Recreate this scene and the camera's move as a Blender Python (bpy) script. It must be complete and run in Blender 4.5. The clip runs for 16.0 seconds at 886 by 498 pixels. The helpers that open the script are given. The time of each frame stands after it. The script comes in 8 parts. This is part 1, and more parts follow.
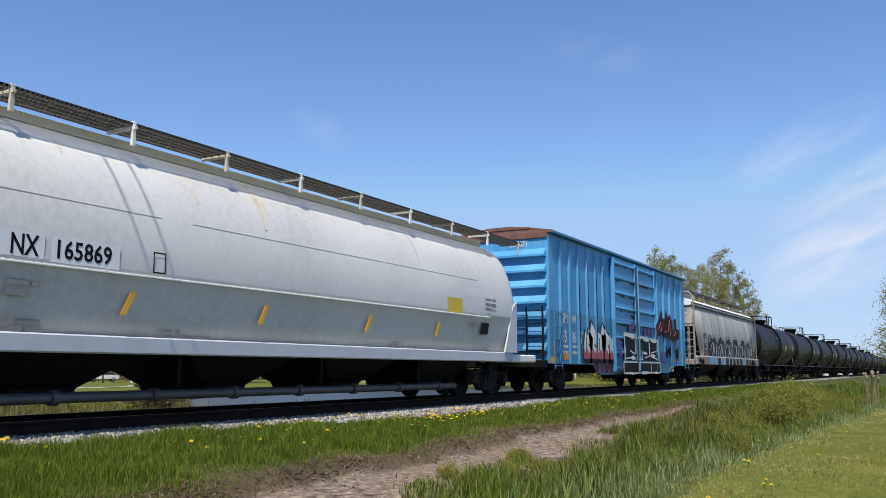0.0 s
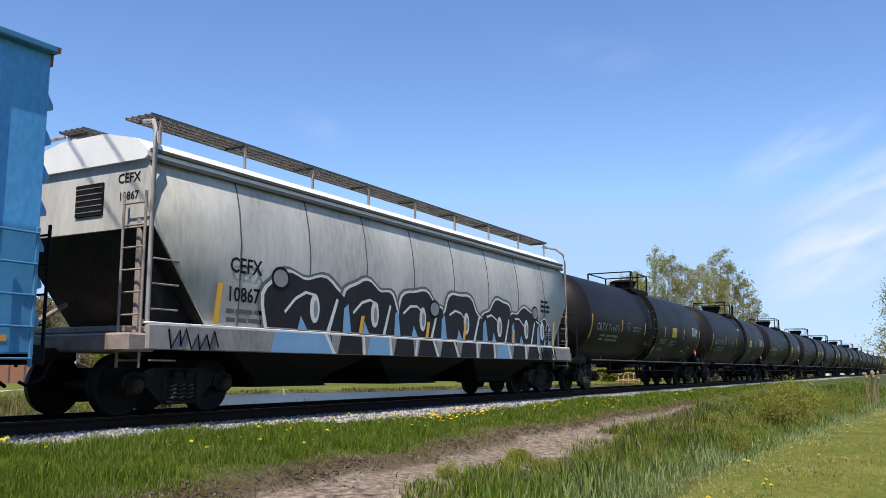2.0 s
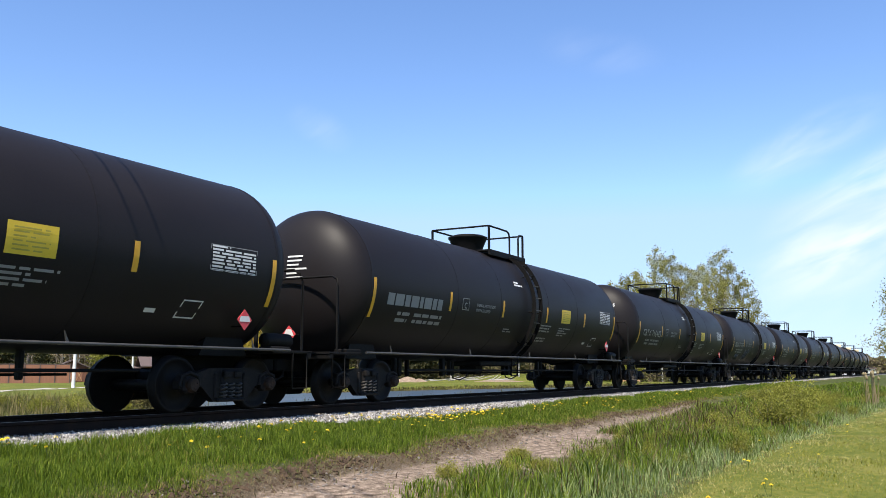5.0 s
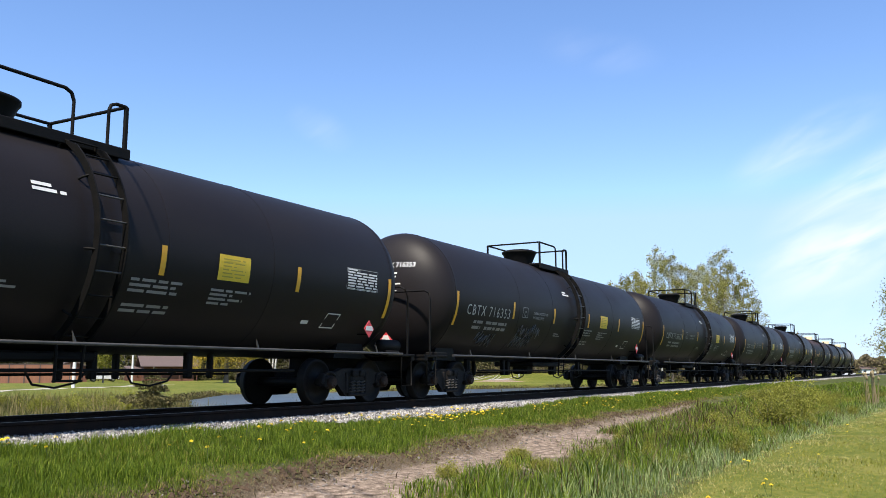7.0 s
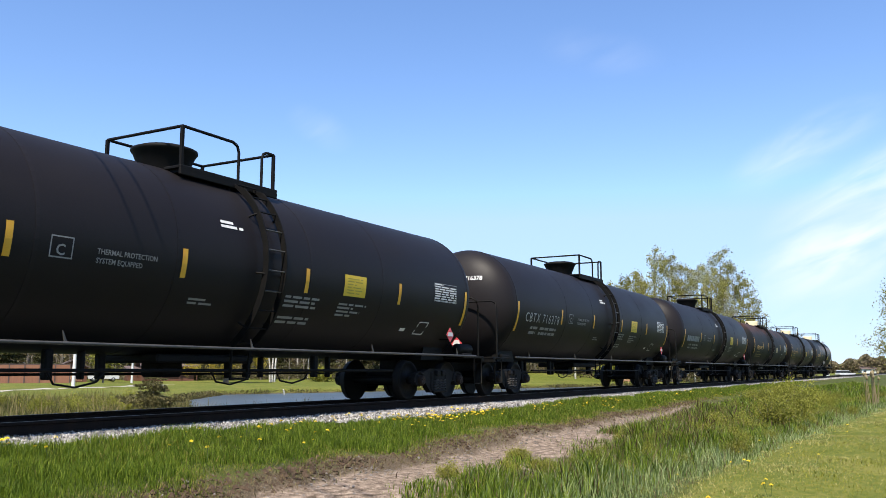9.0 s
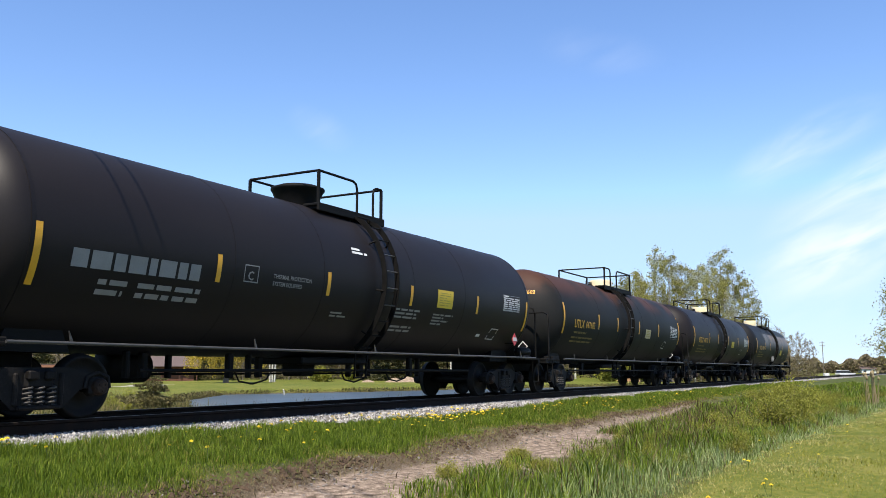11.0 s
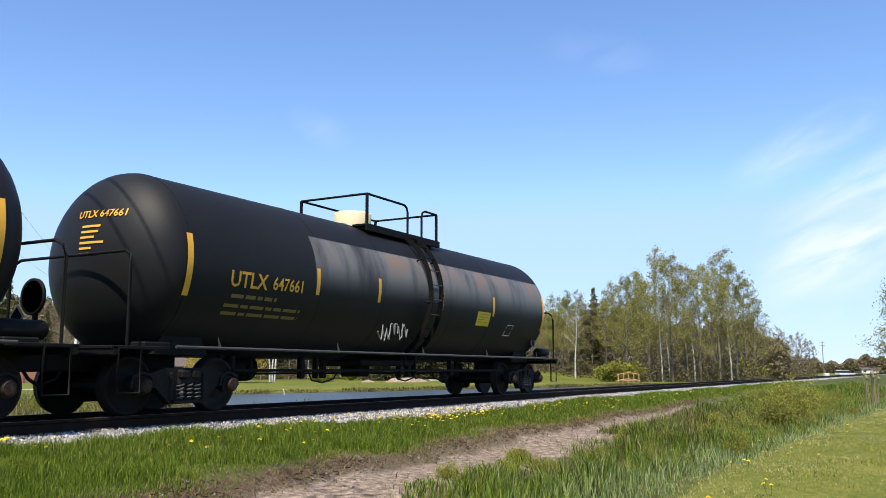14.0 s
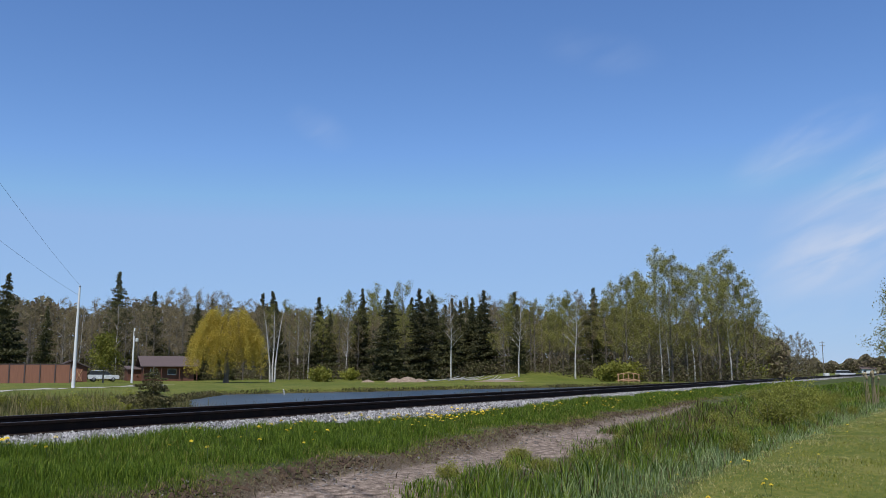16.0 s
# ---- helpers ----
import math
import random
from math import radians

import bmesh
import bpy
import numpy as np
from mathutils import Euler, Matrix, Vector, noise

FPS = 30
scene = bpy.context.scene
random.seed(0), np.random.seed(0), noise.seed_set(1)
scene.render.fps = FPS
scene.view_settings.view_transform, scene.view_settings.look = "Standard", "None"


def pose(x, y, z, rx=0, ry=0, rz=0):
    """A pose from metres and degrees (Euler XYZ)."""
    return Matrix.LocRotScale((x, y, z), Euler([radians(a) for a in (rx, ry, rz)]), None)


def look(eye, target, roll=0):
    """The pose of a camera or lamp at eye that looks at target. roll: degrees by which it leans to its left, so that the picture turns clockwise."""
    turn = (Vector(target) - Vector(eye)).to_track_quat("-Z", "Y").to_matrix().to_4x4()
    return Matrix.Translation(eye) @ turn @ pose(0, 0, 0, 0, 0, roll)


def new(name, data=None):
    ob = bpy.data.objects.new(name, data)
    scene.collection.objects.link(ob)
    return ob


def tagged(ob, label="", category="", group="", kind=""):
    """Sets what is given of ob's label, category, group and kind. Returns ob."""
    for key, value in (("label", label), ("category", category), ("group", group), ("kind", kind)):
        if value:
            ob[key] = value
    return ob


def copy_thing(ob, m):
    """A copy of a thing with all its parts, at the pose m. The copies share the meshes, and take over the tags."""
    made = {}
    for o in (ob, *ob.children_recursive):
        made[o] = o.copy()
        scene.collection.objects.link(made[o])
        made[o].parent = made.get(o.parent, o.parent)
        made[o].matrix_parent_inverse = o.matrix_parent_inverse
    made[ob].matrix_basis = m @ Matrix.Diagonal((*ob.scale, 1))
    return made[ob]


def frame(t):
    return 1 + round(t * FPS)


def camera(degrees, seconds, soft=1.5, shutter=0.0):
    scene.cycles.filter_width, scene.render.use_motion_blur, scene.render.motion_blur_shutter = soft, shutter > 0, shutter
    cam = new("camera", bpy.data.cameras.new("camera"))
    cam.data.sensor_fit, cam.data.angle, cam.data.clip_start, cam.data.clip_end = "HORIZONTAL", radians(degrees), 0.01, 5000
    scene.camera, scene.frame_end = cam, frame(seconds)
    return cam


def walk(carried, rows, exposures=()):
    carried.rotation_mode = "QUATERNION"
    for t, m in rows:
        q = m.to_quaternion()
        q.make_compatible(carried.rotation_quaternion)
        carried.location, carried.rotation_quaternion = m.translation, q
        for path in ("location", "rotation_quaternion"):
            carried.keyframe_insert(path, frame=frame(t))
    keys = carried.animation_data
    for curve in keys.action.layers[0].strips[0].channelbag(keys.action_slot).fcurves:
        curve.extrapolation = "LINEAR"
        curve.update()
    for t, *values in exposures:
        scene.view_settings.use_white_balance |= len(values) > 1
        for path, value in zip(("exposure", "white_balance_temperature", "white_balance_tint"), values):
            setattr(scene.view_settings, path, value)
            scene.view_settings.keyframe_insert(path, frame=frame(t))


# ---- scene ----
# camera: stands still on the lawn beside the line
EYE = (0.0, -11.08, 0.66)
AZ, TILT = 29.42, 8.03
cam = camera(54.45, 16.0, soft=0.7)
AIM = (EYE[0] + math.cos(radians(TILT)) * math.cos(radians(AZ)),
       EYE[1] + math.cos(radians(TILT)) * math.sin(radians(AZ)), EYE[2] + math.sin(radians(TILT)))
EXPO = [(0.0, 0.2, 6800, 10), (1.0, 0.27, 6700, 10), (2.2, 0.42, 6750, 10), (3.5, 0.6, 6850, 10), (7.0, 0.72, 7000, 10), (13.0, 0.68, 7000, 10), (14.5, 0.58, 6800, 10), (15.2, 0.2, 6400, 10), (15.7, -0.08, 6250, 10), (16.0, -0.13, 6200, 10)]
walk(cam, [(0.0, look(EYE, AIM)), (16.0, look(EYE, AIM))], exposures=EXPO)

# daylight: high sun from behind the head of the train
SUN = Vector((-0.485, -0.145, 0.862)).normalized()
world = bpy.data.worlds.new("sky")
scene.world = world
world.use_nodes = True
wn = world.node_tree
sky = wn.nodes.new("ShaderNodeTexSky")
sky.sky_type, sky.sun_disc = "NISHITA", False
sky.sun_elevation, sky.sun_rotation = math.asin(SUN.z), math.atan2(SUN.x, SUN.y)
sky.altitude, sky.air_density, sky.dust_density, sky.ozone_density = 150, 1.0, 0.0, 3.5
tint = wn.nodes.new("ShaderNodeHueSaturation")
tint.inputs["Hue"].default_value, tint.inputs["Saturation"].default_value = 0.508, 1.14
wn.links.new(sky.outputs[0], tint.inputs["Color"])
haze = wn.nodes.new("ShaderNodeMix")
haze.data_type, haze.blend_type = "RGBA", "DARKEN"
haze.inputs[0].default_value = 0.85
haze.inputs[7].default_value = (2.15, 3.3, 5.3, 1)
wn.links.new(tint.outputs[0], haze.inputs[6])
wn.links.new(haze.outputs[2], wn.nodes["Background"].inputs[0])
wn.nodes["Background"].inputs[1].default_value = 0.15
sun = new("sun", bpy.data.lights.new("sun", "SUN"))
sun.data.energy, sun.data.angle, sun.data.color = 5.0, radians(0.55), (1.0, 0.95, 0.87)
sun.matrix_world = look(SUN * 50, (0, 0, 0))


# ---- materials ----
def mat(name, colors, scale=3.0, rough=0.6, metal=0.0, bump=0.0, fine=40.0, stretch=(1, 1, 1), spread=0.5, vary=0.0, spec=0.5,
        rough_var=0.1):
    """Colours mixed by coarse and fine noise in object space, with fine relief."""
    m = bpy.data.materials.new(name)
    m.use_nodes = True
    nt = m.node_tree
    N, K = nt.nodes, nt.links
    b = N["Principled BSDF"]
    tc = N.new("ShaderNodeTexCoord")
    mp = N.new("ShaderNodeMapping")
    mp.inputs["Scale"].default_value = stretch
    K.new(tc.outputs["Object"], mp.inputs[0])
    n1 = N.new("ShaderNodeTexNoise")
    n1.inputs["Scale"].default_value, n1.inputs["Detail"].default_value = scale, 6
    n2 = N.new("ShaderNodeTexNoise")
    n2.inputs["Scale"].default_value, n2.inputs["Detail"].default_value = fine, 3
    for n in (n1, n2):
        K.new(mp.outputs[0], n.inputs["Vector"])
    mix = N.new("ShaderNodeMath")
    mix.operation = "MULTIPLY_ADD"
    mix.inputs[1].default_value = 0.35
    K.new(n2.outputs[0], mix.inputs[0])
    sc = N.new("ShaderNodeMath")
    sc.operation = "MULTIPLY_ADD"
    sc.inputs[1].default_value, sc.inputs[2].default_value = 0.65, 0.0
    K.new(n1.outputs[0], sc.inputs[0])
    K.new(sc.outputs[0], mix.inputs[2])
    ramp = N.new("ShaderNodeValToRGB")
    el = ramp.color_ramp.elements
    lo, hi = 0.5 - spread / 2, 0.5 + spread / 2
    while len(el) < len(colors):
        el.new(0.5)
    for i, c in enumerate(colors):
        el[i].position = lo + (hi - lo) * i / max(1, len(colors) - 1)
        el[i].color = (*c, 1)
    K.new(mix.outputs[0], ramp.inputs[0])
    out = ramp.outputs[0]
    if vary:
        info = N.new("ShaderNodeObjectInfo")
        hsv = N.new("ShaderNodeHueSaturation")
        mr = N.new("ShaderNodeMapRange")
        mr.inputs[3].default_value, mr.inputs[4].default_value = 1 - vary, 1 + vary
        K.new(info.outputs["Random"], mr.inputs[0])
        K.new(mr.outputs[0], hsv.inputs["Value"])
        K.new(out, hsv.inputs["Color"])
        out = hsv.outputs[0]
    K.new(out, b.inputs["Base Color"])
    rr = N.new("ShaderNodeMapRange")
    rr.inputs[3].default_value, rr.inputs[4].default_value = max(0, rough - rough_var), min(1, rough + rough_var)
    K.new(n1.outputs[0], rr.inputs[0])
    K.new(rr.outputs[0], b.inputs["Roughness"])
    b.inputs["Metallic"].default_value = metal
    b.inputs["Specular IOR Level"].default_value = spec
    if bump:
        bp = N.new("ShaderNodeBump")
        bp.inputs["Strength"].default_value, bp.inputs["Distance"].default_value = bump, 0.02
        K.new(n2.outputs[0], bp.inputs["Height"])
        K.new(bp.outputs[0], b.inputs["Normal"])
    return m


def leafy(name, colors, vary=0.12, glow=0.3):
    """Leaf material: colour varies leaf by leaf, part of the light passes through."""
    m = bpy.data.materials.new(name)
    m.use_nodes = True
    N, K = m.node_tree.nodes, m.node_tree.links
    b = N["Principled BSDF"]
    geo = N.new("ShaderNodeNewGeometry")
    ramp = N.new("ShaderNodeValToRGB")
    el = ramp.color_ramp.elements
    while len(el) < len(colors):
        el.new(0.5)
    for i, c in enumerate(colors):
        el[i].position, el[i].color = i / max(1, len(colors) - 1), (*c, 1)
    K.new(geo.outputs["Random Per Island"], ramp.inputs[0])
    info = N.new("ShaderNodeObjectInfo")
    hsv = N.new("ShaderNodeHueSaturation")
    mr = N.new("ShaderNodeMapRange")
    mr.inputs[3].default_value, mr.inputs[4].default_value = 1 - vary, 1 + vary
    K.new(info.outputs["Random"], mr.inputs[0])
    K.new(mr.outputs[0], hsv.inputs["Value"])
    K.new(ramp.outputs[0], hsv.inputs["Color"])
    K.new(hsv.outputs[0], b.inputs["Base Color"])
    b.inputs["Roughness"].default_value = 0.6
    b.inputs["Specular IOR Level"].default_value = 0.25
    tr = N.new("ShaderNodeBsdfTranslucent")
    K.new(hsv.outputs[0], tr.inputs[0])
    mx = N.new("ShaderNodeMixShader")
    mx.inputs[0].default_value = glow
    K.new(b.outputs[0], mx.inputs[1])
    K.new(tr.outputs[0], mx.inputs[2])
    K.new(mx.outputs[0], N["Material Output"].inputs[0])
    return m


TANK = mat("tank_black", [(0.009, 0.0074, 0.008), (0.0118, 0.0099, 0.0105), (0.0152, 0.013, 0.0135)], 0.9, 0.5, 0, 0.05, 60, (0.5, 1, 1), 0.5, 0.12, 0.16)
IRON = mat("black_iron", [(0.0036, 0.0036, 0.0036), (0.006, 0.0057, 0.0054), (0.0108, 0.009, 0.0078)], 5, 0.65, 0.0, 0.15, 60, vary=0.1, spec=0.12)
GREASE = mat("oily_cast_steel", [(0.004, 0.0036, 0.0032), (0.007, 0.0058, 0.005), (0.017, 0.0125, 0.0098)], 6, 0.6, 0.0, 0.25, 50, spec=0.15)
STEEL = mat("worn_steel", [(0.25, 0.24, 0.23), (0.4, 0.39, 0.38)], 8, 0.35, 0.9, 0.05)
RAILSTEEL = mat("rusty_rail", [(0.011, 0.0072, 0.0055), (0.019, 0.012, 0.0088), (0.034, 0.02, 0.0136)], 6, 0.8, 0.0, 0.2, 60, spec=0.12)
RAILTOP = mat("polished_railhead", [(0.05, 0.045, 0.042), (0.09, 0.082, 0.076)], 3, 0.5, 0.3, 0.0, 30, (0.2, 4, 1))
TIE = mat("weathered_tie", [(0.05, 0.04, 0.034), (0.1, 0.085, 0.07)], 4, 0.9, 0, 0.4, 30, (1, 0.15, 1), vary=0.2)
WHITEPAINT = mat("white_car_paint", [(0.46, 0.455, 0.43), (0.6, 0.595, 0.57), (0.68, 0.675, 0.65)], 0.8, 0.42, 0, 0.03, 20, (0.5, 1, 0.4), 0.4)
GREYPAINT = mat("grey_car_paint", [(0.25, 0.24, 0.22), (0.43, 0.415, 0.385), (0.56, 0.54, 0.5)], 1.2, 0.55, 0, 0.05, 14, (0.8, 1, 0.25), 0.45, spec=0.3)
SILLPAINT = mat("sill_grey_paint", [(0.42, 0.45, 0.5), (0.56, 0.58, 0.62)], 2, 0.5, 0, 0.05, 30)
ROOFWHITE = mat("chalky_white_roof", [(0.66, 0.65, 0.62), (0.8, 0.79, 0.77)], 2, 0.5, 0, 0.03, 20)
BLUE = mat("faded_blue_paint", [(0.032, 0.18, 0.38), (0.064, 0.295, 0.57), (0.115, 0.41, 0.7)], 0.9, 0.5, 0, 0.06, 16, (1, 1, 0.5), 0.5)


def banded_blue(m, z, colour):
    """The lower part of the car was repainted in a deeper blue, up to a straight line."""
    N, K = m.node_tree.nodes, m.node_tree.links
    b = N["Principled BSDF"]
    base = b.inputs["Base Color"].links[0].from_socket
    tc, sep = N.new("ShaderNodeTexCoord"), N.new("ShaderNodeSeparateXYZ")
    K.new(tc.outputs["Object"], sep.inputs[0])
    r = N.new("ShaderNodeMapRange")
    r.inputs[1].default_value, r.inputs[2].default_value, r.inputs[3].default_value, r.inputs[4].default_value = z - 0.03, z + 0.03, 0.62, 0.0
    K.new(sep.outputs["Z"], r.inputs[0])
    n = N.new("ShaderNodeMix")
    n.data_type = "RGBA"
    K.new(r.outputs[0], n.inputs[0])
    K.new(base, n.inputs[6])
    n.inputs[7].default_value = (*colour, 1)
    K.new(n.outputs[2], b.inputs["Base Color"])


banded_blue(BLUE, 2.42, (0.03, 0.15, 0.27))
BLUEDARK = mat("deeper_blue_paint", [(0.03, 0.14, 0.26), (0.05, 0.2, 0.36)], 2, 0.5, 0, 0.06, 20, (1, 1, 0.3))
RUST = mat("rust_brown", [(0.07, 0.035, 0.028), (0.16, 0.07, 0.055), (0.26, 0.12, 0.09)], 4, 0.8, 0, 0.3, 40)
GRATE = mat("galvanised_grating", [(0.05, 0.046, 0.042), (0.1, 0.09, 0.08)], 3, 0.6, 0.0, 0.2, 60)
MARKWHITE = mat("white_marking", [(0.5, 0.5, 0.48), (0.7, 0.7, 0.68)], 3, 0.6, 0, 0, 60)
MARKGREY = mat("dim_grey_marking", [(0.16, 0.16, 0.16), (0.27, 0.27, 0.26)], 3, 0.6, 0, 0, 60)
MARKBLACK = mat("black_marking", [(0.006, 0.006, 0.0065), (0.012, 0.012, 0.013)], 3, 0.6, 0, 0, 40, spec=0.1)
MARKYELLOW = mat("yellow_reflective", [(0.6, 0.29, 0.015), (0.78, 0.4, 0.03)], 4, 0.45, 0, 0, 60)
SIGNYELLOW = mat("yellow_panel", [(0.62, 0.42, 0.02), (0.75, 0.52, 0.04)], 4, 0.5, 0, 0, 40)
MARKRED = mat("placard_red", [(0.5, 0.04, 0.05), (0.65, 0.07, 0.08)], 4, 0.5)
MARKORANGE = mat("orange_panel", [(0.6, 0.22, 0.03), (0.7, 0.3, 0.05)], 4, 0.6)
LIDCREAM = mat("cream_lid", [(0.6, 0.5, 0.3), (0.72, 0.62, 0.4)], 4, 0.5, 0, 0.05)
PURPLE = mat("purple_spray", [(0.05, 0.03, 0.16), (0.1, 0.06, 0.26)], 3, 0.6)
MAROON = mat("maroon_spray", [(0.014, 0.008, 0.011), (0.035, 0.013, 0.02)], 3, 0.6, spec=0.1)
PINK = mat("red_spray", [(0.3, 0.045, 0.07), (0.45, 0.1, 0.12)], 3, 0.6)
SKYSPRAY = mat("light_blue_spray", [(0.13, 0.28, 0.46), (0.22, 0.38, 0.55)], 3, 0.6)
BARK = mat("grey_bark", [(0.07, 0.056, 0.042), (0.15, 0.126, 0.098), (0.25, 0.215, 0.175)], 6, 0.9, 0, 0.5, 30, (1, 1, 0.3), vary=0.15)
BIRCH = mat("white_birch_bark", [(0.1, 0.09, 0.08), (0.5, 0.48, 0.44), (0.66, 0.64, 0.6)], 3, 0.8, 0, 0.2, 20, (1, 1, 2), 0.35)
STONE = mat("ballast_stone", [(0.07, 0.06, 0.052), (0.16, 0.14, 0.125), (0.27, 0.245, 0.225)], 3, 0.85, 0, 0.3, 50, vary=0.3)
SPRUCE = leafy("spruce_needles", [(0.052, 0.056, 0.02), (0.082, 0.082, 0.03), (0.12, 0.11, 0.046)], 0.35, 0.3)
OLIVE = leafy("spring_leaves", [(0.18, 0.172, 0.038), (0.265, 0.25, 0.06), (0.36, 0.335, 0.1)], 0.25, 0.45)
BUDS = leafy("buds_and_twigs", [(0.17, 0.128, 0.07), (0.235, 0.182, 0.1), (0.28, 0.235, 0.1)], 0.25, 0.35)
WILLOW = leafy("yellow_willow_leaves", [(0.4, 0.3, 0.04), (0.5, 0.385, 0.06), (0.58, 0.47, 0.1)], 0.05, 0.45)
BUSH = leafy("bush_leaves", [(0.14, 0.15, 0.02), (0.23, 0.235, 0.036), (0.32, 0.305, 0.06)], 0.25, 0.4)
GRASS = leafy("grass_blades", [(0.042, 0.07, 0.006), (0.09, 0.148, 0.011), (0.165, 0.24, 0.02), (0.28, 0.34, 0.042)], 0.0, 0.5)
PALEGRASS = leafy("yellowing_grass", [(0.11, 0.11, 0.016), (0.2, 0.21, 0.03), (0.31, 0.27, 0.06), (0.37, 0.28, 0.11)], 0.0, 0.45)
REED = leafy("blue_green_reeds", [(0.11, 0.15, 0.045), (0.22, 0.29, 0.095), (0.36, 0.43, 0.17), (0.54, 0.57, 0.29)], 0.0, 0.5)
LAWN = leafy("mown_grass", [(0.15, 0.17, 0.016), (0.26, 0.265, 0.036), (0.38, 0.345, 0.08)], 0.0, 0.45)
DRYGRASS = leafy("dry_stalks", [(0.22, 0.17, 0.09), (0.36, 0.29, 0.17)], 0.1, 0.2)
PETAL = mat("dandelion_yellow", [(0.78, 0.56, 0.015), (0.88, 0.68, 0.03)], 30, 0.7)
STALK = mat("green_stalk", [(0.06, 0.1, 0.02), (0.1, 0.14, 0.03)], 10, 0.6)
WHITEPOLE = mat("white_pole", [(0.55, 0.55, 0.53), (0.72, 0.72, 0.7)], 2, 0.6, 0, 0.1)
LOGWALL = mat("brown_log_wall", [(0.09, 0.035, 0.02), (0.16, 0.065, 0.04)], 3, 0.8, 0, 0.3, 20, (0.3, 1, 4))
FENCEWOOD = mat("red_brown_fence", [(0.2, 0.085, 0.05), (0.3, 0.135, 0.08)], 2, 0.8, 0, 0.3, 20, (4, 1, 0.3))
SHINGLE = mat("brown_roof", [(0.07, 0.05, 0.045), (0.12, 0.085, 0.08)], 6, 0.85, 0, 0.3, 30)
GLASS = mat("dark_window", [(0.02, 0.022, 0.025), (0.03, 0.032, 0.035)], 2, 0.12, 0, 0, spec=0.8)
CARPAINT = mat("silver_car_paint", [(0.6, 0.6, 0.6), (0.7, 0.7, 0.7)], 2, 0.25, 0.2)
RUBBER = mat("rubber", [(0.015, 0.015, 0.015), (0.025, 0.025, 0.025)], 8, 0.8)
TIMBER = mat("pine_timber", [(0.36, 0.2, 0.1), (0.5, 0.3, 0.16)], 3, 0.7, 0, 0.2, 20)
WIRE = mat("cable", [(0.02, 0.02, 0.02), (0.03, 0.03, 0.03)], 3, 0.6)


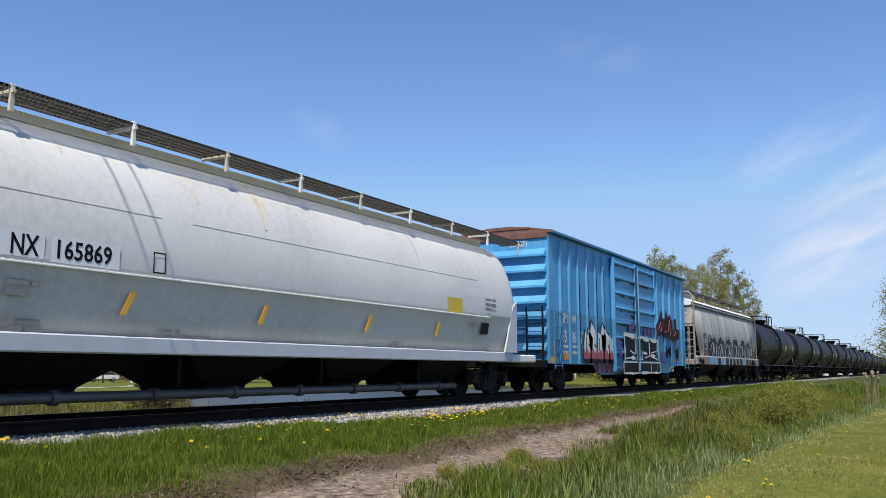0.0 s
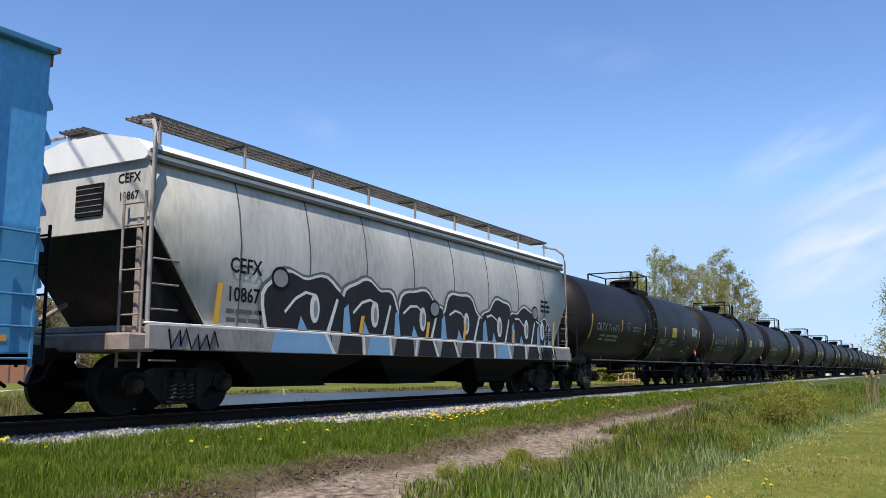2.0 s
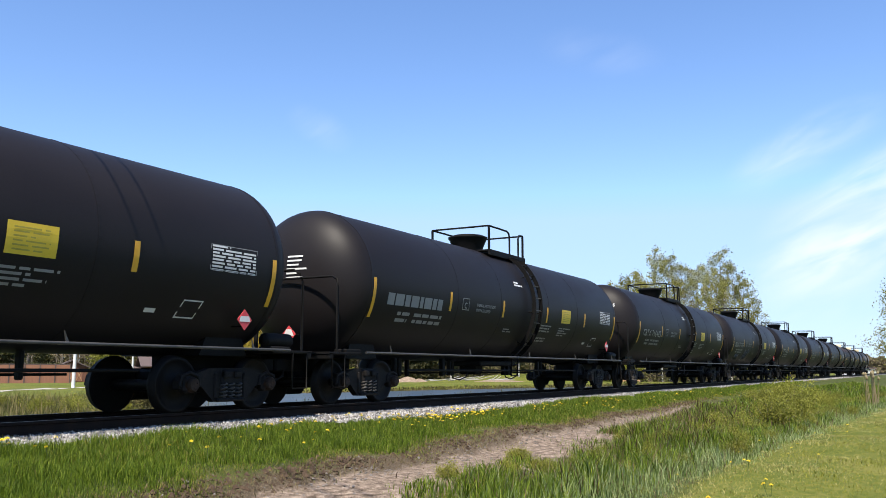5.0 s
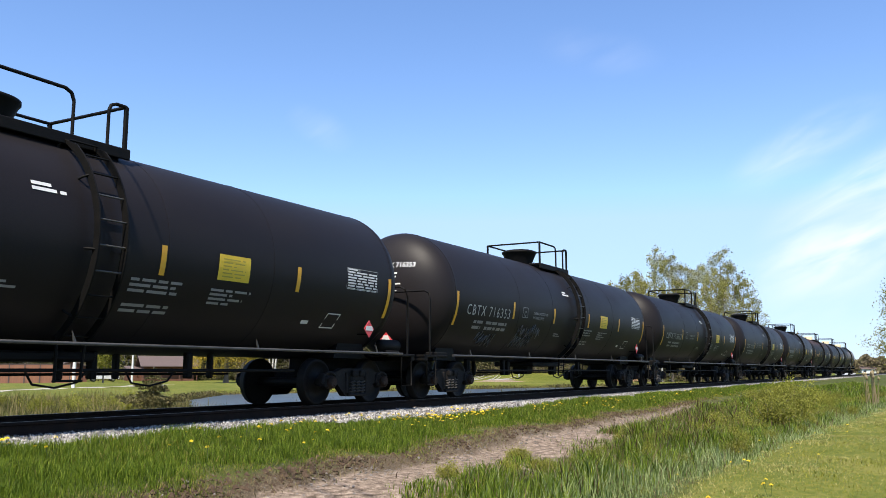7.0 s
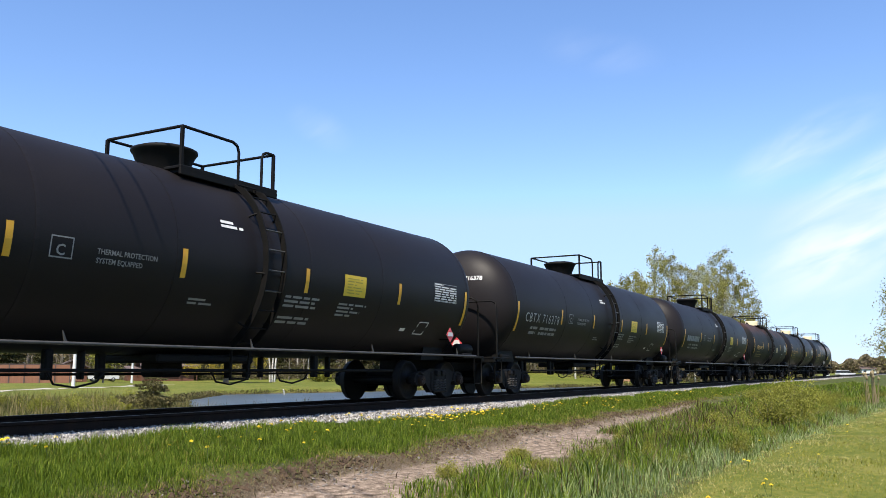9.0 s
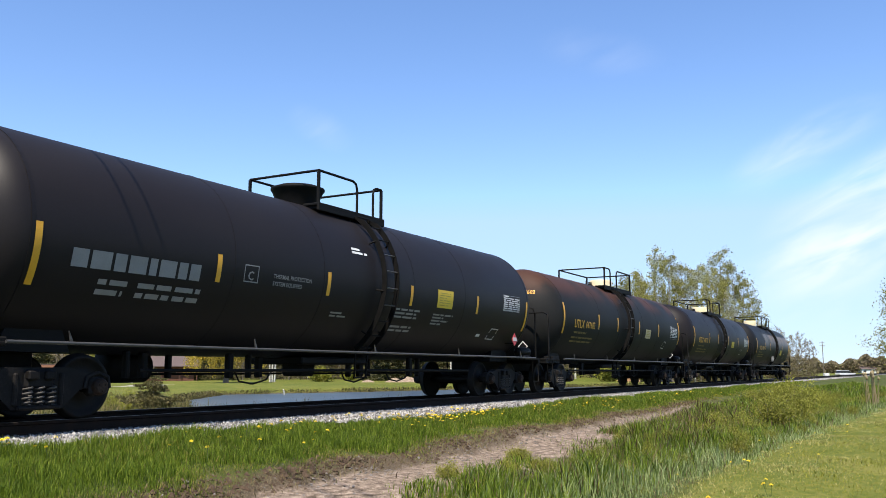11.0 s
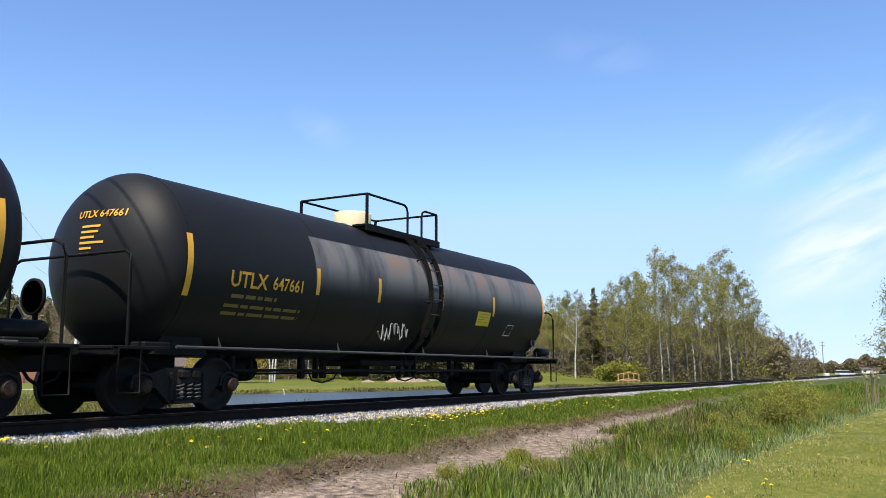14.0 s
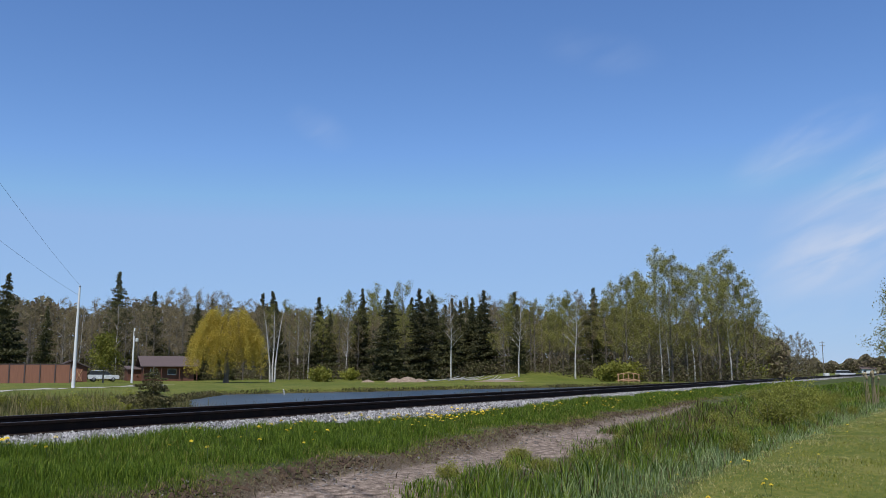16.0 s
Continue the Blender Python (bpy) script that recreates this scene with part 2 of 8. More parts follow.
# ---- mesh building ----
class Builder:
    """Collects faces of one mesh."""

    def __init__(self):
        self.v, self.f, self.s = [], [], []

    def add(self, verts, faces, smooth=False):
        o = len(self.v)
        self.v += [tuple(p) for p in verts]
        self.f += [tuple(i + o for i in f) for f in faces]
        self.s += [smooth] * len(faces)
        return self

    def box(self, cx, cy, cz, sx, sy, sz, bev=0.0, turn=None):
        """A box, with its edges bevelled by bev."""
        h = (sx / 2, sy / 2, sz / 2)
        pts, faces = [], []
        if bev <= 0:
            for i in range(8):
                pts.append([h[k] * (1 if i >> k & 1 else -1) for k in range(3)])
            faces = [(0, 2, 3, 1), (4, 5, 7, 6), (0, 1, 5, 4), (2, 6, 7, 3), (0, 4, 6, 2), (1, 3, 7, 5)]
        else:
            bev = min(bev, *(0.45 * 2 * q for q in h))
            idx = {}
            for i in range(8):
                sg = [1 if i >> k & 1 else -1 for k in range(3)]
                for ax in range(3):
                    idx[i, ax] = len(pts)
                    pts.append([sg[k] * (h[k] if k == ax else h[k] - bev) for k in range(3)])
            for ax in range(3):
                b, c = (ax + 1) % 3, (ax + 2) % 3
                for side in (0, 1):
                    q = [side << ax | i << b | j << c for i, j in ((0, 0), (1, 0), (1, 1), (0, 1))]
                    if not side:
                        q.reverse()
                    faces.append(tuple(idx[i, ax] for i in q))
            for ax in range(3):
                b, c = (ax + 1) % 3, (ax + 2) % 3
                for i in (0, 1):
                    for j in (0, 1):
                        p, q = i << b | j << c, 1 << ax | i << b | j << c
                        fc = (idx[p, b], idx[q, b], idx[q, c], idx[p, c])
                        faces.append(fc if i ^ j else fc[::-1])
            for i in range(8):
                t = tuple(idx[i, ax] for ax in range(3))
                faces.append(t if bin(i).count("1") % 2 else t[::-1])
        if turn is not None:
            pts = [turn @ Vector(p) for p in pts]
        return self.add([(p[0] + cx, p[1] + cy, p[2] + cz) for p in pts], faces)

    def tube(self, path, r, n=8, caps=True, r2=None):
        """A round bar along a path."""
        P = [Vector(p) for p in path]
        m = len(P)
        verts, faces = [], []
        up = Vector((0, 0, 1))
        for i, p in enumerate(P):
            d = (P[min(i + 1, m - 1)] - P[max(i - 1, 0)]).normalized()
            a = d.cross(up)
            if a.length < 0.05:
                a = d.cross(Vector((0, 1, 0)))
            a.normalize()
            b = d.cross(a)
            rr = r if r2 is None else r + (r2 - r) * i / (m - 1)
            for k in range(n):
                t = 2 * math.pi * k / n
                verts.append(p + rr * (math.cos(t) * a + math.sin(t) * b))
        for i in range(m - 1):
            for k in range(n):
                k2 = (k + 1) % n
                faces.append((i * n + k, i * n + k2, (i + 1) * n + k2, (i + 1) * n + k))
        self.add(verts, faces, True)
        if caps:
            self.add(verts[:n][::-1], [tuple(range(n))])
            self.add(verts[-n:], [tuple(range(n))])
        return self

    def turned(self, prof, axis, n=32, centre=(0, 0, 0), smooth=True):
        """A profile of (along, radius) turned round an axis: 0 x, 1 y, 2 z."""
        verts, faces = [], []
        b, c = (axis + 1) % 3, (axis + 2) % 3
        for a, r in prof:
            for k in range(n):
                t = 2 * math.pi * k / n
                p = [0, 0, 0]
                p[axis], p[b], p[c] = a, r * math.cos(t), r * math.sin(t)
                verts.append([p[i] + centre[i] for i in range(3)])
        m = len(prof)
        for i in range(m - 1):
            for k in range(n):
                k2 = (k + 1) % n
                faces.append((i * n + k, i * n + k2, (i + 1) * n + k2, (i + 1) * n + k))
        self.add(verts, faces, smooth)
        for i, rev in ((0, True), (m - 1, False)):
            if prof[i][1] > 1e-4:
                ring = list(range(i * n, i * n + n))
                self.add([verts[j] for j in (ring[::-1] if rev else ring)], [tuple(range(n))])
        return self

    def loft(self, sections, closed=True, caps=True, smooth=False):
        """Skin over equal rings of points."""
        n, m = len(sections[0]), len(sections)
        verts = [p for s in sections for p in s]
        faces = []
        for i in range(m - 1):
            for k in range(n if closed else n - 1):
                k2 = (k + 1) % n
                faces.append((i * n + k, i * n + k2, (i + 1) * n + k2, (i + 1) * n + k))
        self.add(verts, faces, smooth)
        if caps:
            self.add(sections[0][::-1], [tuple(range(n))])
            self.add(sections[-1], [tuple(range(n))])
        return self

    def prism(self, poly, plane, d0, d1):
        """A polygon in a plane ('xz', 'xy', 'yz'), made thick along the third axis."""
        def at(p, d):
            return {"xz": (p[0], d, p[1]), "xy": (p[0], p[1], d), "yz": (d, p[0], p[1])}[plane]
        return self.loft([[at(p, d0) for p in poly], [at(p, d1) for p in poly]])

    def mesh(self, name, material):
        me = bpy.data.meshes.new(name)
        me.from_pydata(self.v, [], self.f)
        me.polygons.foreach_set("use_smooth", self.s)
        if material:
            me.materials.append(material)
        me.update()
        return me


def fix_normals(me):
    bm = bmesh.new()
    bm.from_mesh(me)
    bmesh.ops.recalc_face_normals(bm, faces=bm.faces)
    bm.to_mesh(me)
    bm.free()
    return me


def part(name, b, material, parent, label="", at=None):
    """One mesh object under a thing or under a part."""
    me = b if isinstance(b, bpy.types.Mesh) else fix_normals(b.mesh(name, material))
    ob = new(name, me)
    ob.parent = parent
    if at is not None:
        ob.matrix_basis = at if isinstance(at, Matrix) else Matrix.Translation(at)
    if label:
        tagged(ob, label)
    return ob


def thing(name, label, category, m=None, group="", kind=""):
    ob = new(name)
    ob.empty_display_size = 0.2
    if m is not None:
        ob.matrix_basis = m
    return tagged(ob, label, category, group, kind)


def solid(name, b, material, label, category="", kind="", group="", at=None):
    """A thing that is one mesh."""
    ob = part(name, b, material, None, at=at)
    return tagged(ob, label, category, group, kind)


def soup(name, tris, material):
    """A mesh of loose faces from an array (faces, corners, 3)."""
    f, c = tris.shape[:2]
    me = bpy.data.meshes.new(name)
    me.vertices.add(f * c)
    me.vertices.foreach_set("co", tris.reshape(-1).astype(np.float32))
    me.loops.add(f * c)
    me.loops.foreach_set("vertex_index", np.arange(f * c, dtype=np.int32))
    me.polygons.add(f)
    me.polygons.foreach_set("loop_start", np.arange(0, f * c, c, dtype=np.int32))
    me.materials.append(material)
    me.update(calc_edges=True)
    me.validate()
    return me


_letters = {}


def letters(text, size, spread=1.0, weight=0.018):
    """Vertices and faces of a word in the built-in font: x along, y up, from the left end of its base line."""
    key = (text, size, spread, weight)
    if key not in _letters:
        cu = bpy.data.curves.new("word", "FONT")
        cu.body, cu.size, cu.resolution_u, cu.offset, cu.space_character = text, size, 2, weight * size, spread
        ob = new("word", cu)
        me = bpy.data.meshes.new_from_object(ob.evaluated_get(bpy.context.evaluated_depsgraph_get()))
        _letters[key] = ([tuple(v.co) for v in me.vertices], [tuple(p.vertices) for p in me.polygons])
        bpy.data.objects.remove(ob)
        bpy.data.curves.remove(cu)
        bpy.data.meshes.remove(me)
    return _letters[key]


# ---- the ground ----
POND = np.array([(22, 14), (33, 22.5), (44, 34), (56, 42), (61, 40.5), (70, 37), (83, 34.5), (100, 28.5), (113, 25), (124, 20), (110, 14), (60, 12)], float)
WATER_Z = -1.4
PROFILE_Y = [-400, -60, -12, -8.3, -7.4, -6.4, -5.7, -4.65, -4.2, -2.5, -2.0, -1.5, 1.5, 2.2, 5.0, 9.0, 14, 40, 400]
PROFILE_Z = [-1.2, -1.1, -0.96, -0.93, -1.0, -0.85, -0.7, -0.64, -0.5, -0.33, -0.25, -0.2, -0.2, -0.4, -1.0, -1.1, -1.1, -1.0, -1.0]


def pond_distance(x, y):
    """Distance to the pond's edge, negative inside."""
    p = np.stack([x, y], -1)
    d2 = np.full(x.shape, 1e12)
    inside = np.zeros(x.shape, bool)
    for a, b in zip(POND, np.roll(POND, -1, 0)):
        e = b - a
        t = np.clip(((p - a) @ e) / (e @ e), 0, 1)
        q = p - a - t[..., None] * e
        d2 = np.minimum(d2, (q ** 2).sum(-1))
        cross = ((a[1] > y) != (b[1] > y)) & (x < e[0] * (y - a[1]) / (e[1] + 1e-12) + a[0])
        inside ^= cross
    d = np.sqrt(d2)
    return np.where(inside, -d, d)


def ground_z(x, y):
    x, y = np.asarray(x, float), np.asarray(y, float)
    z = np.interp(y, PROFILE_Y, PROFILE_Z)
    off = np.clip((np.abs(y) - 2.0) / 2, 0, 1)
    z = z + off * (0.03 * np.sin(x * 0.9 + y * 1.3) + 0.025 * np.sin(x * 2.1 - y * 1.7) + 0.02 * np.sin(x * 0.37 + 2))
    far = np.clip((np.abs(y) - 14) / 30, 0, 1)
    z = z + far * 0.12 * np.sin(x * 0.07 + y * 0.05)
    z = z + 1.5 * np.exp(-((x - 150) / 22) ** 2 - ((y - 52) / 9) ** 2)
    d = pond_distance(x, y)
    z = np.where(y > 3, np.minimum(z, np.where(d < 0, WATER_Z - 0.15 - 0.1 * np.minimum(-d, 5), WATER_Z - 0.12 + 0.45 * d)), z)
    return z


def gz(x, y):
    return float(ground_z(x, y))


def spaced(lo, hi, near_lo, near_hi, step, grow):
    mid = list(np.arange(near_lo, near_hi, step))
    s, a = step, near_hi
    right = [a]
    while a < hi:
        s *= grow
        a += s
        right.append(min(a, hi))
    s, a, left = step, near_lo, []
    while a > lo:
        s *= grow
        a -= s
        left.append(max(a, lo))
    return np.array(left[::-1] + mid + right)


def ground_material():
    m = bpy.data.materials.new("ground_cover")
    m.use_nodes = True
    N, K = m.node_tree.nodes, m.node_tree.links
    b = N["Principled BSDF"]
    b.inputs["Roughness"].default_value, b.inputs["Specular IOR Level"].default_value = 0.95, 0.15
    tc = N.new("ShaderNodeTexCoord")
    sep = N.new("ShaderNodeSeparateXYZ")
    K.new(tc.outputs["Object"], sep.inputs[0])

    def nz(scale, detail=5):
        n = N.new("ShaderNodeTexNoise")
        n.inputs["Scale"].default_value, n.inputs["Detail"].default_value = scale, detail
        K.new(tc.outputs["Object"], n.inputs["Vector"])
        return n.outputs[0]

    def ramp(src, stops):
        r = N.new("ShaderNodeValToRGB")
        el = r.color_ramp.elements
        while len(el) < len(stops):
            el.new(0.5)
        for e, (p, c) in zip(el, stops):
            e.position, e.color = p, (*c, 1)
        K.new(src, r.inputs[0])
        return r.outputs[0]

    def op(kind, a, bb, c=None):
        n = N.new("ShaderNodeMath")
        n.operation = kind
        for i, s in enumerate((a, bb, c)):
            if s is None:
                continue
            if isinstance(s, (int, float)):
                n.inputs[i].default_value = s
            else:
                K.new(s, n.inputs[i])
        return n.outputs[0]

    def step(src, lo, hi):
        r = N.new("ShaderNodeMapRange")
        r.interpolation_type = "SMOOTHSTEP"
        r.inputs[1].default_value, r.inputs[2].default_value = lo, hi
        K.new(src, r.inputs[0])
        return r.outputs[0]

    def mix(f, a, bb):
        n = N.new("ShaderNodeMix")
        n.data_type = "RGBA"
        K.new(f, n.inputs[0])
        K.new(a, n.inputs[6])
        K.new(bb, n.inputs[7])
        return n.outputs[2]

    broad, coarse, mid, fine, grain = nz(0.07), nz(0.35), nz(1.6), nz(9.0), nz(60.0, 3)
    slant = op("MULTIPLY_ADD", sep.outputs["X"], -0.033, 0.23)
    wob = op("MULTIPLY_ADD", mid, 0.9, op("MULTIPLY_ADD", fine, 0.5, -0.7))
    yw = op("ADD", sep.outputs["Y"], wob)
    turf = ramp(op("MULTIPLY_ADD", fine, 0.5, op("MULTIPLY", coarse, 0.5)), [(0.3, (0.022, 0.03, 0.008)), (0.5, (0.05, 0.065, 0.014)), (0.7, (0.11, 0.1, 0.035))])
    lawn = ramp(op("MULTIPLY_ADD", fine, 0.4, op("MULTIPLY_ADD", broad, 0.2, op("MULTIPLY_ADD", mid, 0.2, op("MULTIPLY", coarse, 0.2)))), [(0.34, (0.045, 0.064, 0.008)), (0.48, (0.09, 0.108, 0.015)), (0.6, (0.165, 0.155, 0.036))])
    dirt = ramp(op("MULTIPLY_ADD", grain, 0.5, op("MULTIPLY", fine, 0.5)), [(0.36, (0.05, 0.035, 0.025)), (0.5, (0.18, 0.135, 0.1)), (0.63, (0.38, 0.305, 0.24))])
    soil = ramp(grain, [(0.3, (0.03, 0.022, 0.014)), (0.55, (0.1, 0.075, 0.05)), (0.72, (0.2, 0.16, 0.1))])
    gravel = ramp(grain, [(0.3, (0.035, 0.032, 0.028)), (0.5, (0.12, 0.112, 0.105)), (0.7, (0.3, 0.29, 0.275))])
    col = turf
    col = mix(step(op("SUBTRACT", -1.0, yw), 6.9, 7.2), col, lawn)
    col = mix(step(yw, 6.0, 14.0), col, lawn)
    yv = op("ADD", yw, slant)
    on_path = op("MULTIPLY", step(yv, -6.2, -6.0), op("SUBTRACT", 1.0, step(yv, -4.85, -4.6)))
    on_path = op("MULTIPLY", on_path, op("SUBTRACT", 1.0, step(sep.outputs["X"], 26.0, 34.0)))
    verge = op("MULTIPLY", step(yv, -6.4, -6.2), op("SUBTRACT", 1.0, step(yv, -4.55, -4.1)))
    verge = op("MULTIPLY", verge, op("SUBTRACT", 1.0, step(sep.outputs["X"], 26.0, 35.0)))
    col = mix(verge, col, soil)
    col = mix(on_path, col, dirt)
    ax = op("ABSOLUTE", sep.outputs["Y"], 0.0)
    col = mix(op("SUBTRACT", 1.0, step(ax, 1.75, 2.0)), col, gravel)
    wet = op("SUBTRACT", 1.0, step(sep.outputs["Z"], WATER_Z - 0.05, WATER_Z + 0.2))
    col = mix(wet, col, soil)
    K.new(col, b.inputs["Base Color"])
    bp = N.new("ShaderNodeBump")
    bp.inputs["Strength"].default_value, bp.inputs["Distance"].default_value = 0.6, 0.05
    K.new(op("MULTIPLY_ADD", grain, 0.4, fine), bp.inputs["Height"])
    K.new(bp.outputs[0], b.inputs["Normal"])
    return m


def make_ground():
    xs = spaced(-1500, 3500, -6, 130, 1.0, 1.13)
    ys = np.unique(np.concatenate([spaced(-1500, 3000, -12, 60, 1.0, 1.14), np.arange(-9, 6, 0.25), PROFILE_Y]))
    X, Y = np.meshgrid(xs, ys, indexing="ij")
    Z = ground_z(X, Y)
    nx, ny = X.shape
    verts = np.stack([X, Y, Z], -1).reshape(-1, 3)
    i, j = np.meshgrid(np.arange(nx - 1), np.arange(ny - 1), indexing="ij")
    a = (i * ny + j).reshape(-1)
    faces = np.stack([a, a + ny, a + ny + 1, a + 1], -1)
    me = bpy.data.meshes.new("ground")
    me.from_pydata(verts.tolist(), [], faces.tolist())
    me.polygons.foreach_set("use_smooth", [True] * len(faces))
    me.materials.append(ground_material())
    me.update()
    tagged(new("ground", me), "grassy ground with a dirt track, ditch and mown lawns", "ground", kind="structure")


make_ground()

water_mat = mat("pond_water", [(0.016, 0.02, 0.018), (0.03, 0.03, 0.02)], 0.2, 0.3, 0, 0.5, 2.0, (1, 1, 1), spec=0.8, rough_var=0.05)
bw = Builder()
bw.add([(15, 10, WATER_Z), (128, 10, WATER_Z), (128, 46, WATER_Z), (15, 46, WATER_Z)], [(0, 1, 2, 3)])
solid("water", bw, water_mat, "still brown and blue pond water behind the railway", "pond", "structure")


# ---- the track ----
def make_track():
    prof = [(-0.075, -0.172), (0.075, -0.172), (0.075, -0.16), (0.012, -0.145), (0.01, -0.05), (0.036, -0.035), (0.037, -0.006), (0.03, 0.0),
            (-0.03, 0.0), (-0.037, -0.006), (-0.036, -0.035), (-0.01, -0.05), (-0.012, -0.145), (-0.075, -0.16)]
    for y in (-0.754, 0.754):
        b = Builder()
        b.loft([[(x, y + p[0], p[1]) for p in prof] for x in (-120, 0, 900)])
        rail = solid("rail", b, RAILSTEEL, "rusty steel rail with a worn running surface", "rail", "structure")
        t = Builder().box(390, y, 0.001, 1020, 0.05, 0.004)
        part("running_surface", t, RAILTOP, rail, "polished top of the rail")
    tie = Builder().box(0, 0, 0, 0.23, 2.59, 0.17, 0.012).mesh("tie", TIE)
    bed = thing("railway_ties", "weathered timber ties half buried in ballast", "railway ties", kind="structure")
    rng = random.Random(3)
    for k in range(150):
        part("tie", tie, None, bed, at=pose(-6 + k * 0.54, 0, -0.262, 0, 0, rng.uniform(-0.6, 0.6)))


def ballast_edge(x):
    """Where the grass begins; the stones lie bare over a wider strip for some metres."""
    return -1.72 - 0.42 * np.exp(-((x - 16.5) / 4.2) ** 4) + 0.07 * np.sin(x * 0.8) + 0.06 * np.sin(x * 2.3)


def make_ballast():
    rng = np.random.default_rng(5)
    oct_f = np.array([(0, 2, 4), (2, 1, 4), (1, 3, 4), (3, 0, 4), (2, 0, 5), (1, 2, 5), (3, 1, 5), (0, 3, 5)])
    dirs = np.array([(1, 0, 0), (-1, 0, 0), (0, 1, 0), (0, -1, 0), (0, 0, 1), (0, 0, -1)], float)
    n = 26000
    x = 3 + 120 * rng.random(n) ** 2.0
    low = ballast_edge(x) - 0.1
    y = low + (-0.85 - low) * rng.random(n) ** 0.9
    s = rng.uniform(0.02, 0.046, n) * (1 + x / 120)
    scale = s[:, None, None] * rng.uniform(0.6, 1.3, (n, 6, 1))
    pts = dirs[None] * scale
    th = rng.uniform(0, 6.28, n)
    c, sn = np.cos(th)[:, None], np.sin(th)[:, None]
    px = pts[..., 0] * c - pts[..., 1] * sn
    py = pts[..., 0] * sn + pts[..., 1] * c
    pz = pts[..., 2] * 0.8 + 0.25 * px * rng.normal(0, 1, (n, 1))
    P = np.stack([px + x[:, None], py + y[:, None], pz + (ground_z(x, y) + 0.015)[:, None]], -1)
    tris = P[:, oct_f].reshape(-1, 3, 3)
    st = leafy("loose_ballast", [(0.05, 0.045, 0.04), (0.16, 0.15, 0.14), (0.27, 0.255, 0.24), (0.46, 0.445, 0.42)], 0.0, 0.0)
    tagged(new("ballast_stones", soup("ballast_stones", tris, st)), "loose grey crushed stone along the rails", "ballast", kind="stuff")


make_track()
make_ballast()


# ---- the train ----
SPEED = 16.124
AXLE = 0.889
WHEEL_R = 0.44
moving, wheelsets = [], []


def wheelset_mesh():
    b = Builder()
    for s in (-1, 1):
        y = 0.72 * s
        prof = [(-0.075, 0.10), (-0.07, 0.36), (-0.075, 0.43), (-0.075, WHEEL_R + 0.025), (-0.045, WHEEL_R + 0.022), (-0.035, WHEEL_R), (0.065, WHEEL_R - 0.005),
                (0.065, 0.385), (0.035, 0.36), (0.02, 0.17), (0.06, 0.13), (0.06, 0.0)]
        b.turned([(a * s, r) for a, r in prof], 1, 28, (0, y, 0))
    b.tube([(0, -1.05, 0), (0, 1.05, 0)], 0.085, 14)
    for s in (-1, 1):
        b.tube([(0, 1.05 * s, 0), (0, 1.09 * s, 0)], 0.05, 6)
    return fix_normals(b.mesh("wheelset", GREASE))


def frame_poly():
    """Outline of a cast truck side frame."""
    top = [(-1.1, 0.50), (-1.02, 0.60), (-0.72, 0.62), (-0.45, 0.70), (0.45, 0.70), (0.72, 0.62), (1.02, 0.60), (1.1, 0.50)]
    low = [(1.1, 0.38), (0.95, 0.38), (0.8, 0.44), (0.62, 0.40), (0.36, 0.17), (-0.36, 0.17), (-0.62, 0.40), (-0.8, 0.44), (-0.95, 0.38), (-1.1, 0.38)]
    return top + low


WHEELSET = wheelset_mesh()
_b = Builder()
for _s in (-1, 1):
    _b.prism(frame_poly(), "xz", 0.93 * _s, 1.06 * _s)
    _b.box(0, 1.0 * _s, 0.19, 0.62, 0.24, 0.06, 0.02)
    for _e in (-1, 1):
        _b.box(AXLE * _e, 1.02 * _s, WHEEL_R, 0.27, 0.2, 0.26, 0.05)
        _b.box(0.33 * _e, 1.06 * _s, 0.42, 0.07, 0.06, 0.42, 0.02)
_b.box(0, 0, 0.55, 0.42, 2.2, 0.26, 0.04)
for _e in (-1, 1):
    _b.tube([(0.42 * _e, -0.85, 0.36), (0.42 * _e, 0.85, 0.36)], 0.05, 8)
for _s in (-1, 1):
    for _e in (-1, 1):
        # bolster ends, brake beam hangers and the arch over each bearing
        _b.box(0.12 * _e, 1.1 * _s, 0.6, 0.16, 0.1, 0.12, 0.02)
        _b.tube([(AXLE * _e - 0.2, 1.07 * _s, 0.42), (AXLE * _e - 0.17, 1.07 * _s, 0.57), (AXLE * _e, 1.07 * _s, 0.63), (AXLE * _e + 0.17, 1.07 * _s, 0.57), (AXLE * _e + 0.2, 1.07 * _s, 0.42)], 0.03, 6)
        _b.tube([(0.6 * _e, 0.9 * _s, 0.3), (0.52 * _e, 0.86 * _s, 0.62)], 0.025, 5)
BOGIE = fix_normals(_b.mesh("bogie", mat("dusty_cast_frame", [(0.004, 0.0036, 0.0033), (0.008, 0.0065, 0.006), (0.03, 0.025, 0.021)], 4, 0.7, 0, 0.2, 40, spec=0.2)))
_b = Builder()
for _x in (-0.17, 0.0, 0.17):
    _pts = [( _x + 0.055 * math.cos(a * 0.9), -1.09 + 0.055 * math.sin(a * 0.9), 0.22 + 0.0042 * a * 2) for a in range(30)]
    _b.tube(_pts, 0.014, 5)
SPRING = fix_normals(_b.mesh("spring_nest", mat("dusty_springs", [(0.03, 0.027, 0.025), (0.08, 0.072, 0.064)], 8, 0.7)))
_b = Builder().turned([(-0.06, 0.09), (-0.03, 0.115), (0.03, 0.115), (0.05, 0.085), (0.06, 0.05)], 1, 14)
for _k in range(3):
    _a = 2.094 * _k + 0.5
    for _t in (-1, 1):
        _b.tube([(0.055 * math.cos(_a), 0.04 * _t, 0.055 * math.sin(_a)), (0.055 * math.cos(_a), 0.075 * _t, 0.055 * math.sin(_a))], 0.014, 6)
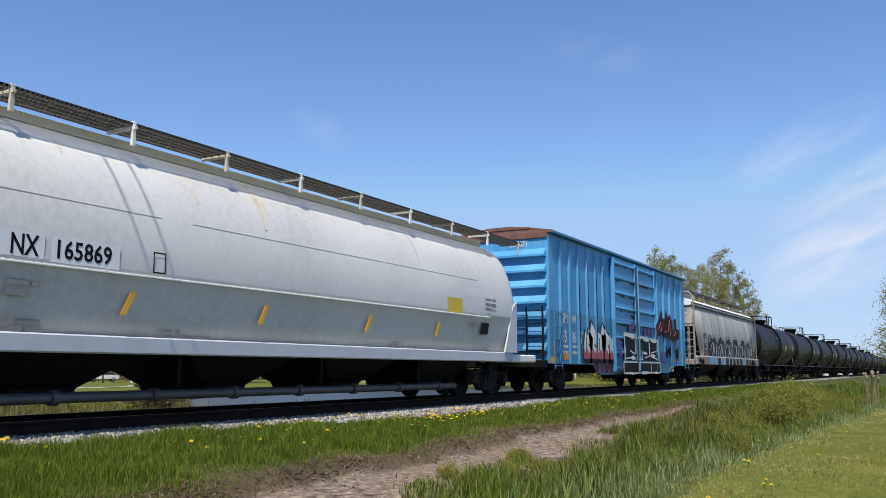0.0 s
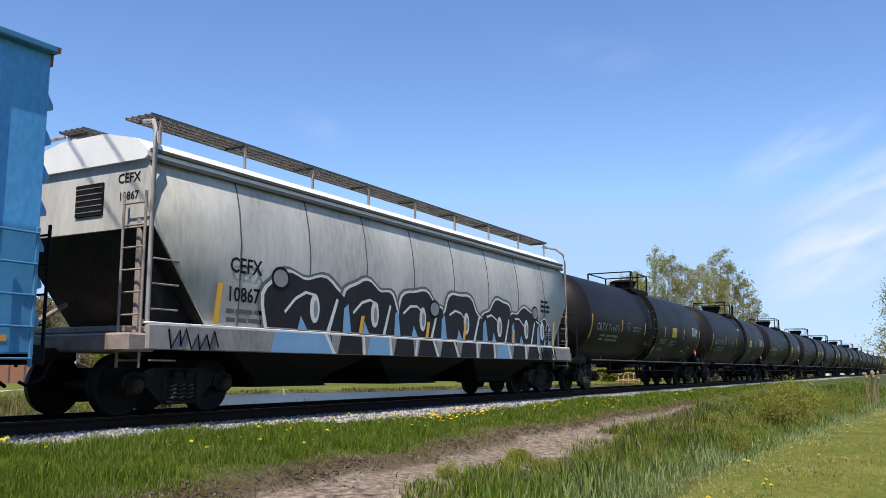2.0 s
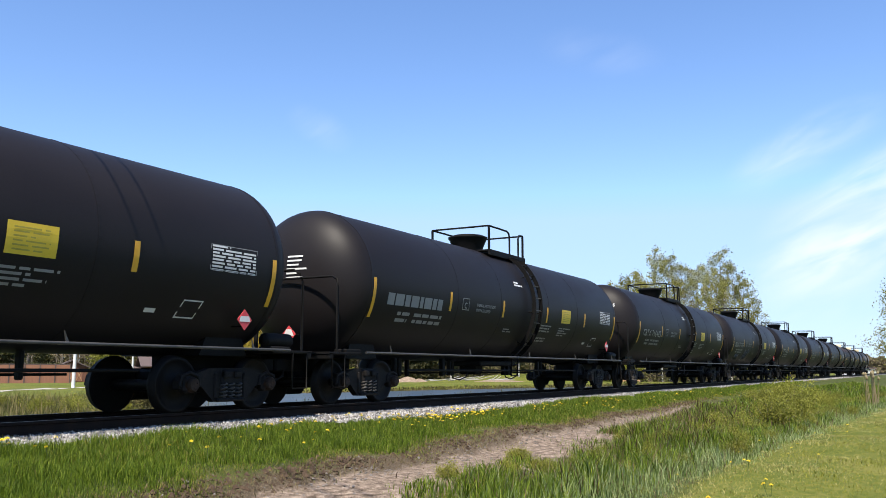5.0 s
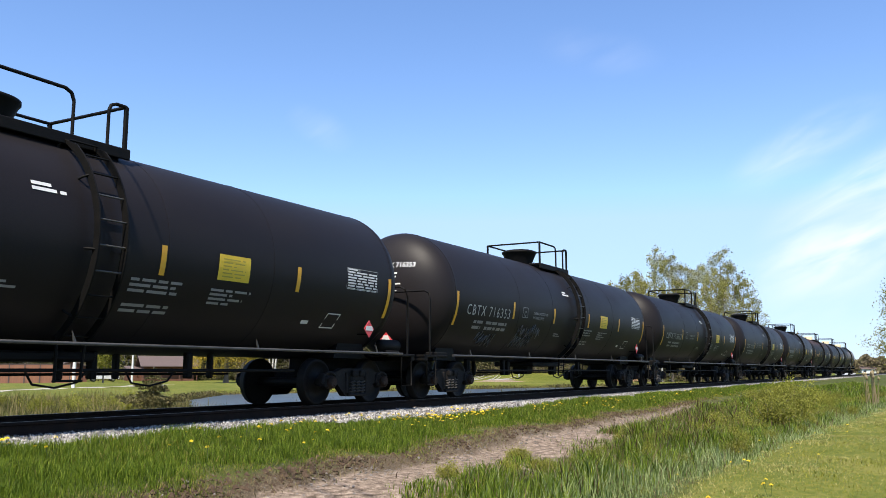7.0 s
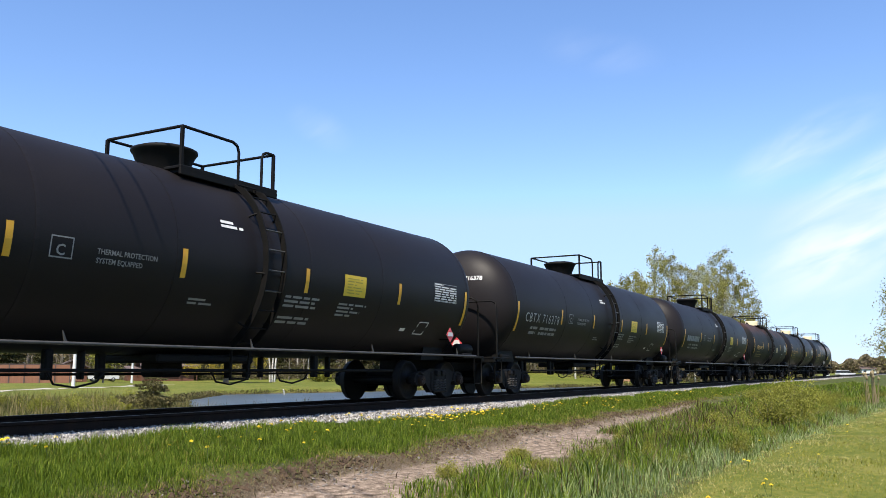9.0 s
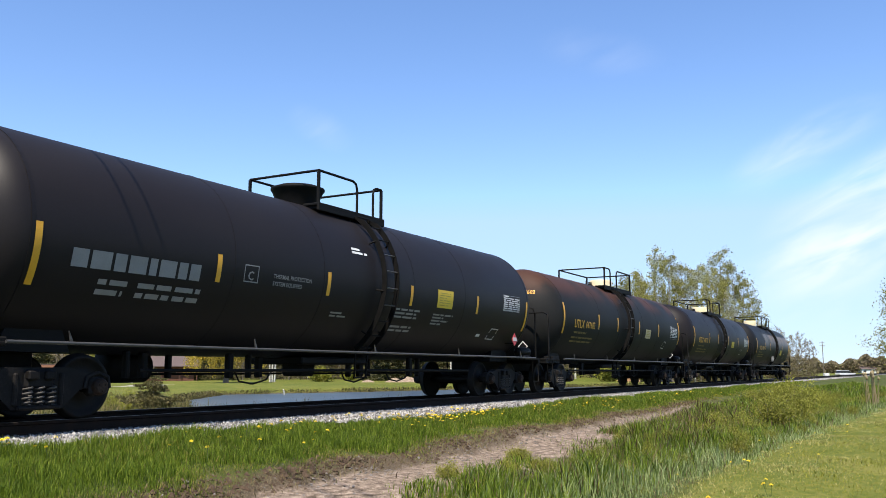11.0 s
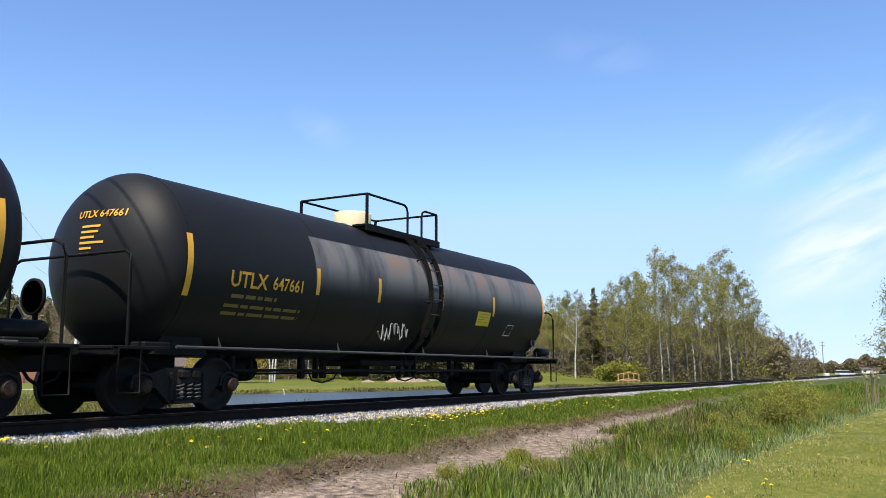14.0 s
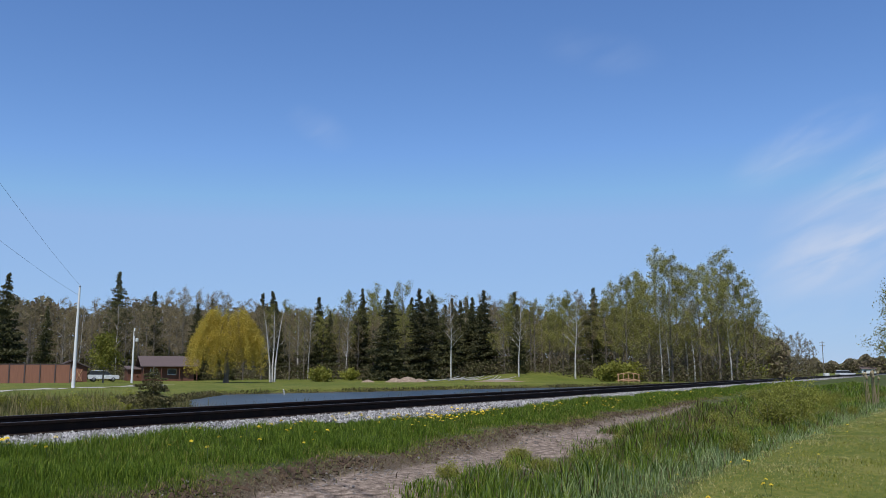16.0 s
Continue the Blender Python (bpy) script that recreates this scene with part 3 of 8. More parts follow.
BEARING = fix_normals(_b.mesh("bearing_cap", mat("rusty_bearing", [(0.01, 0.007, 0.005), (0.03, 0.017, 0.011), (0.075, 0.045, 0.03)], 9, 0.7, spec=0.2)))


def bogie(car, x):
    bg = part("bogie", BOGIE, None, car, "black cast steel truck frame", (x, 0, 0))
    for e in (-1, 1):
        w = part("wheelset", WHEELSET, None, bg, at=(AXLE * e, 0, WHEEL_R))
        wheelsets.append((w, e))
        for s in (-1, 1):
            part("bearing_cap", BEARING, None, bg, "rusty bearing cap", (AXLE * e, 1.13 * s, WHEEL_R))
    part("spring_nest", SPRING, None, bg, "dusty coil springs")


def coupler(car, x, s):
    """Draft gear and knuckle at one end; s is the end's direction."""
    b = Builder()
    b.box(x - 0.45 * s, 0, 0.88, 0.9, 0.2, 0.2, 0.03)
    b.box(x - 0.06 * s, 0.05, 0.88, 0.26, 0.3, 0.28, 0.06)
    b.tube([(x - 0.35 * s, -0.25, 0.8), (x - 0.2 * s, -0.3, 0.55), (x, -0.25, 0.45), (x + 0.02 * s, -0.1, 0.5)], 0.025, 6)
    part("coupler", b, GREASE, car, "rusty knuckle coupler with hose")


def ring_pt(R, zc, a, off=0.0):
    """A point of the tank's near side; a is the angle above the middle."""
    return (-(R + off) * math.cos(a), zc + (R + off) * math.sin(a))


def mark(car, name, R, zc, x0, x1, z0, z1, material, label="", off=0.006, skew=0.0):
    """A painted patch that follows the tank's side."""
    b = Builder()
    a0, a1 = (math.asin(max(-0.99, min(0.99, (z - zc) / R))) for z in (z0, z1))
    n = max(2, int((a1 - a0) / 0.06))
    rows = []
    for i in range(n + 1):
        a = a0 + (a1 - a0) * i / n
        y, z = ring_pt(R, zc, a, off)
        k = skew * i / n
        rows.append([(x0 + k, y, z), (x1 + k, y, z)])
    b.loft(rows, closed=False, caps=False)
    return part(name, b, material, car, label)


def bars(car, R, zc, x, z, widths, h, material, gap=1.9, name="small_print", label="illegible small print", flat=None):
    """Lines of print too small to read."""
    b = Builder()
    rng = random.Random(int(1000 * (x + z + widths[0])))
    for i, w in enumerate(widths):
        zz = z - i * h * gap
        p = x
        while p < x + w:
            q = min(x + w, p + rng.uniform(0.12, 0.4))
            if flat is None:
                a0, a1 = (math.asin(max(-0.99, min(0.99, (q2 - zc) / R))) for q2 in (zz - h, zz))
                r0, r1 = ring_pt(R, zc, a0, 0.006), ring_pt(R, zc, a1, 0.006)
            else:
                r0, r1 = (flat, zz - h), (flat, zz)
            b.add([(p, *r0), (q, *r0), (q, *r1), (p, *r1)], [(0, 1, 2, 3)])
            p = q + 0.05
    return part(name, b, material, car, label)


def word(car, text, R, zc, x, z, size, material, squeeze=1.0, label="painted lettering", flat=None, name="lettering", spread=1.0, weight=0.018):
    vs, fs = letters(text, size, spread, weight)
    b = Builder()
    pts = []
    for u, w, _ in vs:
        if flat is None:
            a = math.asin(max(-0.99, min(0.99, (z - zc) / R))) + w / R
            pts.append((x + u * squeeze, *ring_pt(R, zc, a, 0.012)))
        else:
            pts.append((x + u * squeeze, flat, z + w))
    b.add(pts, fs)
    return part(name, b, material, car, label)


def frame_mark(car, R, zc, x0, x1, z0, z1, w, material, label, skew=0.0):
    """A thin painted outline."""
    b = Builder()
    for xa, xb, za, zb in ((x0, x1, z0, z0 + w), (x0, x1, z1 - w, z1), (x0, x0 + w, z0, z1), (x1 - w, x1, z0, z1)):
        pts = []
        for xx, zz in ((xa, za), (xb, za), (xb, zb), (xa, zb)):
            a = math.asin(max(-0.99, min(0.99, (zz - zc) / R)))
            pts.append((xx + skew * (zz - z0), *ring_pt(R, zc, a, 0.007)))
        b.add(pts, [(0, 1, 2, 3)])
    return part("outlined_box", b, material, car, label)


def tank_shell(R, half, zc, head):
    """A long tank with elliptical heads and jacket seams."""
    prof = []
    for i in range(0, 13):
        a = math.pi / 2 * i / 12
        prof.append((-half - head * math.cos(a), R * math.sin(a)))
    prof += [(half * q, R) for q in (-0.6, -0.2, 0.2, 0.6)]
    for i in range(12, -1, -1):
        a = math.pi / 2 * i / 12
        prof.append((half + head * math.cos(a), R * math.sin(a)))
    return Builder().turned(prof, 0, 72, (0, 0, zc))


def ladder(car, x, R, zc, w=0.46, label="black steel ladder bent round the tank"):
    """Flat stiles that follow the tank from under its belly to the dome, with a step hung below."""
    arc = [-0.95 + 0.105 * k for k in range(21)]
    b = Builder()
    for dx in (-w / 2, w / 2):
        rows = []
        for a in arc:
            (y0, z0), (y1, z1) = ring_pt(R, zc, a, 0.08), ring_pt(R, zc, a, 0.19 if a < 0.9 else 0.13)
            rows.append([(x + dx - 0.012, y0, z0), (x + dx + 0.012, y0, z0), (x + dx + 0.012, y1, z1), (x + dx - 0.012, y1, z1)])
        b.loft(rows)
        for a in (-0.7, -0.12, 0.52, 0.98):
            s = 1 if dx > 0 else -1
            b.tube([(x + dx, *ring_pt(R, zc, a, 0.12)), (x + dx + 0.06 * s, *ring_pt(R, zc, a, 0.06)), (x + dx + 0.08 * s, *ring_pt(R, zc, a, 0.0))], 0.018, 5)
    lad = part("ladder", b, IRON, car, label)
    for k in range(10):
        y, z = ring_pt(R, zc, -0.9 + 0.205 * k, 0.15)
        part("rung", Builder().tube([(x - w / 2, y, z), (x + w / 2, y, z)], 0.014, 6), mat_side_rail if 3 <= k <= 6 else IRON, lad)
    y, z = ring_pt(R, zc, -0.95, 0.15)
    step = Builder()
    for dx in (-w / 2, w / 2):
        step.tube([(x + dx, y, z), (x + dx * 0.94, y + 0.02, 0.95), (x + dx * 0.86, y + 0.05, 0.5)], 0.022, 6)
    for zz in (0.52, 0.82):
        step.tube([(x - w / 2, y + 0.04, zz), (x + w / 2, y + 0.04, zz)], 0.018, 6)
    part("stirrup_step", step, IRON, car, "step hung below the ladder")


def tank_car(kind, number, x0, shell_mat, label, flipped=False):
    """A tank car: kind 'long' (jacketed, black lid) or 'short' (cream lid)."""
    long = kind == "long"
    R, half, head = (1.53, 7.5, 0.80) if long else (1.46, 6.75, 0.86)
    zc = 2.43 if long else 2.335
    end = 8.915 if long else 8.287
    truck = 6.95 if long else 6.35
    top = zc + R
    car = thing("tank_car", label, "tank car", pose(x0, 0, 0), "cars of the freight train")
    part("tank", tank_shell(R, half, zc, head), shell_mat, car)
    for q in (-1.0, -0.52, -0.21, 0.21, 0.52, 1.0):
        b = Builder().turned([(q * half - 0.03, R - 0.01), (q * half - 0.03, R + 0.004), (q * half + 0.03, R + 0.004), (q * half + 0.03, R - 0.01)], 0, 64, (0, 0, zc), False)
        part("jacket_seam", b, shell_mat, car)
    for s in (-1, 1):
        bogie(car, truck * s)
        coupler(car, end * s, s)
        b = Builder()
        b.box((end - 0.75) * s, 0, 0.98, 1.05, 2.75, 0.05, 0.01)
        b.box((end - 0.3) * s, 0, 0.93, 0.12, 2.75, 0.14, 0.02)
        b.box((end - 1.2) * s, 0, 0.8, 2.4, 0.62, 0.32, 0.03)
        for yy in (-1, 1):
            b.box((end - 1.05) * s, 1.2 * yy, 1.02, 0.5, 0.3, 0.1, 0.02)
            b.tube([((end - 0.35) * s, 1.36 * yy, 0.98), ((end - 0.35) * s, 1.36 * yy, 0.35), ((end - 0.75) * s, 1.36 * yy, 0.35), ((end - 0.75) * s, 1.36 * yy, 0.98)], 0.02, 6)
        part("end_platform", b, IRON, car, "black steel end platform with step")
        b = Builder()
        b.prism([(s * (truck - 0.55), 0.9), (s * (truck + 0.55), 0.9), (s * (truck + 0.3), 1.45), (s * (truck - 0.3), 1.45)], "xz", -0.9, 0.9)
        part("saddle", b, IRON, car, "bolster saddle under the tank")
        b = Builder()
        z2 = zc + 0.02
        for yy in (-1,):
            b.tube([((end - 0.5) * s, -1.35, 1.0), ((end - 0.5) * s, -1.35, z2 - 0.22), ((end - 0.53) * s, -1.3, z2 - 0.06), ((end - 0.55) * s, -1.18, z2), ((end - 0.55) * s, 1.18, z2),
                    ((end - 0.53) * s, 1.3, z2 - 0.06), ((end - 0.5) * s, 1.35, z2 - 0.22), ((end - 0.5) * s, 1.35, 1.0)], 0.024, 6)
        part("end_handrail", b, IRON, car)
    b = Builder()
    for yy in (-1, 1):
        b.tube([(-half - 0.3, (R + 0.07) * yy, 1.0), (half + 0.3, (R + 0.07) * yy, 1.0)], 0.025, 6)
    part("side_handrail", b, mat_side_rail, car, "long side handrail")
    for k in range(5):
        x = -half + 0.6 + k * (2 * half - 1.2) / 4
        b = Builder().prism([(x - 0.02, 1.0), (x + 0.03, 1.0), (x - 0.05, 1.16)], "xz", -R - 0.07, -R - 0.05)
        part("bracket", b, mat_side_rail, car)
    b = Builder().box(0, 0, zc - R - 0.05, 2.2, 1.3, 0.14, 0.03)
    part("outlet_skid", b, IRON, car)
    b = Builder().box(-0.4, 0, zc - R - 0.2, 0.5, 0.5, 0.3, 0.05)
    part("outlet_valve", b, IRON, car)
    for i, x in enumerate((-5.1, -4.6, -3.9, -2.9, -2.2, -1.7, 0.6, 1.3, 1.9, 3.0, 3.7)):
        b = Builder().box(x, -0.5 + 0.2 * (i % 3), zc - R - 0.16, 0.08 + 0.05 * (i % 2), 0.12, 0.42, 0.02)
        part("rod_hanger", b, IRON, car)
    b = Builder().tube([(-5.2, -0.9, 0.66), (5.2, -0.9, 0.66)], 0.03, 6)
    part("brake_rod", b, IRON, car)
    b = Builder().tube([(-5.2, 0.7, 0.6), (5.2, 0.7, 0.6)], 0.025, 6)
    part("air_pipe", b, IRON, car)
    for xa in (-3.2, -0.2, 1.4):
        b = Builder().tube([(xa, -0.9, 0.66), (xa + 0.12, -0.9, 0.48), (xa + 0.45, -0.9, 0.43), (xa + 0.8, -0.9, 0.5), (xa + 0.95, -0.9, 0.66)], 0.016, 6)
        part("release_rod", b, IRON, car)
    b = Builder()
    b.turned([(-0.45, 0.0), (-0.45, 0.2), (-0.4, 0.26), (0.4, 0.26), (0.45, 0.2), (0.45, 0.0)], 0, 16, (-truck + 2.6, 0.45, 0.72))
    part("air_reservoir", b, IRON, car)
    # dome platform
    back = flipped
    if long:
        p0, p1, lid_x, lad_x = (-1.1, 1.15, 0.74, -0.62) if back else (-1.05, 1.28, -0.55, 0.42)
        rails = ((-1.07, -0.85), (-0.18, 1.11)) if back else ((-1.0, 0.3), (0.89, 1.2))
    else:
        p0, p1, lid_x, lad_x = (-1.35, 1.8, 0.86, -0.46) if back else (-1.35, 1.75, -0.57, 0.42)
        rails = ((-1.28, -0.62), (0.08, 1.73)) if back else ((-1.29, 0.34), (0.96, 1.65))
    pz = top - 0.12
    for yy in (-1, 1):
        b = Builder().box((p0 + p1) / 2, 0.72 * yy, pz + 0.03, p1 - p0, 0.36, 0.05, 0.01)
        part("walkway_board", b, IRON, car, "black grating beside the manway")
        b = Builder().box((p0 + p1) / 2, 0.9 * yy, pz - 0.02, p1 - p0, 0.05, 0.16, 0.01)
        part("walkway_edge", b, IRON, car)
    for xx in (p0 + 0.1, p1 - 0.1):
        b = Builder().box(xx, 0, pz - 0.02, 0.1, 1.84, 0.08, 0.01)
        part("walkway_bearer", b, IRON, car)
    z1 = top + 0.58
    for yy in (-0.88, 0.88):
        runs = rails if yy < 0 else ((rails[0][0], rails[1][1]),)
        for i, (xa, xb) in enumerate(runs):
            b = Builder()
            c = min(0.15, (xb - xa) * 0.4)
            outer = xa == rails[0][0]
            if yy > 0:
                path = [(xa, yy, pz), (xa, yy, z1), (xb, yy, z1), (xb, yy, pz)]
            elif outer:
                path = [(xa, yy, pz), (xa, yy, z1), (xb - c, yy, z1), (xb - c * 0.3, yy, z1 - c * 0.3), (xb, yy, z1 - c), (xb, yy, pz)]
            else:
                path = [(xa, yy, pz), (xa, yy, z1 - c), (xa + c * 0.3, yy, z1 - c * 0.3), (xa + c, yy, z1), (xb, yy, z1), (xb, yy, pz)]
            for q0, q1 in zip(path, path[1:]):
                b.tube([q0, q1], 0.026, 6)
            part("guard_rail", b, IRON, car, "bent pipe guard rail on the dome")
        for xx in (rails[0][0], rails[1][1]):
            b = Builder().box(xx, yy, (pz + z1) / 2, 0.07, 0.05, z1 - pz, 0.01)
            part("guard_post", b, IRON, car)
    for xx in (rails[0][0], rails[1][1]):
        b = Builder().tube([(xx, -0.88, z1), (xx, 0.88, z1)], 0.026, 6)
        part("cross_rail", b, IRON, car)
    b = Builder()
    if long:
        b.turned([(top - 0.12, 0.38), (top + 0.02, 0.40), (top + 0.16, 0.46), (top + 0.30, 0.52), (top + 0.33, 0.55), (top + 0.37, 0.55), (top + 0.42, 0.42), (top + 0.43, 0.0)], 2, 26, (lid_x, 0, 0))
        part("manway_lid", b, IRON, car, "black domed manway housing")
    else:
        b.turned([(top - 0.12, 0.40), (top + 0.30, 0.42), (top + 0.34, 0.40), (top + 0.36, 0.0)], 2, 26, (lid_x, 0, 0))
        part("manway_lid", b, LIDCREAM, car, "cream valve housing lid")
    for q in (0.85, 1.05, 1.35):
        xx = lid_x + (q if lid_x < 0 else -q)
        b = Builder().turned([(top - 0.1, 0.06), (top + 0.1, 0.06), (top + 0.12, 0.03), (top + 0.2, 0.03), (top + 0.2, 0.0)], 2, 10, (xx, 0.1, 0))
        part("valve", b, IRON, car)
    ladder(car, lad_x, R, zc)
    bh = Builder()
    bh.turned([(-0.02, 0.24), (-0.02, 0.28), (0.02, 0.28), (0.02, 0.24), (-0.02, 0.24)], 0, 20, (-end + 0.35, 0.55, 1.75))
    bh.box(-end + 0.4, 0.55, 1.4, 0.06, 0.08, 0.8, 0.01)
    bh.box(-end + 0.35, 0.55, 1.75, 0.02, 0.5, 0.04)
    bh.box(-end + 0.35, 0.55, 1.75, 0.02, 0.04, 0.5)
    part("brake_wheel", bh, IRON, car, "hand brake wheel")
    bh = Builder().turned([(-0.35, 0.0), (-0.34, 0.1), (-0.3, 0.13), (0.3, 0.13), (0.34, 0.1), (0.35, 0.0)], 0, 12, (end - 0.95, -1.15, 1.17))
    part("brake_cylinder", bh, GREASE, car, "grey brake cylinder on the platform")
    # markings on the near side
    if long:
        for x in (-4.27, -1.45, 1.46, 4.53):
            mark(car, "yellow_stripe", R, zc, x - 0.05, x + 0.05, 2.02, 2.45, MARKYELLOW, "yellow reflective stripe")
        for x in (-7.42, 7.42):
            mark(car, "yellow_stripe", R, zc, x - 0.05, x + 0.05, 1.72, 2.5, MARKYELLOW, "yellow reflective stripe", 0.01)
        mark(car, "yellow_panel", R, zc, 2.57, 3.28, 2.06, 2.46, SIGNYELLOW, "yellow notice panel with small print")
        bars(car, R + 0.004, zc, 2.66, 2.40, [0.5, 0.52, 0.3, 0.52, 0.5, 0.42], 0.02, mat_faded_yellow, 2.7)
        frame_mark(car, R, zc, 5.95, 7.0, 2.2, 2.6, 0.012, MARKGREY, "thin outline of the data panel")
        if flipped:
            mark(car, "yellow_panel", R, zc, -0.12, 0.42, 1.22, 1.62, mat_faded_yellow, "faded yellow panel set askew", skew=0.2)
        bars(car, R, zc, 5.98, 2.59, [0.4, 0.98, 0.98, 0.98, 0.98, 0.98, 0.98, 0.98], 0.03, MARKWHITE, 1.75)
        frame_mark(car, R, zc, 5.55, 5.95, 1.45, 1.72, 0.02, MARKWHITE, "small white outlined panel", 0.2)
        mark(car, "white_patch", R, zc, 4.95, 5.15, 1.5, 1.56, MARKWHITE)
        bars(car, R, zc, 2.5, 1.92, [0.9, 0.5, 0.75, 0.5], 0.035, MARKGREY)
        bars(car, R, zc, 0.95, 1.95, [0.95, 0.85, 0.9], 0.04, MARKGREY)
        bars(car, R, zc, 0.95, 1.6, [0.85, 0.85], 0.04, MARKGREY)
        bars(car, R, zc, -0.65, 3.02, [0.3, 0.5], 0.045, MARKWHITE, 1.6)
        frame_mark(car, R, zc, -3.7, -3.36, 2.08, 2.36, 0.018, MARKGREY, "small grey outlined panel")
        word(car, "C", R, zc, -3.62, 2.12, 0.2, MARKGREY)
        word(car, "THERMAL PROTECTION", R, zc, -3.0, 2.2, 0.1, MARKGREY, 0.95)
        word(car, "SYSTEM EQUIPPED", R, zc, -3.0, 2.08, 0.1, MARKGREY, 0.95)
        bars(car, R, zc, -1.2, 1.75, [0.35, 0.5], 0.03, MARKGREY)
        if number:
            word(car, number, R, zc, -6.92, 2.0, 0.36, mat_number, 0.93, spread=1.28, weight=0.0)
        else:
            bars(car, R, zc, -6.9, 2.24, [2.3], 0.24, MARKGREY)
        if "353" in number:
            rt = random.Random(8)
            for xa, xb, za, zb in ((-3.8, -2.3, 1.62, 1.86), (-3.75, -2.6, 1.36, 1.58), (-5.9, -4.95, 1.34, 1.56)):
                pts = []
                for q in range(26):
                    z = (za if q % 2 else zb) + rt.uniform(-0.08, 0.08)
                    a = math.asin(max(-0.99, min(0.99, (z - zc) / R)))
                    pts.append((xa + (xb - xa) * q / 25 + rt.uniform(-0.06, 0.06), *ring_pt(R, zc, a, 0.012)))
                part("graffiti_tag", Builder().tube(pts, 0.01, 3, False), MARKGREY, car, "thin white sprayed scribble")
        bars(car, R, zc, -6.42, 1.88, [0.5, 0.45], 0.07, MARKGREY, 1.9)
        bars(car, R, zc, -5.75, 1.88, [0.62, 0.62], 0.07, MARKGREY, 1.9)
        bars(car, R, zc, -5.06, 1.88, [0.5, 0.5], 0.07, MARKGREY, 1.9)
    else:
        for x in (-3.64, -1.63, 0.95, 3.6):
            mark(car, "yellow_stripe", R, zc, x - 0.05, x + 0.05, 2.02, 2.5, MARKYELLOW, "yellow reflective stripe")
        for x in (-6.78, 6.78):
            mark(car, "yellow_stripe", R, zc, x - 0.06, x + 0.06, 1.78, 2.72, MARKYELLOW, "yellow reflective stripe", 0.01)
        px, pz2 = (2.75, 1.76) if "661" in number else (1.8, 1.9)
        mark(car, "yellow_panel", R, zc, px, px + 0.7, pz2, pz2 + 0.34, SIGNYELLOW if "602" not in number else mat_pale_panel, "yellow notice panel with small print")
        bars(car, R + 0.004, zc, px + 0.09, pz2 + 0.29, [0.5, 0.5, 0.3, 0.5], 0.024, mat_faded_yellow, 2.6)
        frame_mark(car, R, zc, 4.5, 4.88, 1.57, 1.85, 0.02, MARKWHITE, "small white outlined panel", 0.25)
        if "661" not in number:
            frame_mark(car, R, zc, 5.4, 6.5, 1.98, 2.45, 0.012, MARKGREY, "thin outline of the data panel")
            bars(car, R, zc, 5.43, 2.51, [0.4, 1.05, 1.05, 1.05, 1.05, 1.05, 1.05, 1.05], 0.032, MARKWHITE, 1.9)
        else:
            tag = Builder()
            rt = random.Random(2)
            for k in range(7):
                xa = -1.75 + k * 0.15
                pts = [(xa + q * 0.05 + rt.uniform(-0.05, 0.05), -R - 0.02, 1.25 + 0.45 * ((q * 0.37 + rt.random() * 0.4) % 1)) for q in range(5)]
                for p0_, p1_ in zip(pts, pts[1:]):
                    tag.tube([p0_, p1_], 0.014, 3, False)
            part("graffiti_tag", tag, MARKGREY, car, "thin white sprayed scribble")
        word(car, number[:4], R, zc, -5.9, 2.0, 0.36, MARKYELLOW, 0.98, "yellow stencilled lettering")
        word(car, number[5:], R, zc, -4.88, 2.02, 0.3, MARKYELLOW, 0.95, "yellow stencilled lettering")
        bars(car, R, zc, -5.8, 1.88, [1.1], 0.06, mat_olive_print)
        bars(car, R, zc, -5.9, 1.72, [1.9, 1.9], 0.05, mat_olive_print, 2.4)
    # marks on the leading head
    def on_head(y, z):
        q = min(0.98, (y * y + (z - zc) ** 2) / R ** 2)
        return (-half - head * math.sqrt(1 - q) - 0.012, y, z)
    ink = MARKWHITE if long else MARKYELLOW
    if number:
        vs, fs = letters(number, 0.16)
        dm = Builder().add([on_head(0.15 - u, zc + 0.62 + w) for u, w, _ in vs], fs)
        part("head_lettering", dm, ink, car, "stencilled lettering on the tank head")
    rk = random.Random(9)
    for k in range(6):
        w, z, y = rk.uniform(0.25, 0.5), zc + 0.46 - k * 0.085, 0.0
        dm = Builder().add([on_head(y, z), on_head(y - w / 2, z), on_head(y - w, z), on_head(y - w, z + 0.035), on_head(y - w / 2, z + 0.035), on_head(y, z + 0.035)], [(0, 1, 2, 3, 4, 5)])
        part("head_print", dm, ink, car)
    for s in ((-1, 1) if not long and x0 < 230 else ()):
        for px, py, pz, col in (((end - 0.54) * s, -0.5, 1.37, MARKWHITE),):
            b = Builder()
            d = 0.16
            b.add([(px - 0.02 * s, py, pz - d), (px - 0.02 * s, py + d, pz), (px - 0.02 * s, py, pz + d), (px - 0.02 * s, py - d, pz)], [(0, 1, 2, 3)])
            pl = part("hazard_placard", b, col, car, "diamond hazard placard")
            c = Builder()
            e = 0.012
            pts = [(0, -0.125), (0.125, 0), (0, 0.125), (-0.125, 0)]
            for o in (-1, 1):
                c.add([(px - 0.02 * s + e * o, py + p, pz + q) for p, q in pts], [(0, 1, 2, 3)])
            part("placard_face", c, MARKBLACK, pl)
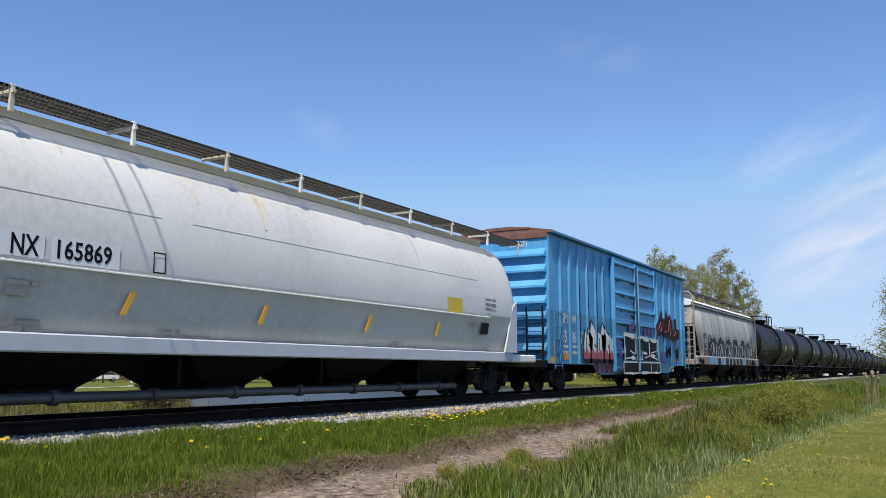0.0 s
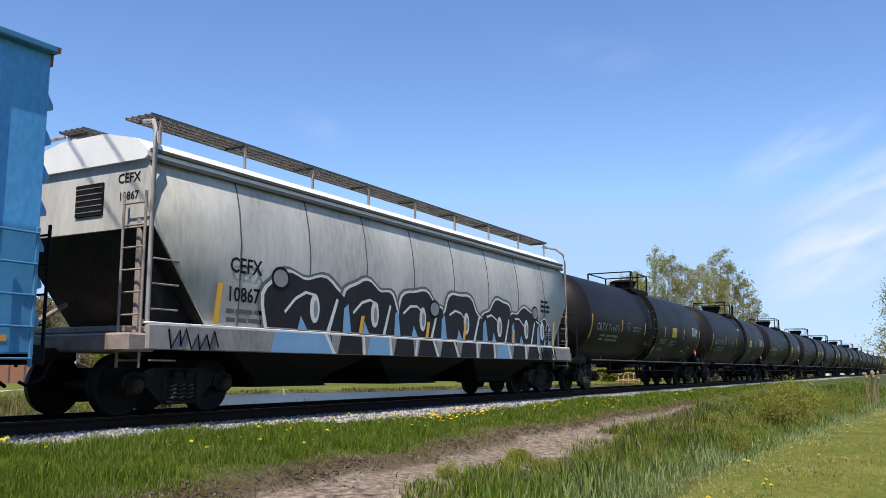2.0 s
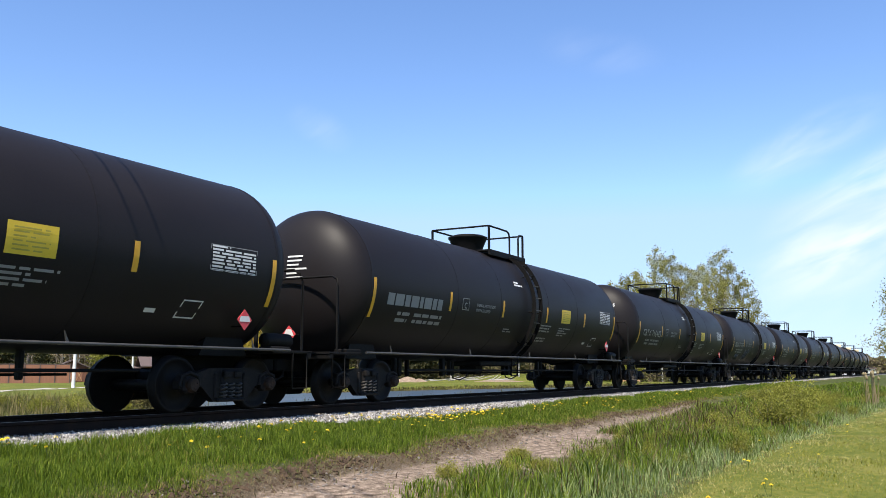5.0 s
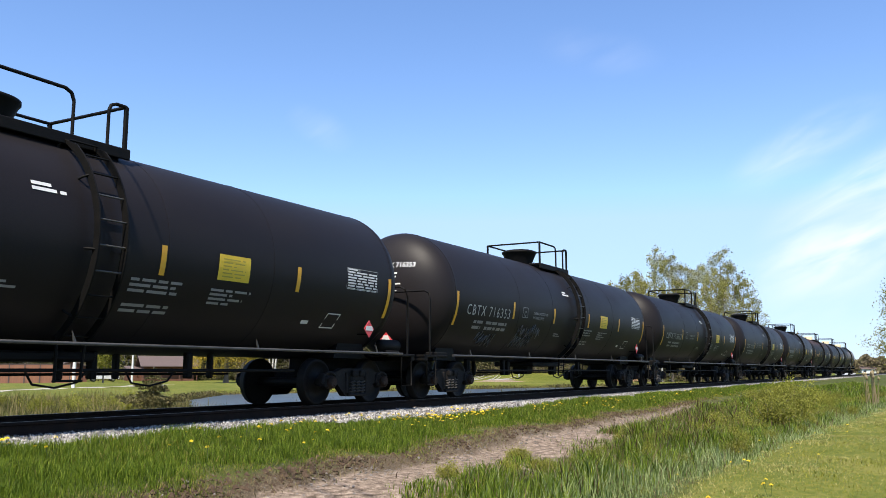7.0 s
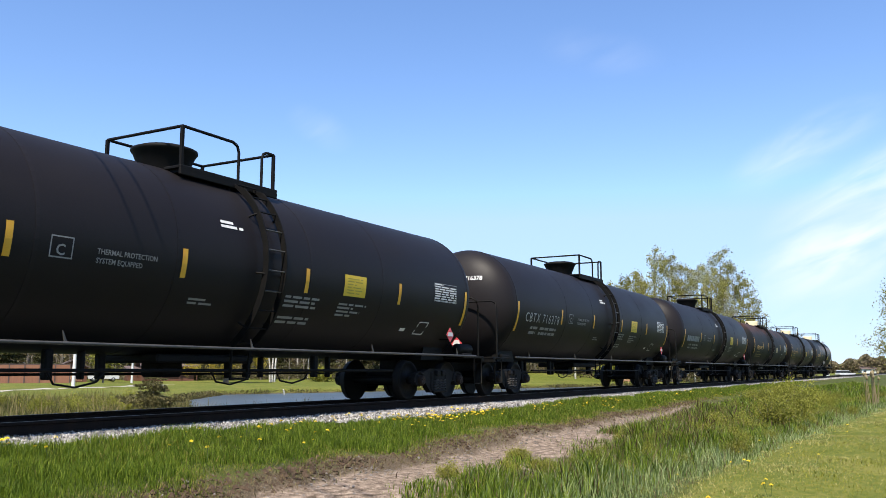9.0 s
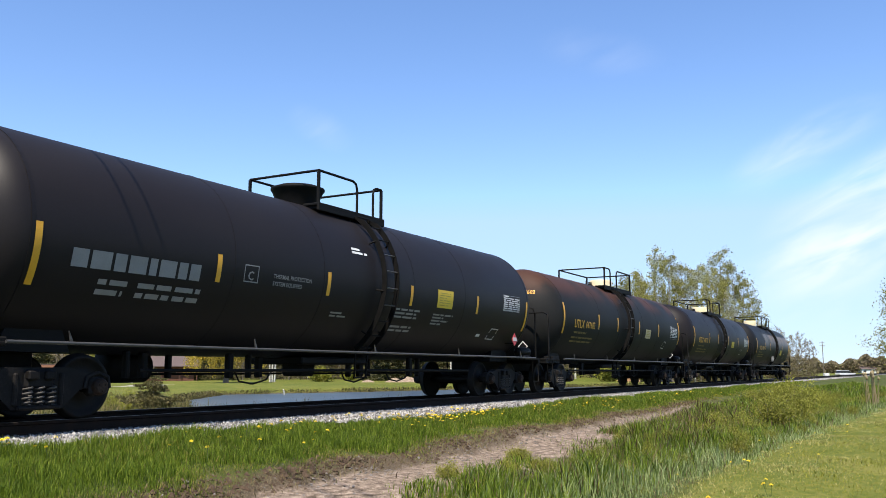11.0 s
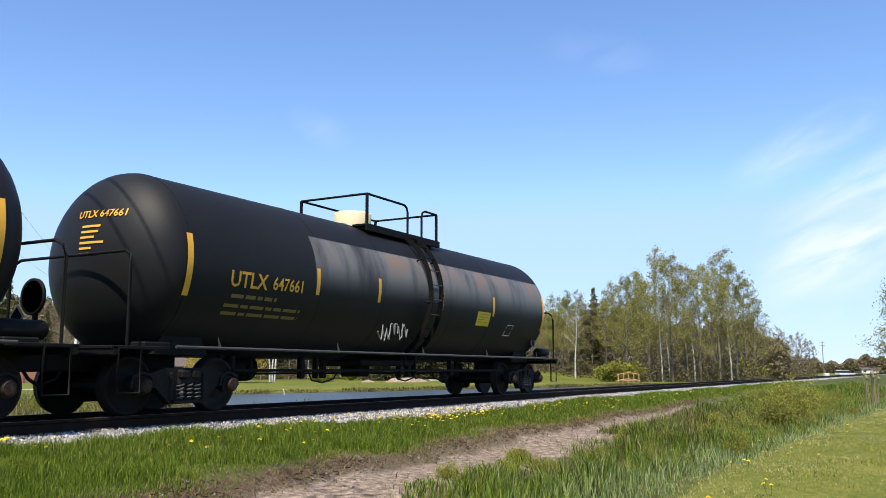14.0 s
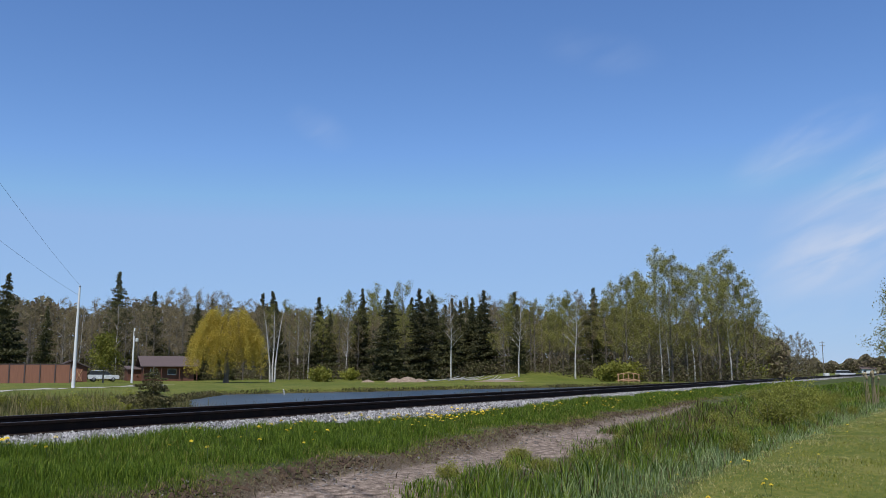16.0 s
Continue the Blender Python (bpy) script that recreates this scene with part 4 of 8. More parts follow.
    if long:
        d, cx, cz, y = 0.17, 6.85, 1.47, -1.43
        b = Builder().prism([(cx, cz - d), (cx + d, cz), (cx, cz + d), (cx - d, cz)], "xz", y, y + 0.01)
        pl = part("hazard_placard", b, MARKRED, car, "diamond hazard placard")
        part("placard_face", Builder().add([(cx - 0.13, y - 0.005, cz - 0.03), (cx + 0.13, y - 0.005, cz - 0.03), (cx + 0.1, y - 0.005, cz + 0.06), (cx - 0.1, y - 0.005, cz + 0.06)], [(0, 1, 2, 3)]), MARKWHITE, pl)
        part("placard_bracket", Builder().tube([(cx, y + 0.02, cz - 0.1), (cx, -1.15, cz - 0.1)], 0.014, 5), IRON, car)
        cx, cz, y = -8.37, 1.36, -0.15
        b = Builder().prism([(y, cz - d), (y + d, cz), (y, cz + d), (y - d, cz)], "yz", cx, cx + 0.01)
        pl = part("hazard_placard", b, MARKRED, car, "diamond hazard placard")
        part("placard_face", Builder().add([(cx - 0.005, y + p, cz + q) for p, q in ((-0.13, -0.03), (0.13, -0.03), (0.06, 0.1), (-0.06, 0.1))], [(0, 1, 2, 3)]), MARKWHITE, pl)
        part("placard_bracket", Builder().tube([(cx + 0.02, y, cz), (-7.95, y, cz)], 0.014, 5), IRON, car)
    if x0 > 230:
        b = Builder().add([(6.6 + p, -1.21, 1.44 + q) for p, q in ((0, -0.17), (0.17, 0), (0, 0.17), (-0.17, 0))], [(0, 1, 2, 3)])
        pl = part("hazard_placard", b, MARKGREY, car, "diamond hazard placard")
        part("placard_face", Builder().add([(6.6 + p, -1.218, 1.44 + q) for p, q in ((0, -0.13), (0.13, 0), (0, 0.13), (-0.13, 0))], [(0, 1, 2, 3)]), MARKBLACK, pl)
    moving.append((car, x0))
    return car


mat_number = mat("chalky_number_paint", [(0.3, 0.3, 0.29), (0.46, 0.46, 0.44)], 6, 0.6, 0, 0, 60)
mat_side_rail = mat("scuffed_side_rail", [(0.025, 0.024, 0.023), (0.07, 0.067, 0.064)], 4, 0.5, 0.0)
mat_pale_panel = mat("pale_panel", [(0.45, 0.32, 0.1), (0.6, 0.52, 0.36)], 9, 0.6)
mat_faded_yellow = mat("faded_yellow_panel", [(0.3, 0.24, 0.02), (0.45, 0.36, 0.06)], 4, 0.6)
mat_olive_print = mat("faded_yellow_print", [(0.12, 0.09, 0.02), (0.2, 0.14, 0.03)], 4, 0.6)


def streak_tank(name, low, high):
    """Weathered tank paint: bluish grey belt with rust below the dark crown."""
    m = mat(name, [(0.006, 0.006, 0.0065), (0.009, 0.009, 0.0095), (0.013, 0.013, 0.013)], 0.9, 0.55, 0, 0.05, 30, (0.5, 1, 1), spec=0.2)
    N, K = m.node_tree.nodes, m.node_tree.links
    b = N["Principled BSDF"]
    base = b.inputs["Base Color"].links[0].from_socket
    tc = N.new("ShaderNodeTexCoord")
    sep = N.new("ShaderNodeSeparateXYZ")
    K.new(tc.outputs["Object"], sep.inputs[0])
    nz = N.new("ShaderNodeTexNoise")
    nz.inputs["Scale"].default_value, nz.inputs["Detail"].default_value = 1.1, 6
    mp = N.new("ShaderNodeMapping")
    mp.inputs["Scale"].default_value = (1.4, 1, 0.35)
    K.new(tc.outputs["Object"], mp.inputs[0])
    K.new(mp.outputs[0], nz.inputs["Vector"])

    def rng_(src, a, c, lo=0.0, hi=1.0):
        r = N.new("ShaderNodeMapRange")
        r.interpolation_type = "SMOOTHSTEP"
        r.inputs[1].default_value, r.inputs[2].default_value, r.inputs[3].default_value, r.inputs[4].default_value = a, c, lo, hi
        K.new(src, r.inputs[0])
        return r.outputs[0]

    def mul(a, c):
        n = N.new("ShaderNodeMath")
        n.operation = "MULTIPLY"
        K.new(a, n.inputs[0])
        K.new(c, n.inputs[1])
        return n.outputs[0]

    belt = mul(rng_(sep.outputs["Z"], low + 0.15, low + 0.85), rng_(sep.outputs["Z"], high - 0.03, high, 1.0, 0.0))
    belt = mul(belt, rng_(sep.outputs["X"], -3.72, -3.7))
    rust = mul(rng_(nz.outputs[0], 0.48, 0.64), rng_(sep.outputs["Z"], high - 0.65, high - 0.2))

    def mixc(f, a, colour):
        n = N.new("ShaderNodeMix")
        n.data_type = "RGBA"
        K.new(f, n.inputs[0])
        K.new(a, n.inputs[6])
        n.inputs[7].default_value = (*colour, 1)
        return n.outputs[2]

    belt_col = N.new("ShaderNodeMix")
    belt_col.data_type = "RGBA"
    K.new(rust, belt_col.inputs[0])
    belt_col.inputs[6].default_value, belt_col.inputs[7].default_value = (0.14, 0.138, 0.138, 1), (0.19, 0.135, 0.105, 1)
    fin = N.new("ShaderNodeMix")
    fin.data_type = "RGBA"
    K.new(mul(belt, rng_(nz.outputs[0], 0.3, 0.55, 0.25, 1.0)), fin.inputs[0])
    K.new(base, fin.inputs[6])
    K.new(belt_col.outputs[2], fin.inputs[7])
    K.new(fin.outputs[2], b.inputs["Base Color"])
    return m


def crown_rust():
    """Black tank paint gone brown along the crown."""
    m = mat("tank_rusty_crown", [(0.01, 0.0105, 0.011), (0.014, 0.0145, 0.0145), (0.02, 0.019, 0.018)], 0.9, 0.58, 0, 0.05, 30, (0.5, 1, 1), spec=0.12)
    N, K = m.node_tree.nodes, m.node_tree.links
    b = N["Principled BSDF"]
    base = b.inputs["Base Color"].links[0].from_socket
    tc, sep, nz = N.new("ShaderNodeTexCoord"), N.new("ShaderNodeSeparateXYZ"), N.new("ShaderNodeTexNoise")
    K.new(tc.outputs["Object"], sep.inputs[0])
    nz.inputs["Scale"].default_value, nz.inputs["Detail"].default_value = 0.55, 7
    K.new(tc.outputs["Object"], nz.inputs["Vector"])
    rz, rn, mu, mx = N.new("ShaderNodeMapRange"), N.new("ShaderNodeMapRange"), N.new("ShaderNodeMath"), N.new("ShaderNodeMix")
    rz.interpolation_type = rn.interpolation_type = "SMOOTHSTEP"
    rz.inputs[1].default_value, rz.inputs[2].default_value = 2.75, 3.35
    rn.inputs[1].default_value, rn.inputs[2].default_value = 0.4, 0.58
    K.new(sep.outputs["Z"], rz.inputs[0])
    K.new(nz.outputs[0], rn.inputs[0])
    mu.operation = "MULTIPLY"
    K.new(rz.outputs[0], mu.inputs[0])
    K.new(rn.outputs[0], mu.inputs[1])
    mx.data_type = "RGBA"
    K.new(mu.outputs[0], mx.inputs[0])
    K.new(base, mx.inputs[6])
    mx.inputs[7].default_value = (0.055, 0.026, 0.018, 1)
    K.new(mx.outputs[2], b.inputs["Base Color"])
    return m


# ---- covered hopper, white, round sided ----
def covered_hopper_white(x0):
    car = thing("covered_hopper_car", "white round-sided covered hopper car with rust streaks", "hopper car", pose(x0, 0, 0), "cars of the freight train")
    half = 8.2
    prof = []
    for a in range(0, 14):
        t = math.radians(80 - a * 6.2)
        prof.append((-1.6 * math.cos(t) ** 0.72, 2.06 + 1.98 * math.sin(t)))
    prof += [(-1.598, 1.96)]
    low = [(-1.59, 1.95), (-1.5, 1.45), (-1.42, 1.1)]
    ring = prof + low

    def ringpts(x, k=0.0):
        left = [(x, y, z) for y, z in ring]
        return [(p[0], p[1] * (1 - k), p[2]) for p in left] + [(p[0], -p[1] * (1 - k), p[2]) for p in left[::-1]]
    secs = [ringpts(-half + 0.0, 0.10), ringpts(-half + 0.12, 0.02), ringpts(-half + 0.3)]
    secs += [ringpts(-half + 0.3 + k * (2 * half - 0.6) / 6) for k in range(1, 6)]
    secs += [ringpts(half - 0.3), ringpts(half - 0.12, 0.02), ringpts(half, 0.10)]
    b = Builder()
    b.loft(secs, smooth=False)
    shell = part("body", b, WHITEPAINT, car)
    for p in shell.data.polygons:
        p.use_smooth = abs(p.normal.x) < 0.3
    b = Builder().box(-0.4, -1.605, 1.955, 2 * half - 2.4, 0.03, 0.03, 0.006)
    part("belt_rail", b, ROOFWHITE, car, "belt angle along the side")
    for xa, xb in ((-8.0, -3.9), (-3.3, 1.9), (2.0, 6.1)):
        b = Builder().box((xa + xb) / 2, -1.504, 2.84, xb - xa, 0.012, 0.008)
        part("lap_seam", b, mat_pale_seam, car, "thin lap seam")
    b = Builder()
    b.box(0, -1.50, 1.0, 2 * half - 0.4, 0.12, 0.24, 0.02)
    b.box(0, 1.50, 1.0, 2 * half - 0.4, 0.12, 0.24, 0.02)
    part("side_sill", b, SILLPAINT, car, "grey side sill")
    for s in (-1, 1):
        b = Builder()
        b.prism([(s * (half - 0.75), 1.12), (s * (half - 0.02), 1.12), (s * (half - 0.02), 2.45), (s * (half - 0.25), 2.3)], "xz", -1.56, -1.6)
        part("end_panel", b, SILLPAINT, car, "grey end sheet")
        b = Builder().box(s * (half + 0.75), 0, 0.98, 1.6, 2.9, 0.2, 0.03)
        part("end_sill", b, ROOFWHITE, car, "white end sill")
        for y in (1.45,):
            b = Builder().tube([(s * (half + 1.3), y, 1.0), (s * (half + 1.3), y, 4.1), (s * (half + 1.2), y * 0.9, 4.3)], 0.03, 6)
            part("grab_post", b, ROOFWHITE, car)
        for y in (1.45, 1.0):
            b = Builder().tube([(s * (half + 1.42), y, 0.5), (s * (half + 1.42), y, 4.2)], 0.022, 6)
            part("ladder_stile", b, ROOFWHITE, car)
        for k in range(11):
            b = Builder().tube([(s * (half + 1.42), 1.45, 0.6 + k * 0.33), (s * (half + 1.42), 1.0, 0.6 + k * 0.33)], 0.015, 6)
            part("ladder_rung", b, ROOFWHITE, car)
        bogie(car, 7.45 * s)
        coupler(car, 9.95 * s, s)
    # roof coaming, hatch trough and running boards
    b = Builder()
    for y in (-0.62, 0.62):
        b.box(0, y, 4.04, 2 * half - 0.5, 0.06, 0.14, 0.01)
    part("roof_coaming", b, mat_tan, car, "dusty beige roof coaming")
    b = Builder().box(0, 0, 4.05, 2 * half - 0.8, 0.7, 0.14, 0.03)
    part("roof_hatch", b, mat_tan, car, "long roof hatch cover")
    for y in (-0.88, 0.88):
        b = Builder()
        n = 260
        hb = half + 1.25
        for k in range(n):
            b.box(-hb + (k + 0.5) * 2 * hb / n, y, 4.21, 0.03, 0.62, 0.03)
        for dy in (-0.3, -0.15, 0.0, 0.15, 0.3):
            b.box(0, y + dy, 4.21, 2 * hb, 0.02, 0.045)
        part("running_board", b, GRATE, car, "steel grating roof walkway")
        for k in range(10):
            x = -half + 0.15 + k * (2 * half + 0.9) / 9
            p = Builder().box(x, y * 1.33, 4.07, 0.07, 0.05, 0.36, 0.008).box(x, y * 1.05, 4.16, 0.05, 0.6, 0.05)
            part("board_post", p, mat_tan if k % 2 else ROOFWHITE, car)
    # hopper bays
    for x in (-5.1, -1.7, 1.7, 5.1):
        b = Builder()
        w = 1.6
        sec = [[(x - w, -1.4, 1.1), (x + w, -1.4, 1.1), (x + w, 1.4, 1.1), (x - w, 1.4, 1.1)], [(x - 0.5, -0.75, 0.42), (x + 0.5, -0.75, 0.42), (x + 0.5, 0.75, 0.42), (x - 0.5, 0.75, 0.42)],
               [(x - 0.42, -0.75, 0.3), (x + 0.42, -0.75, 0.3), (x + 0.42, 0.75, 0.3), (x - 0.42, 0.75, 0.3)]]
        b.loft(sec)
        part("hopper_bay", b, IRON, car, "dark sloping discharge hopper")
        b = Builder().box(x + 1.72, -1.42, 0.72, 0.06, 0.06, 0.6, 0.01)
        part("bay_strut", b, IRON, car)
    b = Builder().tube([(-6.2, -0.95, 0.3), (5.9, -0.95, 0.3)], 0.075, 12)
    for x in (-5.1, -3.4, -1.7, 0.0, 1.7, 3.4, 5.1):
        b.tube([(x - 0.06, -0.95, 0.3), (x + 0.06, -0.95, 0.3)], 0.105, 12)
    part("discharge_pipe", b, mat_pipe, car, "grey discharge pipe")
    # markings
    yb = -1.606
    word(car, "NX", 1, 0, -6.3, 2.05, 0.36, MARKBLACK, 0.72, flat=yb)
    bb = Builder().add([(-6.6, yb + 0.003, 2.02), (-5.83, yb + 0.003, 2.02), (-5.83, yb + 0.003, 2.34), (-6.6, yb + 0.003, 2.34)], [(0, 1, 2, 3)])
    part("number_panel", bb, mat_fresh_white, car, "white panel behind the lettering")
    bb = Builder().add([(-5.74, yb, 2.0), (-4.69, yb, 2.0), (-4.69, yb, 2.33), (-5.74, yb, 2.33)], [(0, 1, 2, 3)])
    part("number_panel", bb, mat_fresh_white, car, "white panel behind the lettering")
    word(car, "165869", 1, 0, -5.71, 2.06, 0.33, MARKBLACK, 0.9, flat=yb - 0.004)
    bars(car, 1, 0, -6.3, 1.75, [0.45, 0.35], 0.07, MARKGREY, 1.8, flat=-1.585)
    bars(car, 1, 0, -6.35, 1.28, [0.6, 0.6], 0.06, MARKGREY, 1.6, flat=-1.535)
    for x in (-4.59, -1.84, 1.2, 3.9):
        b = Builder().prism([(x - 0.05, 1.4), (x + 0.05, 1.4), (x + 0.22, 1.72), (x + 0.12, 1.72)], "xz", -1.60, -1.592)
        part("yellow_stripe", b, MARKYELLOW, car, "slanting yellow reflective stripe")
    b = Builder().add([(4.42, yb, 1.98), (5.13, yb, 1.98), (5.13, yb, 2.32), (4.42, yb, 2.32)], [(0, 1, 2, 3)])
    part("yellow_panel", b, SIGNYELLOW, car, "yellow notice panel with small print")
    b = Builder().add([(6.05, -1.595, 1.53), (6.45, -1.595, 1.53), (6.55, -1.595, 1.81), (6.15, -1.595, 1.81)], [(0, 1, 2, 3)])
    part("black_panel", b, MARKBLACK, car, "small black data panel")
    bars(car, 1, 0, 6.3, 2.42, [0.6, 0.6, 0.4], 0.06, MARKGREY, 1.9, flat=-1.62)
    bars(car, 1, 0, -3.9, 1.25, [0.4, 1.0, 1.0], 0.045, MARKGREY, 1.7, flat=-1.54)
    bars(car, 1, 0, 5.5, 1.8, [0.5, 0.4], 0.05, MARKGREY, 1.7, flat=-1.6)
    bars(car, 1, 0, 2.2, 1.25, [0.4, 1.0, 1.0], 0.045, MARKGREY, 1.7, flat=-1.54)
    for xa, xb, za, zb in ((-4.11, -3.88, 2.02, 2.04), (-4.11, -3.88, 2.3, 2.32), (-4.11, -4.09, 2.02, 2.32), (-3.9, -3.88, 2.02, 2.32)):
        fb = Builder().add([(xa, yb, za), (xb, yb, za), (xb, yb, zb), (xa, yb, zb)], [(0, 1, 2, 3)])
        part("outline_stroke", fb, MARKBLACK, car)
    # rust runs below the roof
    rr = random.Random(3)
    for x, w, z0 in ((-3.1, 0.05, 3.2), (-1.6, 0.09, 3.0), (-1.45, 0.05, 3.3), (3.4, 0.05, 2.9), (6.9, 0.04, 3.1), (0.6, 0.03, 3.4), (-5.4, 0.03, 3.5)):
        rows = []
        for k in range(8):
            t = math.asin((z0 + (3.96 - z0) * k / 7 - 2.06) / 1.98)
            y = -1.6 * math.cos(t) ** 0.72 - 0.008
            ww = w * (0.35 + 0.65 * k / 7)
            rows.append([(x - ww + 0.012 * (k % 2), y, 2.06 + 1.98 * math.sin(t)), (x + ww, y, 2.06 + 1.98 * math.sin(t))])
        b = Builder().loft(rows, closed=False, caps=False)
        part("rust_run", b, mat_rust_run, car, "tan rust run below the roof")
    moving.append((car, x0))


mat_fresh_white = mat("fresh_white_panel", [(0.76, 0.76, 0.75), (0.84, 0.84, 0.83)], 4, 0.5)
mat_pale_seam = mat("pale_grey_seam", [(0.42, 0.42, 0.4), (0.52, 0.52, 0.5)], 4, 0.6)
mat_rust_run = mat("tan_rust_stain", [(0.5, 0.38, 0.2), (0.62, 0.54, 0.42), (0.7, 0.66, 0.6)], 6, 0.6, 0, 0, 20, (1, 1, 0.2), 0.5)
mat_tan = mat("dusty_beige", [(0.42, 0.38, 0.31), (0.56, 0.53, 0.46), (0.46, 0.33, 0.2)], 3, 0.7, 0, 0.1)
mat_pipe = mat("pipe_grey", [(0.07, 0.07, 0.07), (0.13, 0.13, 0.13)], 5, 0.5, 0.3)


# ---- blue boxcar ----
def blob(rng, cx, cz, w, h, n=14, j=0.18):
    """An uneven rounded outline."""
    return [(cx + w * (1 + rng.uniform(-j, j)) * math.cos(2 * math.pi * k / n), cz + h * (1 + rng.uniform(-j, j)) * math.sin(2 * math.pi * k / n)) for k in range(n)]


def flat_poly(b, pts, y):
    b.add([(p[0], y, p[1]) for p in pts], [tuple(range(len(pts)))])


def boxcar(x0):
    car = thing("boxcar", "faded blue ribbed boxcar with graffiti and rust", "boxcar", pose(x0, 0, 0), "cars of the freight train")
    half, top, low = 7.9, 4.72, 0.86
    Y = 1.52
    b = Builder()
    b.box(0, 0, (top + low) / 2, 2 * half, 2 * Y, top - low, 0.02)
    body = part("body", b, BLUE, car)
    b = Builder()
    b.prism([(-half, low + 0.02), (half, low + 0.02), (half, low - 0.0), (5.6, low - 0.02), (4.9, 0.56), (-3.6, 0.52), (-4.3, low - 0.02), (-half, low)], "xz", -Y - 0.02, -Y + 0.04)
    part("side_sill", b, BLUEDARK, car, "deep blue fish-belly side sill")
    b = Builder()
    b.prism([(-Y - 0.13, top - 0.05), (-Y - 0.13, top + 0.02), (-0.8, top + 0.16), (0, top + 0.2), (0.8, top + 0.16), (Y + 0.13, top + 0.02), (Y + 0.13, top - 0.05)], "yz", -half - 0.04, half + 0.04)
    part("roof", b, RUST, car, "rusty brown ridged roof")
    b = Builder().box(0, -Y - 0.06, top - 0.02, 2 * half, 0.16, 0.09, 0.015)
    part("eave_rail", b, BLUEDARK, car, "dark blue top rail")
    ribs = [-7.05, -6.3, -5.55, -4.75, -3.95, -3.2] + [3.35, 4.35, 5.3, 6.25, 7.15]
    for i, x in enumerate(ribs):
        b = Builder()
        sec = [(x - 0.09, -Y), (x - 0.05, -Y - 0.06), (x + 0.05, -Y - 0.06), (x + 0.09, -Y)]
        b.loft([[(p[0], p[1], low) for p in sec], [(p[0], p[1], top - 0.32) for p in sec], [(p[0], -Y + (p[1] + Y) * 0.15, top - 0.1) for p in sec]])
        part("side_post", b, BLUE, car)
    # doors
    for k, (xa, xb) in enumerate(((-2.42, 0.10), (0.14, 2.62))):
        d = Builder().box((xa + xb) / 2, -Y - 0.07, (top + 0.62) / 2 - 0.08, xb - xa, 0.08, top - 0.76, 0.012)
        door = part("door", d, BLUE, car, "blue sliding door, chipped to rust along its ribs")
        for q in range(8):
            z = 0.75 + q * 0.52
            r = Builder()
            r.loft([[(xx, -Y - 0.11, z - 0.05), (xx, -Y - 0.165, z - 0.02), (xx, -Y - 0.165, z + 0.02), (xx, -Y - 0.11, z + 0.05)] for xx in (xa + 0.03, xb - 0.03)])
            part("door_rib", r, BLUE if q % 3 else BLUEDARK, door)
        for xx in (xa + 0.04, xb - 0.04):
            r = Builder().box(xx, -Y - 0.13, (top + 0.62) / 2 - 0.08, 0.07, 0.09, top - 0.8, 0.01)
            part("door_stile", r, BLUE, door)
    for xx in (0.02, 0.25):
        b = Builder().tube([(xx, -Y - 0.2, 0.65), (xx, -Y - 0.2, top - 0.25)], 0.03, 6)
        part("lock_rod", b, mat_dark_rust if xx < 0.1 else BLUE, car, "rusty door lock rod")
    rng = random.Random(11)
    chips = Builder()
    for _ in range(240):
        kind_ = rng.random()
        if kind_ < 0.3:
            x, z, w, h = rng.choice(ribs[2:6]) + rng.uniform(-0.03, 0.03), rng.uniform(1.9, 4.0), rng.uniform(0.012, 0.03), rng.uniform(0.04, 0.3)
            y = -Y - 0.0675
        elif kind_ < 0.5:
            x, z, w, h = rng.choice((-1, 1)) * abs(rng.gauss(0.16, 0.14)) + 0.1, rng.gauss(2.7, 0.4), rng.uniform(0.03, 0.16), rng.uniform(0.02, 0.09)
            y = -Y - 0.1185
        else:
            x, z = rng.uniform(-2.3, 2.5), 0.75 + rng.randrange(2, 8) * 0.52 + rng.uniform(-0.1, -0.04)
            w, h = rng.uniform(0.03, 0.3), rng.uniform(0.006, 0.025)
            y = -Y - 0.1185
        flat_poly(chips, blob(rng, x, z, w, h, 9, 0.45), y)
    tagged(part("flaked_rust", chips, mat_dark_rust, car, "flaked paint and rust patches"), kind="stuff")
    # ends with horizontal corrugations
    for s in (-1, 1):
        for q in range(7):
            z = 1.25 + q * 0.46
            r = Builder()
            r.loft([[(s * half, y, z - 0.06), (s * (half + 0.13), y * 0.98, z - 0.03), (s * (half + 0.13), y * 0.98, z + 0.03), (s * half, y, z + 0.2)] for y in (-1.46, 1.46)])
            part("end_corrugation", r, BLUE, car)
        r = Builder().box(s * (half + 0.02), 0, 4.62, 0.06, 3.0, 0.2, 0.01)
        part("end_cap", r, RUST, car, "rusty top of the end wall")
        r = Builder().prism([(-0.95, top + 0.1), (0.95, top + 0.1), (0.4, top + 0.2), (-0.4, top + 0.2)], "yz", s * (half - 0.02), s * (half + 0.06))
        part("gable", r, RUST, car)
        l = Builder()
        xl = s * (half - 0.38)
        for dx in (-0.27, 0.27):
            l.box(xl + dx, -Y - 0.12, 1.55, 0.05, 0.03, 1.7, 0.008)
        for q in range(5):
            l.tube([(xl - 0.27, -Y - 0.14, 0.8 + q * 0.38), (xl + 0.27, -Y - 0.14, 0.8 + q * 0.38)], 0.016, 6)
        part("side_ladder", l, BLUEDARK, car, "short ladder at the corner")
        l = Builder()
        for yy in (-1.4, -0.9):
            l.box(s * (half + 0.22), yy, 1.6, 0.03, 0.05, 1.8, 0.008)
